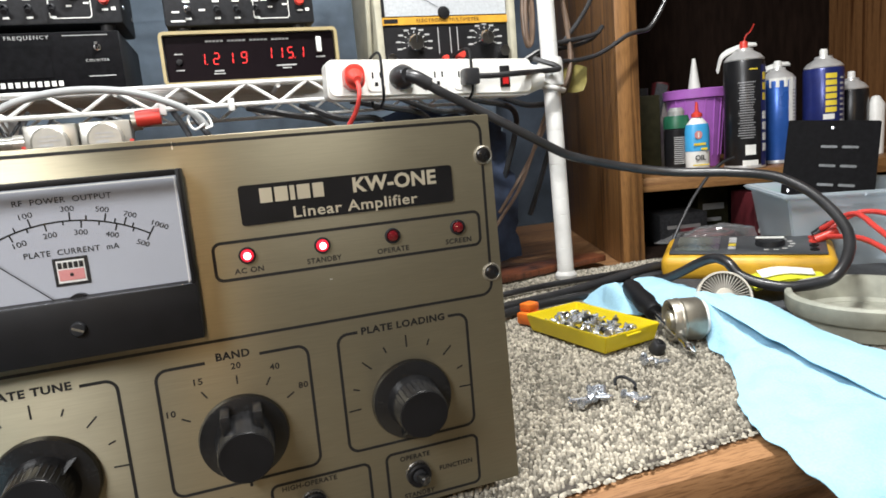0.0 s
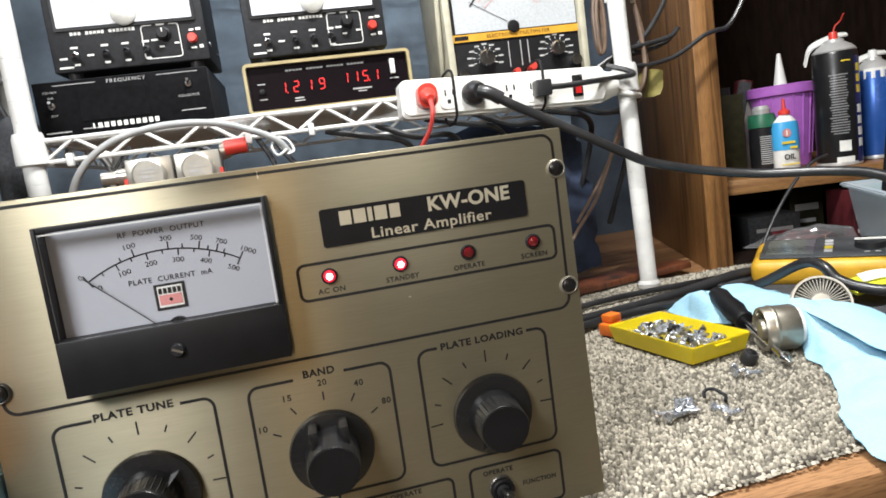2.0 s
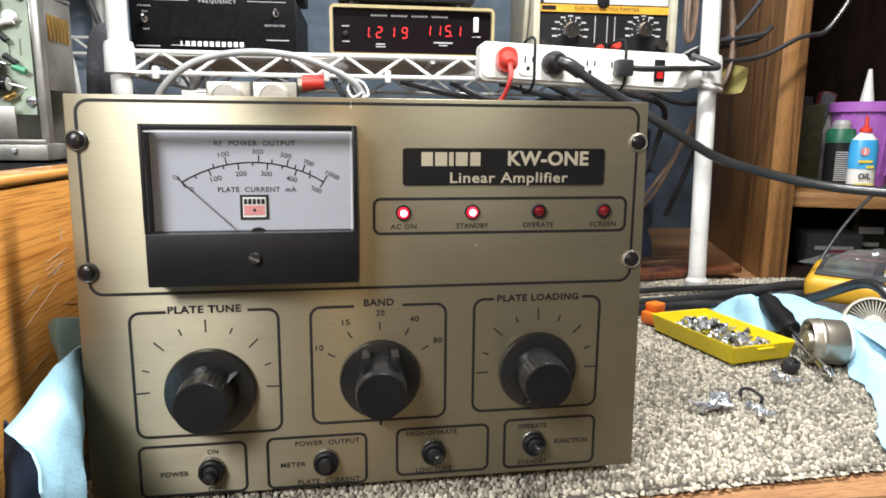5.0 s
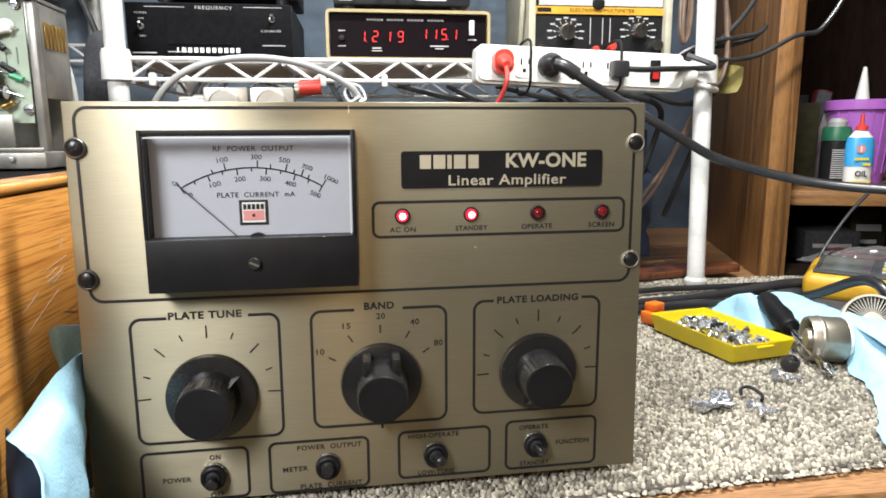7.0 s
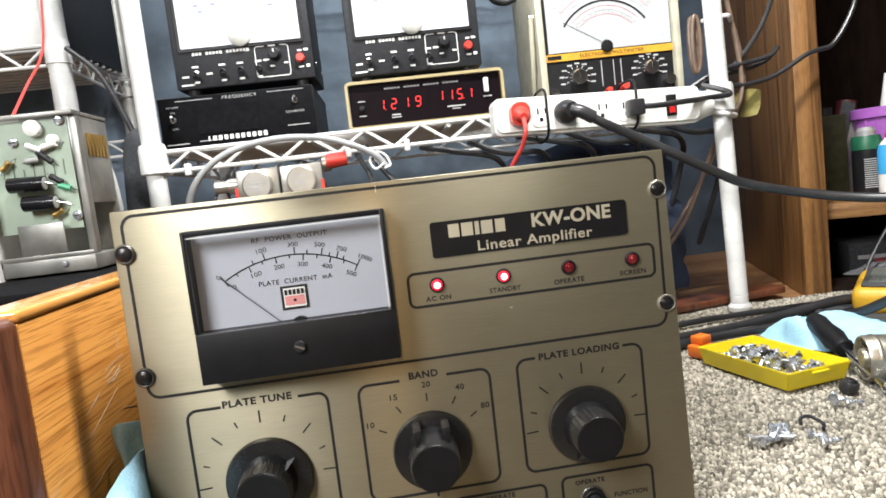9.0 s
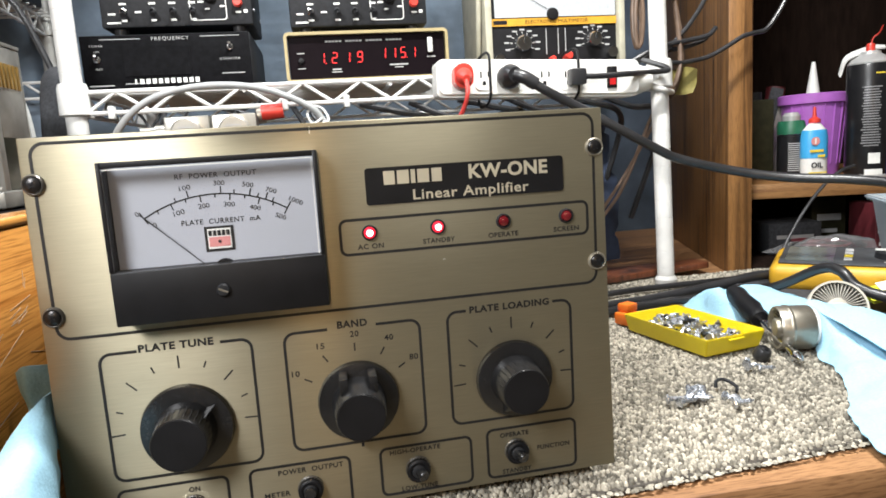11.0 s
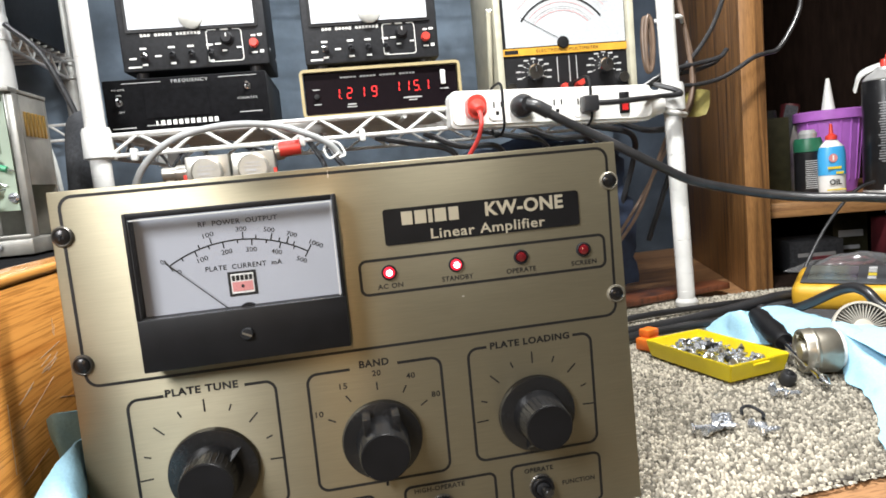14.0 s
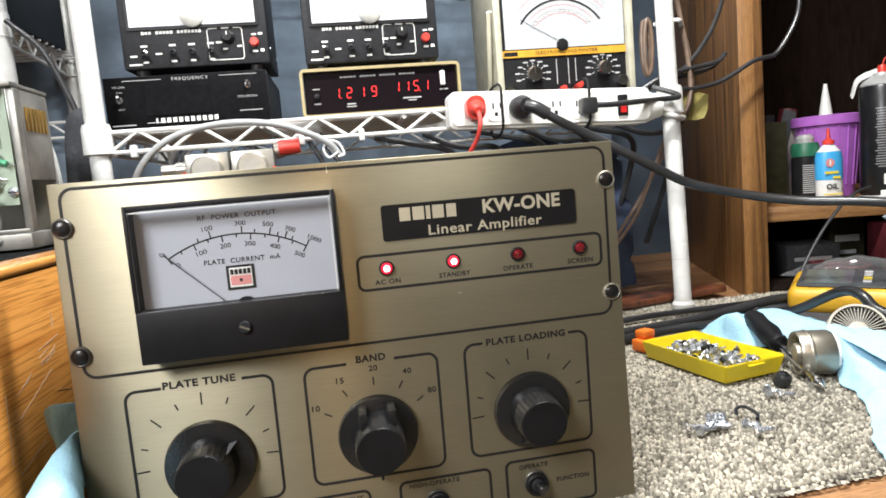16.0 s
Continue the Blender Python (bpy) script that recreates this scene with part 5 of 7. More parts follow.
def radio_chassis():
    t = thing("open_chassis", "scuffed metal radio chassis with an exposed green circuit board", "chassis")
    z0, z1 = 0.2275, 0.3755
    x0, x1, y0, y1 = -0.372, -0.281, 0.245, 0.312
    part("base_tray", box(x0, x1 + 0.001, y0 - 0.006, y1, z0, z0 + 0.0145, 0.0015), ALU, t)
    part("tray_lip", box(x0 + 0.004, x1 + 0.0008, y0 - 0.0075, y0 - 0.0062, z0 + 0.0148, z0 + 0.0185, 0.0005), ALU, t, "bright folded lip")
    part("end_plate", box(x0 - 0.018, x0 + 0.008, y0 - 0.012, y1, z0 - 0.006, z1 + 0.001, 0.001), WHITEP, t, "white end plate")
    part("back_wall", box(x0, x1, y1 - 0.003, y1, z0 + 0.0150, z1 - 0.004, 0.0005), ALU, t)
    part("top_flange", box(x0 + 0.0082, x1, y0 - 0.004, y0 + 0.0118, z1 - 0.0045, z1, 0.0008), ALU, t, "bright folded top flange")
    part("top_edge", box(x1 - 0.004, x1 + 0.001, y0 + 0.012, y1, z1 - 0.0045, z1 - 0.001, 0.0006), ALU, t)
    part("corner_angle", box(x1 - 0.0065, x1, y0 + 0.001, y0 + 0.0115, z0 + 0.0150, z1 - 0.0048, 0.0006), ALU, t)
    w = part("side_wall", box(x1 - 0.003, x1, y0 + 0.0120, y1 - 0.0032, z0 + 0.062, z1 - 0.0048, 0.0005), ALU, t, "side wall with ventilation slots")
    for k in range(6):
        part("louvre", box(x1 + 0.0002, x1 + 0.002, y0 + 0.016 + 0.0075 * k, y0 + 0.0200 + 0.0075 * k, z1 - 0.042, z1 - 0.020, 0.0006), AMBERBRASS, w, "raised brassy louvre")
    b = part("circuit_board", box(x0 + 0.0085, x1 - 0.0085, y0 + 0.002, y0 + 0.0038, z0 + 0.040, z1 - 0.006), PCB, t, "pale green circuit board", False)
    yb = y0 + 0.002
    for x, z in ((-0.2955, 0.3675), (-0.2930, 0.2790), (-0.3390, 0.3510)):
        part("board_screw", lathe([(0.0045, 0), (0.0045, 0.002), (0.003, 0.0035), (0, 0.0038)], (x, yb, z), (0, -1, 0), 16), STEEL, b, "bright board screw")
        part("screw_slot", box(x - 0.0028, x + 0.0028, yb - 0.0042, yb - 0.0036, z - 0.0004, z + 0.0004), SATIN, b, smooth=False)
    part("trimmer", lathe([(0, 0), (0.0078, 0), (0.0072, 0.007), (0.003, 0.0085), (0, 0.0085)], (-0.3185, yb, 0.3620), (0, -1, 0), 20), CERAMIC, b, "white ceramic trimmer")
    part("trimmer", lathe([(0, 0), (0.0052, 0), (0.0048, 0.006), (0, 0.0065)], (-0.3030, yb, 0.3500), (0, -1, 0), 18), CERAMIC, b)
    for x, z, l in ((-0.3445, 0.3120, 0.031), (-0.3345, 0.2940, 0.028)):
        c = part("capacitor", lathe([(0, 0), (0.0070, 0), (0.0070, l * 0.75), (0.0063, l * 0.77), (0.0063, l * 0.84), (0.0070, l * 0.86), (0.0070, l), (0, l)], (x, yb - 0.0085, z), (1, 0, -0.03), 22), CAPBLACK, b, "shiny black electrolytic capacitor")
        part("end_seal", lathe([(0.0058, 0), (0.0050, 0.0006), (0, 0.0006)], (x + l, yb - 0.0085, z - 0.001), (1, 0, -0.03), 18), GREYMETAL, c)
        part("wire_lead", rod((x + l, yb - 0.0085, z), (x + l + 0.010, yb - 0.002, z - 0.004), 0.0006, 6), STEEL, c)
    for x, z, l, a, m in ((-0.3200, 0.3440, 0.014, -0.5, CERAMIC), (-0.3120, 0.3350, 0.016, -0.9, BLACK), (-0.3060, 0.3450, 0.013, 0.2, CERAMIC), (-0.3230, 0.3330, 0.012, 0.1, GREYMETAL), (-0.3050, 0.3140, 0.012, -0.7, BLACK), (-0.2985, 0.3060, 0.011, -0.4, GREENP), (-0.3080, 0.2830, 0.010, 0.5, AMBERBRASS), (-0.3470, 0.3300, 0.011, 0.9, AMBERBRASS)):
        d = Vector((1, 0, a)).normalized()
        p = Vector((x, yb - 0.0045, z)) - d * l / 2
        r = part("resistor", lathe([(0, 0), (0.0028, 0), (0.003, 0.002), (0.0026, 0.004), (0.0026, l - 0.004), (0.003, l - 0.002), (0.0028, l), (0, l)], p, d, 12), m, b, "small axial component")
        part("wire_lead", rod(p - d * 0.005 + Vector((0, 0.004, 0)), p, 0.0005, 5), STEEL, r)
        part("wire_lead", rod(p + d * l, p + d * (l + 0.005) + Vector((0, 0.004, 0)), 0.0005, 5), STEEL, r)
    for k in range(7):
        part("board_track", bars([(-0.352 + 0.009 * k, 0.3250 - 0.003 * (k % 3), 0.0012, 0.014 + 0.004 * (k % 2))], yb - 0.0003), PCBTRACK, b, smooth=False)
    part("cover_plate", box(-0.345, -0.304, y0 - 0.0058, y0 - 0.0040, z0 + 0.0190, z0 + 0.0470, 0.0008), ALU, t, "scuffed cover plate")
    part("tray_screw", lathe([(0.0030, 0), (0.0024, 0.0015), (0, 0.002)], (-0.3080, y0 - 0.0076, z0 + 0.0085), (0, -1, 0), 12), STEEL, t)
    for x in (-0.355, -0.293):
        part("foot_peg", rod((x, y0 + 0.02, z0 - 0.0018), (x, y0 + 0.02, z0 + 0.001), 0.006, 12), RUBBER, t)
    l = thing("red_test_lead", "thin red wire hanging to the open chassis", "wire")
    part("wire", tube([(-0.46, 0.62, 0.60), (-0.425, 0.52, 0.50), (-0.395, 0.40, 0.43), (-0.372, 0.30, 0.372), (-0.370, 0.27, 0.366)], 0.0016, 8), REDCORD, l)
    w = thing("chassis_wire", "black cord drooping behind the open chassis", "cord")
    part("cord", tube([(-0.455, 0.66, 0.535), (-0.41, 0.65, 0.49), (-0.375, 0.63, 0.42), (-0.355, 0.62, 0.36), (-0.35, 0.63, 0.30), (-0.35, 0.65, 0.15)], 0.0042, 10), RUBBER, w)
    s = thing("cable_reel", "grey plastic reel of cable behind the chassis", "reel")
    part("flange", lathe([(0.028, -0.004), (0.075, -0.004), (0.078, 0), (0.075, 0.004), (0.028, 0.004), (0.028, -0.004)], (-0.352, 0.47, 0.268), (1, 0.55, 0), 40), GREYMETAL, s)
    part("flange", lathe([(0.028, -0.004), (0.075, -0.004), (0.078, 0), (0.075, 0.004), (0.028, 0.004), (0.028, -0.004)], (-0.400, 0.445, 0.268), (1, 0.55, 0), 40), GREYMETAL, s)
    part("wound_cable", lathe([(0.02, 0), (0.066, 0), (0.066, 0.046), (0.02, 0.046)], (-0.396, 0.447, 0.268), (1, 0.55, 0), 32), RUBBER, s, "wound black cable")
    j = thing("dark_sleeve", "dark grey padded sleeve hanging by the shelf post", "sleeve")
    part("fabric", tube([(-0.345, 0.60, 0.375), (-0.335, 0.56, 0.345), (-0.332, 0.54, 0.28), (-0.335, 0.54, 0.18), (-0.34, 0.55, 0.05)], 0.026, 14, 8), DARKPAD, j)


def left_towel():
    t = thing("shop_towel", "crumpled light blue shop towel wedged between amplifier and wooden box", "towel")
    rows = [[(-0.1712, 0.012, 0.1310), (-0.1712, 0.004, 0.0990), (-0.1712, -0.004, 0.0670), (-0.1712, -0.010, 0.0340)],
            [(-0.1712, 0.000, 0.1310), (-0.1630, -0.018, 0.1080), (-0.1580, -0.032, 0.0810), (-0.1550, -0.042, 0.0500)],
            [(-0.1770, -0.016, 0.1230), (-0.1630, -0.044, 0.1080), (-0.1550, -0.062, 0.0910), (-0.1490, -0.076, 0.0700)],
            [(-0.1850, -0.033, 0.1110), (-0.1680, -0.060, 0.1070), (-0.1560, -0.078, 0.0960), (-0.1490, -0.090, 0.0810)],
            [(-0.1920, -0.042, 0.1030), (-0.1690, -0.068, 0.1070), (-0.1560, -0.084, 0.1080), (-0.1510, -0.094, 0.0950)]]
    part("fabric", sheet(rows, 12, 12, 0.0022, 0.0012, 8), TOWEL, t)
    rows = [[(-0.1945, 0.022, 0.140), (-0.1880, 0.017, 0.1445), (-0.1810, 0.018, 0.1440), (-0.1730, 0.026, 0.142)],
            [(-0.1935, 0.022, 0.130), (-0.1870, 0.014, 0.133), (-0.1800, 0.020, 0.132), (-0.1730, 0.026, 0.130)],
            [(-0.1900, 0.021, 0.118), (-0.1850, 0.012, 0.118), (-0.1790, 0.018, 0.116), (-0.1735, 0.024, 0.112)],
            [(-0.1870, 0.018, 0.100), (-0.1830, 0.010, 0.098), (-0.1780, 0.014, 0.095), (-0.1740, 0.022, 0.090)]]
    part("folded_corner", sheet(rows, 10, 10, 0.0012, 0.0012, 5), TOWEL, t, "folded-back corner of the towel")
    c = thing("navy_cloth", "dark navy cloth stuffed below the blue towel", "cloth")
    rows = [[(-0.1960, -0.030, 0.100), (-0.1900, -0.034, 0.094), (-0.1790, -0.030, 0.092)],
            [(-0.1960, -0.040, 0.065), (-0.1880, -0.046, 0.060), (-0.1790, -0.034, 0.060)],
            [(-0.1965, -0.042, 0.030), (-0.1880, -0.050, 0.0275), (-0.1790, -0.036, 0.028)]]
    part("fabric", sheet(rows, 8, 8, 0.003, 0.0015, 6), DENIM, c)


DENIM = mat("dark_denim_cloth", (0.03, 0.045, 0.085), 0.95, var=0.3, scale=40, bump=0.3)
varnished_box()
radio_chassis()
left_towel()


# ---- cabinet with cans, turned towards the bench's middle ----
CAB = pose(0.665, 0.560, 0, 0, 0, -17.4)


OAKEDGE = wood("stained_oak_edge", (0.22, 0.105, 0.04), (0.08, 0.03, 0.01), (20, 20, 0.7), 3.4, 0.45)


OAKSHELF = wood("oak_shelf_board", (0.27, 0.14, 0.05), (0.12, 0.045, 0.014), (0.8, 14, 14), 3.6, 0.45)


def cabinet():
    t = thing("storage_cabinet", "open oak-veneered cabinet holding spray cans and bottles", "cabinet")
    t.matrix_world = CAB
    z0, zs, z1 = BENCH + 0.0006, 0.166, 1.02
    part("side_panel", box(-0.042, -0.008, 0.0, 0.56, z0, z1, 0.0015), OAK, t, "oak-veneered side panel")
    part("edge_band", box(-0.043, -0.007, -0.006, -0.0003, z0, z1, 0.0015), OAK, t, "front edge band")
    # near lining, back and base carry the inside's shade as their colour
    part("inner_lining", box(-0.0077, -0.0070, 0.002, 0.544, z0, z1 - 0.002), CABIN, t, "inner face coloured near black as shade", False)
    part("inner_lining", box(0.6240, 0.6247, 0.05, 0.544, z0, z1 - 0.002), OAKEDGE, t, "stained inner face", False)
    part("side_panel", box(0.625, 0.647, -0.006, 0.56, z0, z1, 0.0015), OAK, t)
    part("back_panel", box(-0.0075, 0.6245, 0.545, 0.56, z0, z1), CABIN, t, "back panel coloured near black as shade", False)
    part("top_panel", box(-0.042, 0.647, -0.006, 0.56, z1 + 0.0003, z1 + 0.02, 0.001), OAK, t)
    part("shelf_board", box(-0.0068, 0.6235, 0.034, 0.544, zs - 0.024, zs, 0.0012), OAKSHELF, t, "oak shelf board")
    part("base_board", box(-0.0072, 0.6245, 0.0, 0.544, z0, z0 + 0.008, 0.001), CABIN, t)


def on_shelf(name, label, category, a, b, group="", rz=0.0):
    t = thing(name, label, category, group)
    t.matrix_world = CAB @ pose(a, b, 0.1665, 0, 0, rz)
    return t


def can_print(t, r, items, m, name="can_print", label=""):
    """Bars wrapped on a can's front: each (turn in degrees, height, width, tall)."""
    for a, z, w, h in items:
        bm, n = bmesh.new(), 4
        rows = []
        for k in range(n + 1):
            q = radians(a) + (k / n - 0.5) * w / r
            rows.append([bm.verts.new(((r + o) * math.sin(q), -(r + o) * math.cos(q), z + s * h / 2)) for o, s in ((0.0005, -1), (0.0005, 1), (0.0001, 1), (0.0001, -1))])
        for p, q in zip(rows, rows[1:]):
            for i in range(4):
                bm.faces.new((p[i], p[(i + 1) % 4], q[(i + 1) % 4], q[i]))
        bmesh.ops.recalc_face_normals(bm, faces=bm.faces[:])
        part(name, bm, m, t, label, False)


def spray_can(a, b, r, h, body, label, rz=0.0, straw=False, trigger=False, nib=WHITEP):
    t = on_shelf("spray_can", label, "spray can", a, b, "spray cans on the shelf", rz)
    c = part("can_body", lathe([(0, 0), (r * 0.94, 0), (r, 0.003), (r, h - 0.003), (r * 0.95, h)], seg=32), body, t)
    part("can_base_rim", lathe([(r * 1.01, 0.0005), (r * 1.02, 0.003), (r * 1.005, 0.006)], seg=28), CANTOP, t)
    part("dome", lathe([(r * 0.96, h), (r * 0.98, h + 0.002), (r * 0.80, h + 0.009), (r * 0.46, h + 0.016), (r * 0.44, h + 0.020), (r * 0.30, h + 0.021), (0, h + 0.021)], seg=32), CANTOP, t, "bare metal dome")
    part("spray_nozzle", lathe([(0.0065, h + 0.021), (0.0065, h + 0.030), (0.005, h + 0.033), (0, h + 0.033)], seg=16), REDP if straw else nib, t, "spray nozzle")
    if straw:
        part("straw", tube([(0.0, 0, h + 0.030), (0.004, 0, h + 0.042), (0.010, -0.004, h + 0.048), (0.012, -0.012, h + 0.058)], 0.0011, 6), REDP, t, "thin red straw")
    if trigger:
        part("trigger_cap", sheet([[(-0.044, 0.006, h - 0.016), (-0.034, 0.002, h + 0.010), (0.004, 0.0, h + 0.024), (0.024, 0.002, h + 0.026)], [(-0.043, 0.012, h - 0.010), (-0.032, 0.012, h + 0.018), (0.006, 0.012, h + 0.031), (0.025, 0.012, h + 0.031)], [(-0.040, 0.020, h - 0.012), (-0.028, 0.024, h + 0.014), (0.006, 0.024, h + 0.029), (0.024, 0.022, h + 0.028)]], 6, 6, 0, 0.003), WHITEP, t, "white trigger cap")
    return t


def shelf_goods():
    c = spray_can(0.199, 0.075, 0.0330, 0.182, CANBLACK, "black and navy spray can with white print and a red straw", straw=True, trigger=True)
    rng = random.Random(2)
    can_print(c, 0.0330, [(-18 + rng.uniform(-1, 1), 0.145 - 0.0042 * i, rng.uniform(0.020, 0.028), 0.0018) for i in range(23)], DIMPRINT, "small_print")
    can_print(c, 0.0330, [(-8, 0.032, 0.017, 0.017)], WHITEINK, "round_mark", "white printed seal")
    can_print(c, 0.0330, [(-8, 0.010, 0.026, 0.009)], WHITEINK, "barcode", "white code panel")
    can_print(c, 0.0332, [(45, 0.088, 0.022, 0.168)], CANBLUE, "side_panel", "navy side panel")
    can_print(c, 0.0336, [(40, 0.120 + 0.017 * i, 0.010, 0.012) for i in range(3)], YELLOWINK, "side_mark", "yellow blocks of a name")
    can_print(c, 0.0336, [(40, 0.035 + 0.018 * i, 0.011, 0.013) for i in range(4)], WHITEINK, "side_mark", "white blocks of a name")
    can_print(c, 0.0330, [(2, 0.166, 0.014, 0.002)], YELLOWINK, "small_print")
    b = spray_can(0.283, 0.125, 0.0290, 0.148, CANMID, "blue and white spray can with a white trigger cap", trigger=True)
    can_print(b, 0.0290, [(40, 0.10, 0.030, 0.09)], WHITEINK, "white_panel")
    can_print(b, 0.0295, [(45, 0.128 - 0.006 * i, 0.018, 0.002) for i in range(9)], GREYBAR, "small_print")
    can_print(b, 0.0290, [(0, 0.142, 0.055, 0.016)], WHITEINK, "white_band")
    d = spray_can(0.354, 0.105, 0.0325, 0.160, CANBLUE, "navy spray can with yellow and white name blocks")
    can_print(d, 0.0325, [(-8, 0.088 + 0.0115 * i, 0.018, 0.0085) for i in range(6)], YELLOWINK, "name_mark", "yellow blocks of a name")
    can_print(d, 0.0325, [(-14, 0.052 + 0.012 * i, 0.018, 0.009) for i in range(3)], WHITEINK, "name_mark", "white blocks of a name")
    can_print(d, 0.0325, [(28, 0.06 + 0.009 * i, 0.009, 0.0035) for i in range(10)], GREYBAR, "small_print")
    spray_can(0.432, 0.15, 0.0285, 0.120, CANBLACK, "short dark spray can with a white nozzle")
    # green-topped bottle
    t = on_shelf("aerosol_bottle", "slim dark bottle with a green top", "bottle", 0.092, 0.108, "", 0)
    part("bottle", lathe([(0, 0), (0.021, 0), (0.022, 0.003), (0.022, 0.075), (0.0205, 0.077), (0, 0.077)], seg=24), CANBLACK, t)
    part("shoulder", lathe([(0.0221, 0.0775), (0.0223, 0.093), (0.020, 0.100), (0, 0.100)], seg=24), DARKGREEN, t, "green shoulder")
    part("cap", lathe([(0.014, 0.1003), (0.0145, 0.108), (0.010, 0.114), (0, 0.114)], seg=20), CANTOP, t)
    can_print(t, 0.0222, [(0, 0.062 - 0.0035 * i, 0.024, 0.0014) for i in range(14)], GREYBAR, "small_print")
    # oil bottle
    t = on_shelf("oil_bottle", "flat white and blue oil bottle with a red spout", "bottle", 0.120, 0.085, "", 6)
    bm = lathe([(0, 0), (0.0235, 0), (0.0245, 0.003), (0.0245, 0.070), (0.022, 0.082), (0.012, 0.092), (0.009, 0.094), (0, 0.094)], seg=28)
    part("bottle", moved(bm, Matrix.Diagonal((0.87, 0.62, 1, 1))), WHITEP, t)
    part("blue_label", moved(lathe([(0.0248, 0.036), (0.0248, 0.071), (0.0222, 0.0825)], seg=28), Matrix.Diagonal((0.875, 0.64, 1, 1))), SKYP, t, "sky-blue upper label")
    part("spout", lathe([(0.009, 0.0943), (0.009, 0.100), (0.0035, 0.104), (0.0022, 0.120), (0, 0.121)], seg=16), REDP, t, "red pointed spout")
    part("round_mark", lathe([(0.007, 0), (0.007, 0.0006), (0, 0.0006)], (-0.006, -0.0162, 0.064), (0, -1, 0), 16), REDINK, t, "red round mark")
    part("mark_stroke", bars([(-0.006, 0.064, 0.0022, 0.009)], -0.0172), WHITEINK, t, smooth=False)
    part("lettering", words("OIL", 0.0125, -0.003, -0.0168, 0.024, bold=0.03), INK, t, smooth=False)
    part("label_print", bars([(-0.004, 0.048, 0.022, 0.004), (0.004, 0.0395, 0.012, 0.004), (-0.002, 0.012, 0.03, 0.002)], -0.0170), YELLOWINK, t, smooth=False)
    # bucket with caulk tube
    t = on_shelf("bucket", "purple plastic bucket with ribbed rim", "bucket", 0.168, 0.215)
    part("wall", lathe([(0, 0), (0.043, 0), (0.054, 0.142), (0.0515, 0.142), (0.041, 0.003), (0, 0.003)], seg=36), PURPLE, t)
    part("rim", lathe([(0.054, 0.128), (0.0585, 0.130), (0.059, 0.145), (0.0545, 0.147), (0.0515, 0.143)], seg=36), PURPLE, t)
    for k in range(7):
        q = radians(-60 + 20 * k)
        part("rib", rod((0.0445 * math.sin(q), -0.0445 * math.cos(q), 0.02), (0.0535 * math.sin(q), -0.0535 * math.cos(q), 0.128), 0.0016, 6), PURPLE, t)
    t = on_shelf("caulk_tube", "caulk cartridge with a white tapered nozzle, standing in the bucket", "caulk tube", 0.168, 0.215)
    part("cartridge", lathe([(0, 0), (0.024, 0), (0.024, 0.135), (0.012, 0.143), (0, 0.143)], (0.0, 0.0, 0.0036), seg=24), WHITEP, t)
    part("nozzle", lathe([(0.0115, 0.1470), (0.010, 0.158), (0.003, 0.205), (0, 0.205)], seg=18), WHITEP, t)
    t = on_shelf("paint_tube", "dark red tube lying behind the bucket", "tube", 0.12, 0.33)
    part("tube", rod((0, 0, 0.02), (0.03, 0.02, 0.17), 0.018, 16), DARKRED, t)
    # metal flask and putty blades at the side
    t = on_shelf("tall_tin", "tall olive tin against the cabinet side", "tin", 0.058, 0.19)
    part("tin", box(-0.028, 0.028, -0.02, 0.02, 0, 0.142, 0.003), OLIVE, t)
    part("cap", lathe([(0.012, 0.1423), (0.012, 0.156), (0, 0.156)], seg=18), SATIN, t)
    for k in range(3):
        t = on_shelf("scraper", "grey steel scraper leaning by the cabinet side", "scraper", 0.076 + 0.018 * k, 0.235 - 0.01 * k, "scrapers")
        part("blade", moved(box(-0.012, 0.012, -0.0012, 0.0012, 0.0, 0.165 - 0.02 * k, 0.0005), pose(0.0, 0, 0.004, 0, 14 - 32 * (k == 2), 8)), ALU if k else DARKPAD, t)
    t = on_shelf("adhesive_tube", "white and yellow tube at the far end of the shelf", "tube", 0.472, 0.14)
    part("tube", lathe([(0, 0), (0.014, 0), (0.015, 0.09), (0.006, 0.105), (0, 0.106)], seg=18), WHITEP, t)


DIMPRINT = mat("dim_grey_print", (0.22, 0.22, 0.23), 0.6, var=0.15, bump=0)
DARKGREEN = mat("dark_green_cap", (0.02, 0.13, 0.07), 0.4, var=0.15)
DARKRED = mat("dark_red_plastic", (0.10, 0.015, 0.02), 0.5, var=0.2)
OLIVE = mat("olive_tin", (0.030, 0.028, 0.013), 0.6, 0.0, var=0.3, spec=0.2)
FLOORZ = BENCH + 0.0092


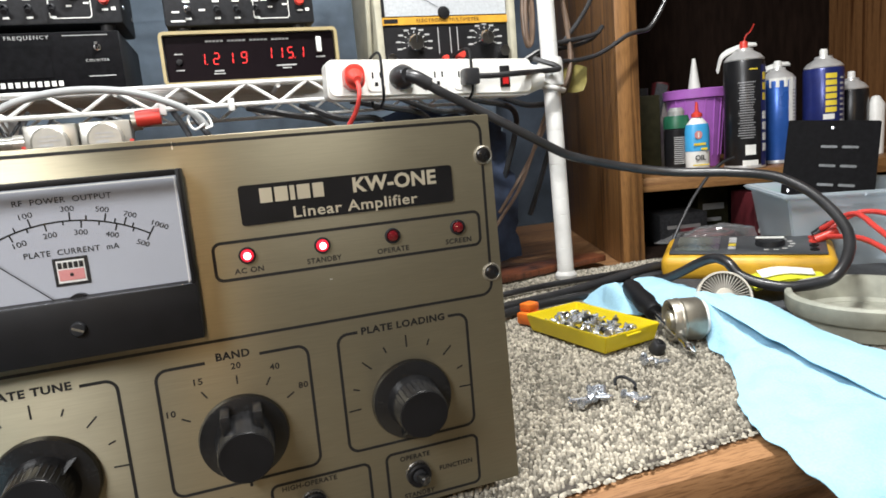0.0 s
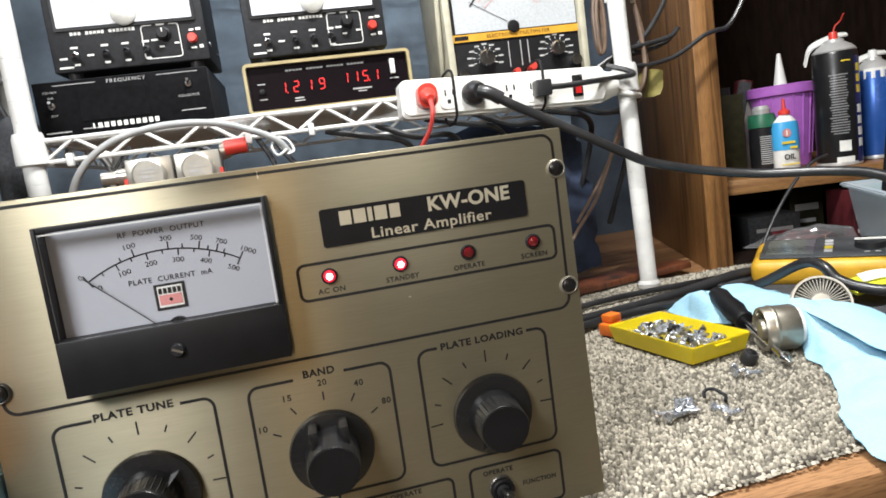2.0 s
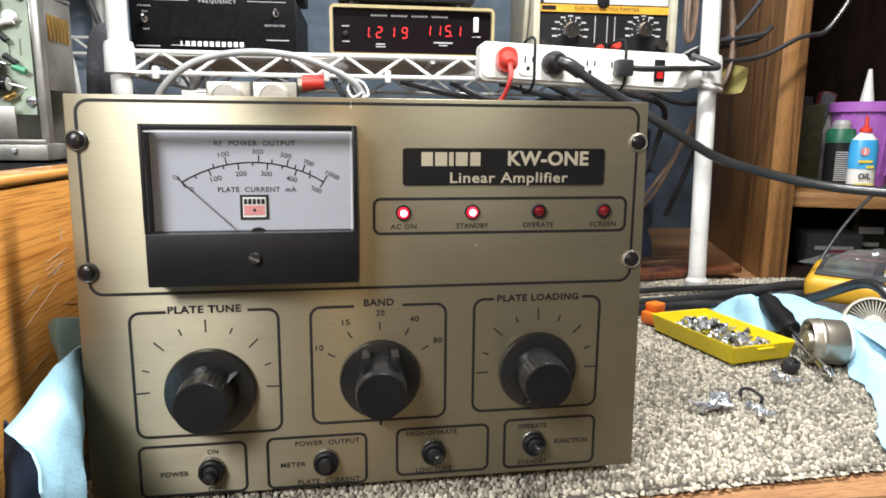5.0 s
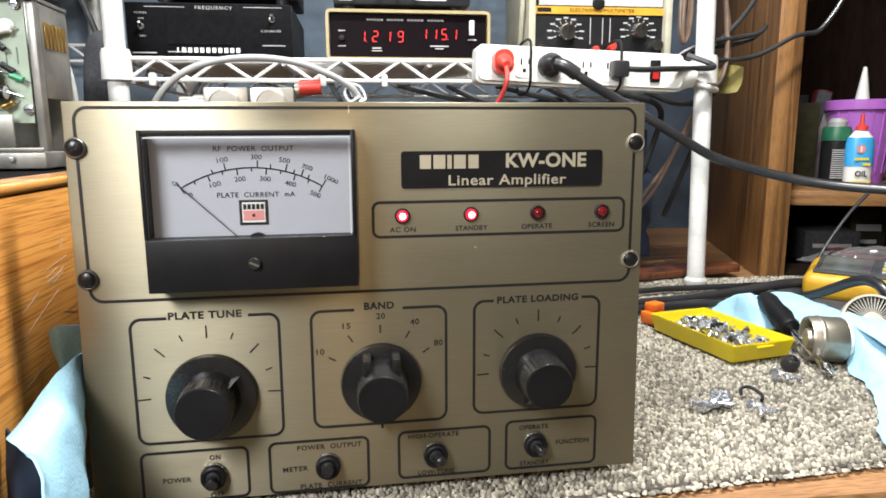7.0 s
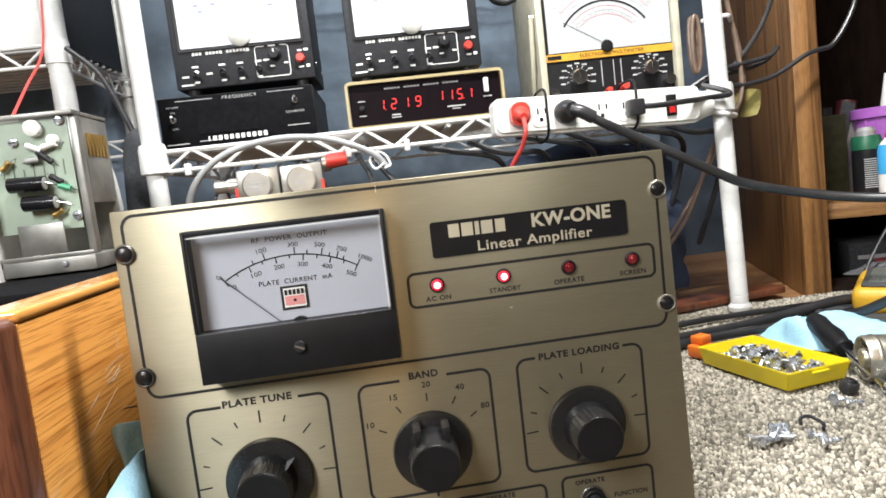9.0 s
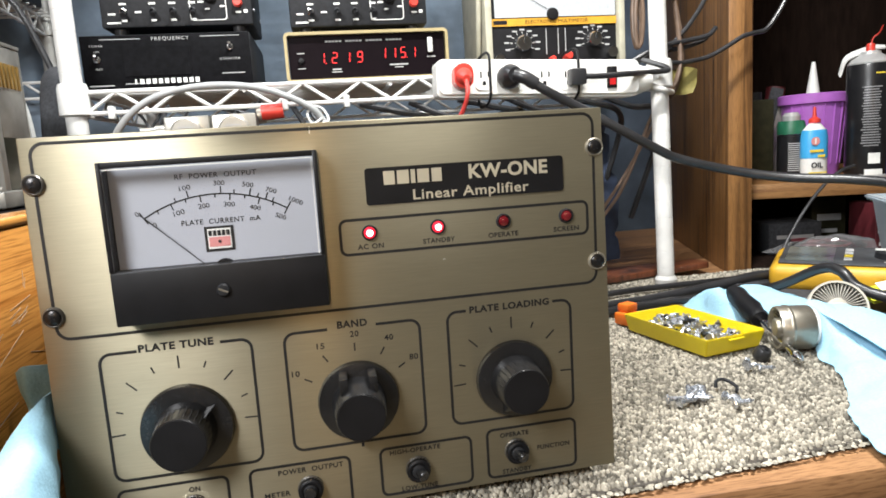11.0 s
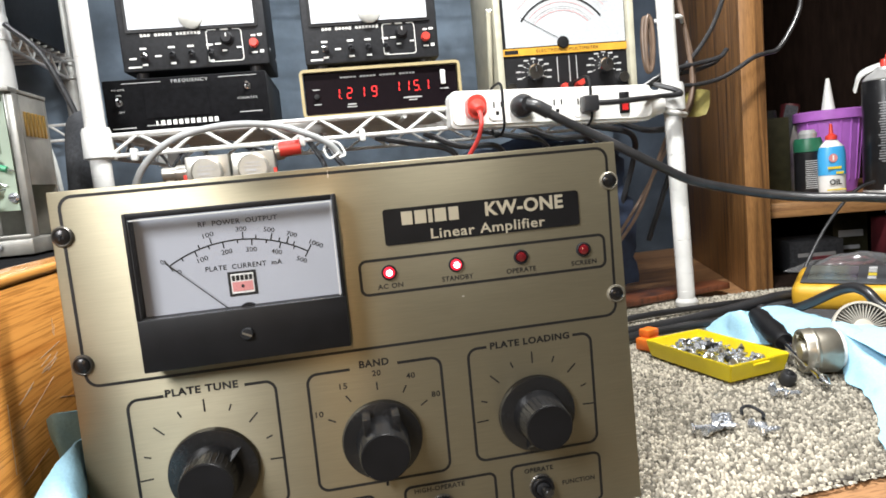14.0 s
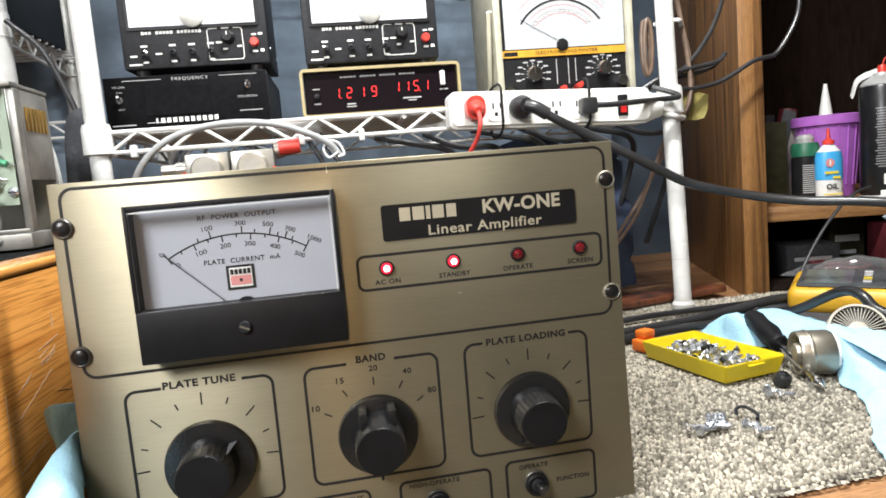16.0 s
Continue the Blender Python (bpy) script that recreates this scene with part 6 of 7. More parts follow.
def lower_shelf_goods():
    for a, b, w, h, m, lab in ((0.236, 0.045, 0.05, 0.095, GREENP, "green printed carton under the shelf"), (0.196, 0.045, 0.022, 0.092, DARKRED, "narrow dark red carton under the shelf"),
                               (0.10, 0.14, 0.09, 0.055, DARKPAD, "dark soft pouch under the shelf"), (0.18, 0.20, 0.06, 0.10, OLIVE, "olive carton at the back under the shelf"), (0.36, 0.2, 0.08, 0.07, CANMID, "blue carton under the shelf")):
        t = thing("carton", lab, "carton", "cartons under the shelf")
        t.matrix_world = CAB @ pose(a, b, FLOORZ, 0, 0, 4)
        part("box", box(-w / 2, w / 2, -0.03, 0.05, 0, h, 0.0015), m, t)
        part("label_panel", bars([(0, h * 0.55, w * 0.7, h * 0.12), (0, h * 0.3, w * 0.5, h * 0.07)], -0.0306), WHITEINK if m in (GREENP, DARKRED) else GREYBAR, t, smooth=False)
    t = thing("coiled_lead", "dark red lead coiled on the cabinet floor", "lead")
    t.matrix_world = CAB @ pose(0.12, 0.05, FLOORZ)
    part("coil", tube([(0.05 * math.cos(k * 0.7) * (1 - k * 0.006), 0.03 * math.sin(k * 0.7), 0.005 + 0.0012 * k) for k in range(26)], 0.003, 8, 4), DARKRED, t)
    t = thing("plastic_bag", "crumpled clear plastic bag by the cabinet", "bag")
    rows = [[(0.68, 0.50, 0.042), (0.72, 0.49, 0.055), (0.76, 0.47, 0.050), (0.80, 0.45, 0.045)],
            [(0.68, 0.52, 0.060), (0.72, 0.51, 0.080), (0.76, 0.49, 0.088), (0.80, 0.47, 0.080)],
            [(0.68, 0.56, 0.060), (0.72, 0.54, 0.075), (0.77, 0.52, 0.080), (0.81, 0.50, 0.060)]]
    part("film", sheet(rows, 8, 8, 0.005, 0.0004, 2), BAGP, t)


SLOTGREY = mat("dim_slot", (0.13, 0.14, 0.15), 0.6, var=0.3)


def bin_and_plate():
    t = thing("plastic_bin", "translucent frosted plastic storage bin", "bin")
    t.matrix_world = pose(0.885, 0.36, BENCH + 0.001, 0, 0, -28)
    bm = bmesh.new()
    def loop(w, d, z):
        return [bm.verts.new((x * w, y * d, z)) for x, y in ((-1, -1), (1, -1), (1, 1), (-1, 1))]
    L = [loop(0.105, 0.075, 0.0), loop(0.122, 0.09, 0.112), loop(0.130, 0.098, 0.113), loop(0.131, 0.099, 0.119), loop(0.120, 0.088, 0.119), loop(0.103, 0.073, 0.003)]
    bm.faces.new(L[0][::-1])
    for p, q in zip(L, L[1:]):
        for k in range(4):
            bm.faces.new((p[k], p[(k + 1) % 4], q[(k + 1) % 4], q[k]))
    bm.faces.new(L[-1])
    bmesh.ops.bevel(bm, geom=[e for e in bm.edges], offset=0.002, segments=2, affect="EDGES")
    bmesh.ops.recalc_face_normals(bm, faces=bm.faces[:])
    part("tub", bm, BIN, t)
    t = thing("vented_plate", "black steel cover plate with slots, leaning in the bin", "plate")
    t.matrix_world = pose(0.880, 0.405, 0.150, -20, 5, -48)
    bm = plate(-0.062, 0.062, -0.10, 0.094, 0.003, -0.001, 0.001)
    p = part("sheet", bm, BLACKPLATE, t, "black painted steel sheet")
    part("folded_edge", box(-0.062, 0.062, 0.0012, 0.012, 0.0915, 0.0938, 0.0005), SATIN, t)
    for k in range(4):
        for q in (-1, 1):
            part("slot", plate(0.012 + q * 0.014 - 0.012, 0.012 + q * 0.014 + 0.010, 0.050 - 0.030 * k, 0.054 - 0.030 * k, 0.0018, -0.0016, -0.0011), SLOTGREY, p, "slot showing grey from behind", False)
    for x, z in ((-0.052, -0.02), (0.052, -0.02), (0.0, 0.082)):
        part("rivet", lathe([(0.0024, 0), (0.002, 0.001), (0, 0.0013)], (x, -0.0011, z), (0, -1, 0), 10), STEEL, t)


cabinet()
shelf_goods()
lower_shelf_goods()
bin_and_plate()


def hanging_cords():
    t = thing("lamp_flex", "brown twin cord looped beside the white post", "cord")
    part("cord", tube([(0.500, 0.53, 0.500), (0.508, 0.53, 0.464), (0.516, 0.53, 0.415), (0.520, 0.53, 0.366), (0.513, 0.53, 0.333), (0.503, 0.540, 0.318), (0.502, 0.58, 0.29), (0.46, 0.60, 0.18), (0.40, 0.56, 0.13), (0.36, 0.54, 0.09)], 0.0036, 10, 8, flat=0.7), LAMPCORD, t)
    part("cord", tube([(0.506, 0.535, 0.500), (0.514, 0.536, 0.455), (0.524, 0.536, 0.405), (0.527, 0.538, 0.360), (0.518, 0.54, 0.322), (0.505, 0.55, 0.300), (0.47, 0.61, 0.20), (0.41, 0.58, 0.14)], 0.0030, 8, 8, flat=0.7), LAMPCORD, t)
    t = thing("coiled_flex", "coil of brown cord hanging on the post", "cord")
    part("coil", tube([(0.462 + 0.006 * math.cos(k * 0.9), 0.545 + 0.006 * math.sin(k * 0.5), 0.425 + 0.040 * math.sin(k * 0.9)) for k in range(24)], 0.003, 8, 5), LAMPCORD, t)
    part("tie", tube([(0.470, 0.535, 0.4555), (0.490, 0.505, 0.4540), (0.508, 0.528, 0.4510)], 0.0030, 8), WHITEPOST, t, "white twist tie")
    t = thing("extension_lead", "black cord draped across the cabinet side", "cord")
    part("cord", tube([(0.480, 0.55, 0.352), (0.500, 0.53, 0.359), (0.530, 0.53, 0.360), (0.564, 0.53, 0.366), (0.592, 0.53, 0.378), (0.620, 0.53, 0.393), (0.640, 0.53, 0.398), (0.660, 0.53, 0.403), (0.682, 0.53, 0.430), (0.698, 0.53, 0.462), (0.702, 0.53, 0.500)], 0.0034, 10), RUBBER, t)
    t = thing("extension_lead", "black cord hanging down the cabinet side", "cord")
    part("cord", tube([(0.586, 0.53, 0.530), (0.576, 0.53, 0.485), (0.558, 0.53, 0.445), (0.538, 0.53, 0.417), (0.522, 0.53, 0.400), (0.510, 0.54, 0.385), (0.49, 0.56, 0.37)], 0.0034, 10), RUBBER, t)
    t = thing("extension_lead", "doubled black cord tied behind the post", "cord")
    part("cord", tube([(0.438, 0.54, 0.358), (0.470, 0.535, 0.376), (0.501, 0.53, 0.386), (0.535, 0.53, 0.391), (0.565, 0.53, 0.397), (0.580, 0.535, 0.408)], 0.0036, 10), RUBBER, t)
    part("cord", tube([(0.438, 0.55, 0.352), (0.470, 0.545, 0.369), (0.501, 0.54, 0.378), (0.535, 0.54, 0.383), (0.562, 0.54, 0.391), (0.574, 0.54, 0.400)], 0.0034, 10), RUBBER, t)
    t = thing("yellow_tag", "worn yellow tag hanging behind the post", "tag")
    part("card", sheet([[(0.520, 0.552, 0.352), (0.536, 0.546, 0.354), (0.553, 0.540, 0.350)], [(0.518, 0.554, 0.330), (0.536, 0.548, 0.330), (0.552, 0.542, 0.328)], [(0.522, 0.556, 0.316), (0.536, 0.550, 0.314), (0.548, 0.544, 0.316)]], 5, 5, 0.002, 0.0008), TAGY, t)
    t = thing("charger_lead", "thin black cord hanging from the cabinet shelf", "cord")
    part("cord", tube([(0.790, 0.50, 0.192), (0.765, 0.50, 0.185), (0.742, 0.505, 0.165), (0.715, 0.51, 0.13), (0.690, 0.515, 0.085), (0.675, 0.515, 0.052), (0.67, 0.50, 0.042)], 0.0026, 8), RUBBER, t)
    t = thing("shelf_hose", "black hose hanging from the upper shelf", "hose")
    part("hose", tube([(0.195, 0.66, 0.735), (0.195, 0.66, 0.68), (0.19, 0.665, 0.60), (0.195, 0.67, 0.555), (0.215, 0.66, 0.54), (0.245, 0.65, 0.55)], 0.006, 12), RUBBER, t)


TAGY = mat("worn_yellow_card", (0.26, 0.22, 0.06), 0.6, var=0.2, scale=60)
hanging_cords()


def upper_clutter():
    t = thing("blue_light_bar", "pale blue light bar along the upper shelf's front", "light bar")
    part("housing", box(-0.30, 0.05, 0.488, 0.506, 0.742, 0.770, 0.004), SKYP, t)
    t = thing("blue_drape", "pale blue cloth hung behind the shelving", "cloth")
    rows = [[(-1.05, 1.04, z), (-0.75, 1.07, z), (-0.5, 1.04 + d, z), (-0.1, 1.06 - d, z), (0.15, 1.03 + d, z), (0.3, 1.06, z), (0.62, 1.04, z)] for z, d in ((1.1, 0.0), (0.80, 0.01), (0.60, 0.025), (0.42, 0.01), (0.20, 0.03), (0.06, 0.0))]
    part("fabric", sheet(rows, 8, 8, 0.014, 0.003), BLUECLOTH, t)


BLUECLOTH = mat("pale_blue_cloth", (0.16, 0.21, 0.27), 0.9, var=0.3, scale=14, bump=0.2)
upper_clutter()


# ---- on the carpet mat ----
TOP = MAT + 0.0016


def parts_tray():
    t = thing("parts_tray", "bright yellow plastic tray full of loose screws", "tray")
    A, B, C = Vector((0.3470, 0.1800)), Vector((0.4210, 0.1950)), Vector((0.3195, 0.3060))
    D = B + C - A
    def lp(bm, inset, z, grow=0.0):
        m = (A + D) / 2
        out = []
        for p in (A, B, D, C):
            d = p - m
            q = m + d * ((d.length - inset) / d.length) * (1 + grow)
            out.append(bm.verts.new((q.x, q.y, z)))
        return out
    bm = bmesh.new()
    z = TOP
    L = [lp(bm, 0.006, z), lp(bm, 0.0, z + 0.019), lp(bm, 0.0026, z + 0.019), lp(bm, 0.008, z + 0.002)]
    bm.faces.new(L[0][::-1])
    for p, q in zip(L, L[1:]):
        for k in range(4):
            bm.faces.new((p[k], p[(k + 1) % 4], q[(k + 1) % 4], q[k]))
    bm.faces.new(L[-1])
    bmesh.ops.bevel(bm, geom=bm.edges[:], offset=0.0009, segments=2, affect="EDGES")
    bmesh.ops.recalc_face_normals(bm, faces=bm.faces[:])
    part("tub", bm, YELLOW, t)
    f = A.lerp(B, 0.5)
    n = Vector((B.y - A.y, A.x - B.x)).normalized()
    ang = math.degrees(math.atan2(B.y - A.y, B.x - A.x))
    part("finger_tab", moved(box(-0.010, 0.010, -0.0008, 0.0015, -0.0012, 0.0012, 0.0006), pose(f.x + n.x * 0.0004, f.y + n.y * 0.0004, z + 0.0145, 0, 0, ang)), YELLOW, t)
    return A, B, C, D, z


def screw_mesh(l, r, head, bm=None, m=None):
    own = lathe([(0, 0), (head, 0), (head, 0.0016), (r * 1.1, 0.0028), (r, 0.003)] + [(r * (1.0 if k % 2 else 0.78), 0.003 + (l - 0.006) * k / 8) for k in range(1, 9)] + [(0, l)], seg=8)
    if m is not None:
        moved(own, m)
    return join(bm, own)


def tray_screws(A, B, C, D, z):
    t = thing("loose_screws", "heap of mixed loose screws filling the yellow tray", "screws", kind="stuff")
    rng = random.Random(11)
    for name, mm, count in (("bright_screws", STEEL, 170), ("dark_screws", BRASSD, 46), ("black_screws", SATIN, 26)):
        bm = None
        for _ in range(count):
            u, v = rng.uniform(0.13, 0.87), rng.uniform(0.09, 0.91)
            p = A + (B - A) * u + (C - A) * v
            h = z + 0.006 + rng.uniform(0, 0.014) * (1 - abs(u - 0.5)) * (1 - abs(v - 0.5))
            l = rng.uniform(0.007, 0.0115)
            bm = screw_mesh(l, rng.uniform(0.0012, 0.0018), rng.uniform(0.0024, 0.0036), bm, pose(p.x, p.y, h, rng.uniform(60, 130), rng.uniform(-30, 30), rng.uniform(0, 360)))
        tagged(part(name, bm, mm, t), kind="stuff")


def loose_hardware():
    for x, y, rx, rz, l in ((0.275, 0.092, 84, 50, 0.021), (0.262, 0.083, 92, 100, 0.020), (0.286, 0.086, 80, 150, 0.021), (0.281, 0.100, 86, 20, 0.015), (0.256, 0.092, 88, 75, 0.019), (0.290, 0.098, 75, -60, 0.018), (0.273, 0.0865, 55, 110, 0.015), (0.284, 0.106, 62, 30, 0.014),
                            (0.303, 0.084, 86, 25, 0.015), (0.3015, 0.068, 80, 70, 0.016), (0.308, 0.076, 84, -20, 0.013), (0.362, 0.140, 88, 95, 0.014), (0.370, 0.134, 86, 60, 0.015), (0.366, 0.146, 78, 140, 0.012)):
        t = thing("machine_screw", "bright zinc-plated screw on the carpet", "screw", "loose screws on the carpet")
        t.matrix_world = pose(x, y, TOP + 0.004, rx, 0, rz)
        part("shank", screw_mesh(l, 0.0022, 0.0042), STEEL, t)
    t = thing("clip_nut", "dark bent clip on the carpet", "clip")
    part("clip", tube([(0.311, 0.108, TOP + 0.0015), (0.313, 0.111, TOP + 0.006), (0.320, 0.110, TOP + 0.007), (0.326, 0.102, TOP + 0.003), (0.321, 0.094, TOP + 0.0015)], 0.0015, 8), SATIN, t)
    t = thing("rubber_bung", "small black rubber cap on the carpet", "cap")
    part("cap", lathe([(0, 0), (0.0070, 0), (0.0082, 0.003), (0.0078, 0.009), (0.0062, 0.0120), (0, 0.0130)], (0.394, 0.167, TOP), (0.25, -0.5, 1), 22), RUBBER, t)
    part("cap_bore", lathe([(0.004, 0.0), (0.003, 0.0012), (0, 0.0012)], (0.3965, 0.1616, TOP + 0.0112), (0.25, -0.5, 1), 14), BLACK, t)
    t = thing("orange_clip", "small orange plastic clip block behind the tray", "clip")
    t.matrix_world = pose(0.3350, 0.330, TOP, 0, 0, 24)
    part("block", box(-0.012, 0.012, -0.010, 0.010, 0, 0.014, 0.0018), ORANGEP, t)
    part("lug", box(-0.006, 0.012, -0.006, 0.010, 0.0143, 0.024, 0.0018), ORANGEP, t)
    part("hole", lathe([(0.0028, 0), (0.0028, 0.0004), (0, 0.0004)], (-0.003, -0.0102, 0.007), (0, -1, 0), 12), BLACK, t)
    t = thing("screwdriver", "screwdriver with a black handle lying by the tray", "screwdriver")
    p, q = Vector((0.4560, 0.303, TOP + 0.032)), Vector((0.4150, 0.133, TOP + 0.004))
    d = (q - p).normalized()
    part("handle", lathe([(0, 0), (0.009, 0.001), (0.0118, 0.012), (0.0108, 0.030), (0.0124, 0.055), (0.0092, 0.070), (0.0106, 0.076), (0.0090, 0.080), (0, 0.080)], p, d, 12), BLACK, t)
    part("shaft", lathe([(0, 0.078), (0.0036, 0.078), (0.0036, 0.158), (0.0048, 0.161), (0.0048, 0.166), (0.0014, 0.1755), (0, 0.176)], p, d, 14), CHROME, t, "bright steel shaft with a cross tip")


def tube_and_ring():
    t = thing("metal_tube_base", "dull nickel power-tube base lying on its side", "electron tube")
    c, ax = Vector((0.4230, 0.1830, TOP + 0.0232)), Vector((0.955, -0.29, 0.0)).normalized()
    part("shell", lathe([(0.0, 0.0075), (0.0130, 0.0075), (0.0178, 0.0040), (0.0187, 0.0005), (0.0208, 0.0), (0.0218, 0.002), (0.0218, 0.030), (0.0208, 0.032), (0, 0.032)], c, ax, 40), BRASSD, t)
    part("knurled_ring", lathe([(0.0220, 0.008), (0.0226, 0.009), (0.0226, 0.011), (0.0220, 0.012)], c, ax, 40), BRASSD, t)
    part("centre_pin", lathe([(0, -0.001), (0.0085, -0.001), (0.0098, 0.001), (0.0100, 0.0075)], c, ax, 24), BRASSD, t, "dull metal centre boss")
    for k in range(22):
        a = 2 * math.pi * k / 22
        q = Vector((0, 0, 1)).rotation_difference(ax)
        o = q @ Vector((0.0150 * math.cos(a), 0.0150 * math.sin(a), 0))
        part("face_rib", rod(c + o * 0.80 + ax * 0.0072, c + o * 1.14 + ax * 0.0050, 0.0009, 6), SATIN, t)
    part("ceramic_ring", lathe([(0, 0.0322), (0.018, 0.0322), (0.018, 0.036), (0, 0.036)], c, ax, 32), CERAMIC, t, "white ceramic ring")
    t = thing("finned_cooler", "round finned anode cooler with white fins", "cooler")
    c = Vector((0.5130, 0.2060, TOP + 0.0290))
    ax = Vector((-0.42, -0.80, 0.42)).normalized()
    q = Vector((0, 0, 1)).rotation_difference(ax)
    part("rim", lathe([(0.0270, -0.012), (0.0288, -0.012), (0.0292, 0.0), (0.0288, 0.003), (0.0266, 0.003), (0.0270, -0.012)], c, ax, 44), BEIGEGREY, t)
    part("hub", lathe([(0, -0.012), (0.0095, -0.012), (0.0100, 0.002), (0.0085, 0.0040), (0, 0.0045)], c, ax, 28), BEIGEGREY, t)
    part("back_disc", lathe([(0, -0.0118), (0.028, -0.0118), (0.028, -0.0105), (0, -0.0105)], c, ax, 36), SATIN, t)
    for k in range(44):
        a = 2 * math.pi * k / 44
        bm = box(0.0101, 0.0267, -0.0004, 0.0004, -0.0104, 0.0015)
        part("fin", moved(bm, Matrix.Translation(c) @ q.to_matrix().to_4x4() @ pose(0, 0, 0, 0, 0, math.degrees(a))), FIN, t, smooth=False)
    t = thing("grey_ring", "grey cast ring tub with a thick rim", "ring")
    t.matrix_world = pose(0.622, 0.122, TOP + 0.0005, 0, 0, 0)
    part("wall", lathe([(0.060, 0), (0.069, 0), (0.0705, 0.016), (0.0765, 0.0165), (0.078, 0.019), (0.078, 0.033), (0.0755, 0.0355), (0.0715, 0.0355), (0.0695, 0.030), (0.066, 0.012), (0.060, 0.0085), (0.060, 0)], seg=56), TUBGREY, t)
    part("web", lathe([(0, 0.002), (0.0598, 0.002), (0.0598, 0.008), (0, 0.008)], seg=48), TUBGREY, t)


TUBGREY = mat("greenish_grey_casting", (0.34, 0.345, 0.285), 0.6, 0.0, 0.22, 40, 0.1)
FIN = mat("dull_cream_fin", (0.42, 0.40, 0.35), 0.6, var=0.15)
BEIGEGREY = mat("beige_grey_enamel", (0.52, 0.49, 0.42), 0.45, var=0.1)


def hand_multimeter():
    t = thing("digital_multimeter", "amber-yellow holstered digital multimeter lying face up", "multimeter")
    t.matrix_world = pose(0.684, 0.360, MAT + 0.010, 0, 0, -44) @ pose(0, 0, 0, 7, 0, 0)
    L, W = 0.108, 0.050
    part("holster", box(-L, L, -W, W, 0, 0.036, 0.012, 4), DMMY, t, "amber-yellow rubber holster")
    f = part("meter_face", box(-L + 0.011, L - 0.011, -W + 0.010, W - 0.010, 0.0362, 0.0392, 0.002), DMMG, t, "grey meter face")
    part("display", box(-L + 0.018, -L + 0.075, -W + 0.018, W - 0.018, 0.0394, 0.0402), LCD, f, "blank grey display", False)
    part("rotary_switch", lathe([(0.019, 0), (0.0175, 0.007), (0, 0.008)], (0.030, 0, 0.0393), seg=24), SATIN, f)
    part("switch_pointer", box(0.012, 0.047, -0.0022, 0.0022, 0.0475, 0.0490), WHITEINK, f, smooth=False)
    for k in range(4):
        part("push_button", box(-0.022 + 0.0, -0.012, -0.026 + 0.014 * k, -0.017 + 0.014 * k, 0.0394, 0.0415, 0.0008), YELLOWINK if k == 1 else GREYBAR, f)
    for k in range(9):
        a = radians(-100 + 25 * k)
        part("range_print", moved(box(-0.003, 0.003, -0.0010, 0.0010, 0.0393, 0.0397), pose(0.030 + 0.027 * math.cos(a), 0.027 * math.sin(a), 0)), WHITEINK, f, smooth=False)
    for k in range(4):
        part("input_jack", lathe([(0.0055, 0), (0.0055, 0.002), (0.003, 0.002), (0.003, 0.0)], (0.082, -0.027 + 0.018 * k, 0.0393), seg=16), REDP if k > 1 else BLACK, f)
    part("jack_plug", rod((0.084, 0.009, 0.0415), (0.110, 0.016, 0.052), 0.006, 14), REDP, t, "red plug")
    part("jack_plug", rod((0.084, 0.027, 0.0415), (0.104, 0.034, 0.056), 0.0065, 14), BLACK, t, "black plug")
    for k, pts in enumerate((((0.758, 0.300, 0.090), (0.742, 0.235, 0.098), (0.700, 0.160, 0.094), (0.650, 0.090, 0.084), (0.62, 0.03, 0.070)), ((0.765, 0.312, 0.092), (0.80, 0.28, 0.12), (0.80, 0.22, 0.115), (0.76, 0.16, 0.10), (0.70, 0.08, 0.084)), ((0.758, 0.305, 0.10), (0.755, 0.255, 0.125), (0.728, 0.200, 0.115), (0.695, 0.14, 0.10), (0.655, 0.07, 0.085)))):
        l = thing("test_lead", "red multimeter test lead", "test lead", "red test leads")
        part("wire", tube(pts, 0.0034, 10), REDCORD, l)
    p = thing("yellow_pouch", "bright yellow and white packet beside the multimeter", "packet")
    part("packet", sheet([[(0.575, 0.225, 0.062), (0.615, 0.215, 0.068), (0.66, 0.20, 0.060)], [(0.58, 0.255, 0.068), (0.62, 0.24, 0.074), (0.67, 0.225, 0.066)], [(0.60, 0.285, 0.056), (0.64, 0.27, 0.062), (0.69, 0.25, 0.056)]], 6, 6, 0.002, 0.004), LIME, p)
    part("label", sheet([[(0.590, 0.232, 0.0705), (0.615, 0.224, 0.0735), (0.65, 0.214, 0.069)], [(0.596, 0.248, 0.0755), (0.62, 0.24, 0.0785), (0.66, 0.228, 0.0725)]], 5, 5, 0, 0.001), WHITEP, p, "white printed label")


LIME = mat("lime_yellow_plastic", (0.70, 0.72, 0.04), 0.4, var=0.08)
LCD = mat("grey_lcd", (0.085, 0.095, 0.085), 0.2, var=0.06)


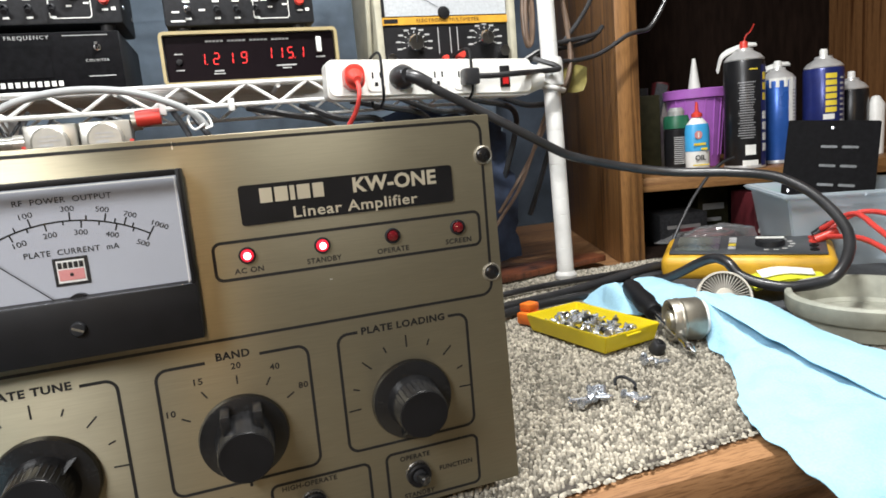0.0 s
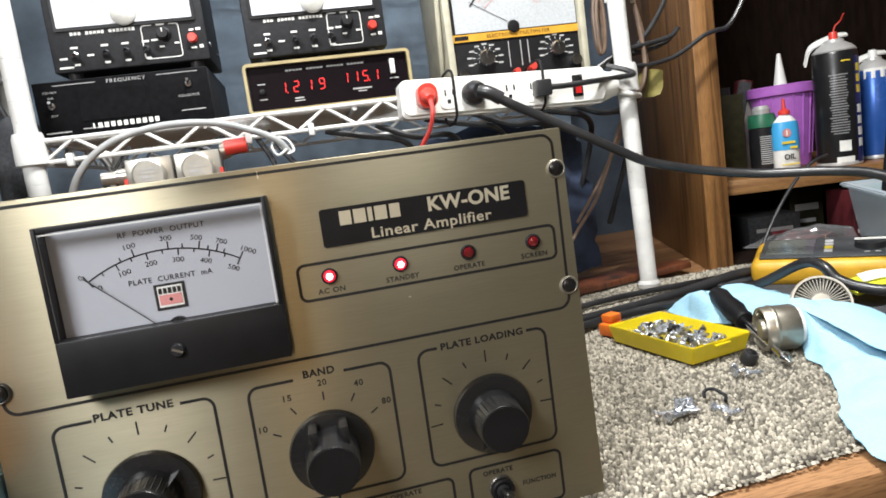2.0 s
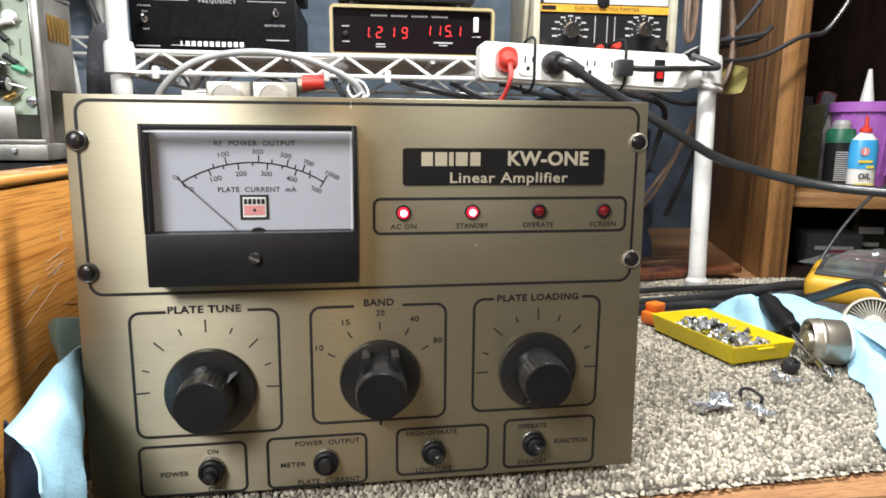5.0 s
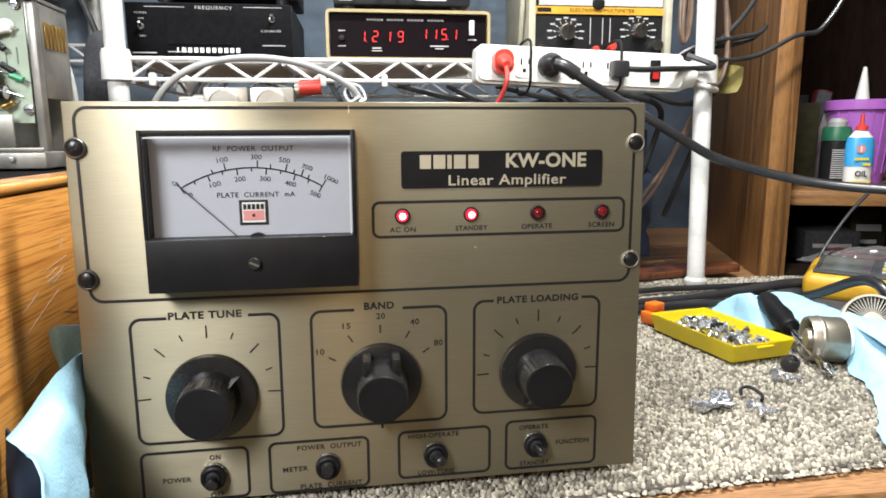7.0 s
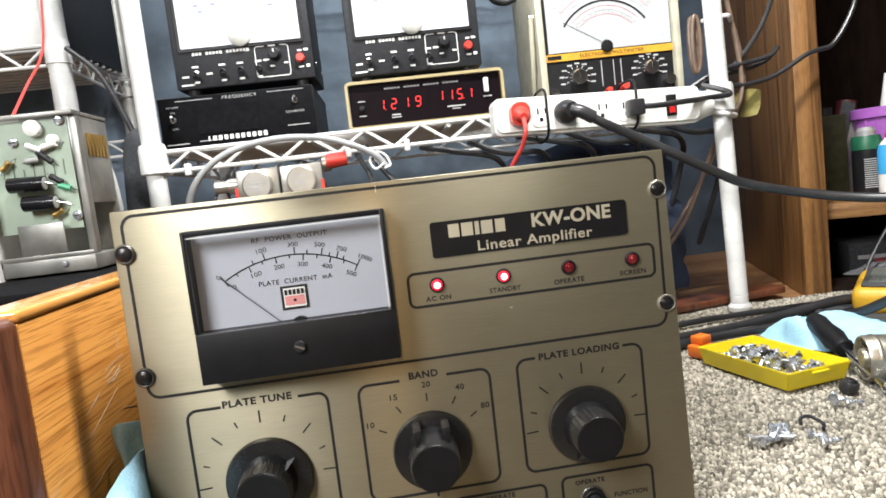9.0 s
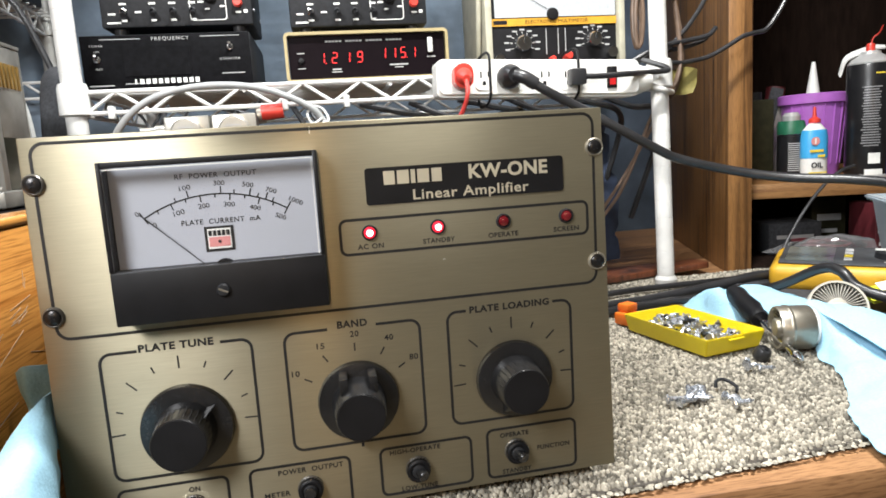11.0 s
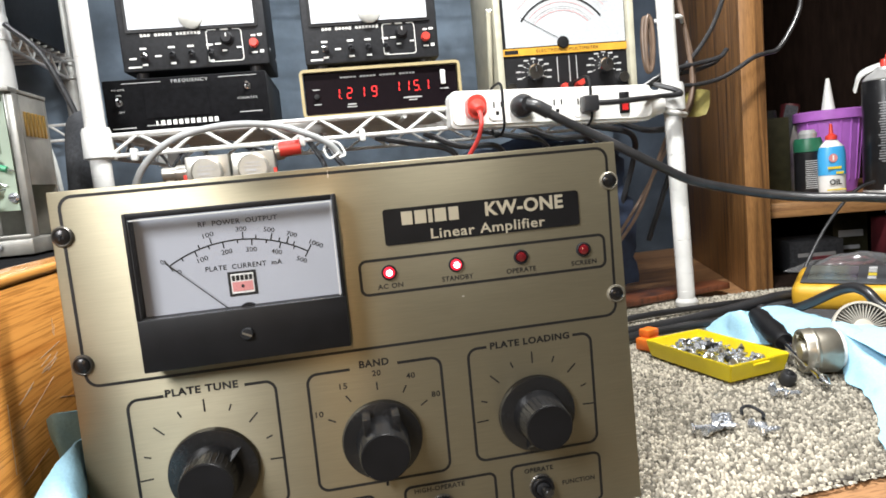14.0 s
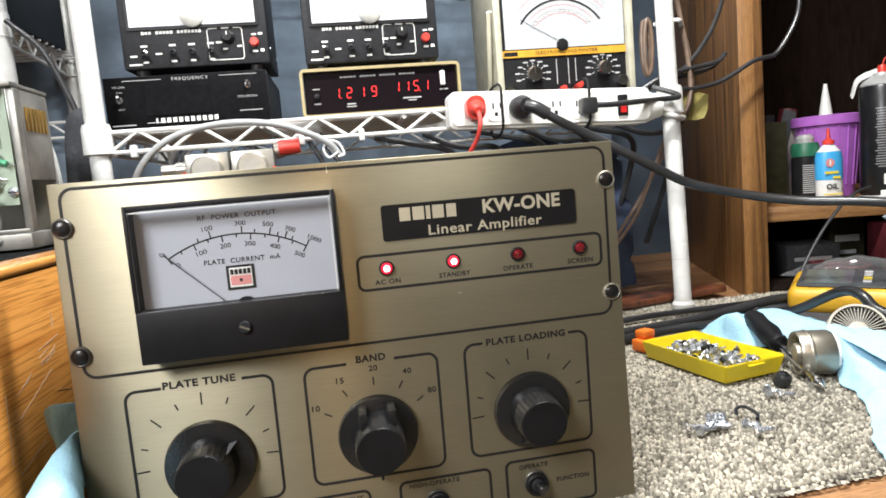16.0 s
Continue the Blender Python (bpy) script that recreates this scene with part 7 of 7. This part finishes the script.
def towels():
    t = thing("shop_towel", "light blue paper shop towel draped over the bench front", "towel")
    rows = [[(0.4600, 0.180, 0.045), (0.4610, 0.186, 0.078), (0.492, 0.182, 0.077), (0.524, 0.176, 0.066)],
            [(0.446, 0.150, 0.039), (0.463, 0.152, 0.064), (0.494, 0.130, 0.066), (0.518, 0.118, 0.056)],
            [(0.425, 0.100, 0.038), (0.446, 0.100, 0.050), (0.476, 0.080, 0.054), (0.510, 0.076, 0.050)],
            [(0.388, 0.048, 0.038), (0.415, 0.045, 0.045), (0.455, 0.032, 0.051), (0.507, 0.040, 0.050)],
            [(0.355, -0.002, 0.038), (0.385, -0.010, 0.043), (0.435, -0.018, 0.046), (0.505, 0.010, 0.052)],
            [(0.345, -0.048, 0.032), (0.376, -0.055, 0.039), (0.430, -0.058, 0.043), (0.515, -0.032, 0.050)],
            [(0.342, -0.092, 0.024), (0.374, -0.100, 0.020), (0.430, -0.108, 0.020), (0.530, -0.090, 0.030)],
            [(0.346, -0.108, -0.03), (0.380, -0.120, -0.05), (0.440, -0.126, -0.05), (0.550, -0.112, -0.04)]]
    flap = [[(0.464, 0.176, 0.074), (0.500, 0.158, 0.077), (0.526, 0.142, 0.064)],
            [(0.454, 0.086, 0.063), (0.482, 0.084, 0.068), (0.514, 0.078, 0.058)],
            [(0.446, 0.020, 0.056), (0.476, 0.024, 0.062), (0.510, 0.034, 0.058)],
            [(0.446, -0.040, 0.050), (0.486, -0.026, 0.058), (0.520, -0.010, 0.058)],
            [(0.452, -0.100, 0.040), (0.500, -0.085, 0.050), (0.545, -0.070, 0.050)]]
    part("folded_flap", sheet(flap, 10, 10, 0.002, 0.0008, 9), TOWEL, t, "loose upper fold of the towel")
    part("paper", sheet(rows, 12, 12, 0.0045, 0.0008, 7), TOWEL, t)
    t = thing("shop_towel", "light blue towel tented behind the parts tray", "towel")
    rows = [[(0.425, 0.300, 0.039), (0.443, 0.270, 0.041), (0.472, 0.262, 0.044), (0.505, 0.245, 0.046), (0.535, 0.238, 0.044)],
            [(0.424, 0.335, 0.041), (0.441, 0.309, 0.071), (0.470, 0.312, 0.051), (0.515, 0.302, 0.058), (0.545, 0.280, 0.052)],
            [(0.430, 0.372, 0.040), (0.450, 0.372, 0.047), (0.485, 0.356, 0.058), (0.527, 0.362, 0.058), (0.560, 0.330, 0.045)]]
    part("paper", sheet(rows, 10, 10, 0.004, 0.0008, 4), TOWEL, t)


def pads_and_cords():
    t = thing("foam_pad", "dark grey foam pad under the tools", "pad")
    part("pad", prism([(0.47, 0.44), (0.56, 0.20), (0.58, 0.06), (0.90, 0.05), (0.86, 0.42), (0.64, 0.50)], TOP + 0.0004, TOP + 0.0065, 0.0015), DARKPAD, t)
    for pts, r, lab in ((((0.19, 0.40, TOP + 0.007), (0.26, 0.385, TOP + 0.007), (0.33, 0.385, TOP + 0.008), (0.42, 0.40, TOP + 0.009), (0.50, 0.405, TOP + 0.016), (0.56, 0.41, TOP + 0.022), (0.62, 0.42, TOP + 0.018)), 0.0066, "thick black cord lying behind the tray"),
                        (((0.19, 0.37, TOP + 0.006), (0.25, 0.355, TOP + 0.006), (0.30, 0.360, TOP + 0.006), (0.36, 0.375, TOP + 0.006), (0.44, 0.37, TOP + 0.010), (0.50, 0.35, TOP + 0.012)), 0.0055, "black cord lying on the carpet"),
                        (((0.22, 0.47, TOP + 0.005), (0.32, 0.455, TOP + 0.005), (0.42, 0.47, TOP + 0.005), (0.53, 0.47, TOP + 0.006), (0.60, 0.46, TOP + 0.009), (0.66, 0.47, TOP + 0.012)), 0.0042, "thin black cord along the back of the mat"),
                        (((0.205, 0.36, 0.10), (0.215, 0.385, 0.085), (0.245, 0.40, 0.06), (0.262, 0.40, 0.048), (0.25, 0.41, 0.040), (0.21, 0.42, 0.040)), 0.0046, "black cord looped behind the amplifier"),
                        (((0.18, 0.37, 0.19), (0.20, 0.40, 0.14), (0.23, 0.45, 0.09), (0.26, 0.50, 0.05), (0.33, 0.54, 0.040)), 0.0035, "black cord dropping from the amplifier's back")):
        c = thing("mains_lead", lab, "cord", "black cords on the bench")
        part("cord", tube(pts, r, 12), RUBBER, c)
    t = thing("cord_knot", "shiny black coupling on the cord behind the amplifier", "coupling")
    part("coupling", lathe([(0, 0), (0.010, 0.002), (0.012, 0.010), (0.010, 0.022), (0.006, 0.026), (0, 0.026)], (0.225, 0.402, TOP + 0.040), (0.7, 0.3, 0.4), 18), BLACK, t)
    part("stand", rod((0.232, 0.406, TOP), (0.232, 0.406, TOP + 0.046), 0.006, 12), BLACK, t)
    t = thing("dark_bag", "dark blue bundle of cloth under the wire shelf", "bundle")
    part("cover", sheet([[(0.20, 0.66, 0.05), (0.32, 0.64, 0.05), (0.46, 0.66, 0.05)], [(0.20, 0.66, 0.18), (0.32, 0.62, 0.20), (0.46, 0.66, 0.18)], [(0.20, 0.70, 0.28), (0.32, 0.68, 0.30), (0.46, 0.70, 0.28)]], 8, 8, 0.012, 0.02), DENIM, t)
    t = thing("wood_strip", "dark wooden strip lying at the foot of the post", "strip")
    part("strip", prism([(0.22, 0.500), (0.60, 0.585), (0.595, 0.62), (0.215, 0.60)], TOP + 0.0003, TOP + 0.011, 0.002), DARKWOOD, t)


tray_screws(*parts_tray())
loose_hardware()
tube_and_ring()
hand_multimeter()
towels()
pads_and_cords()
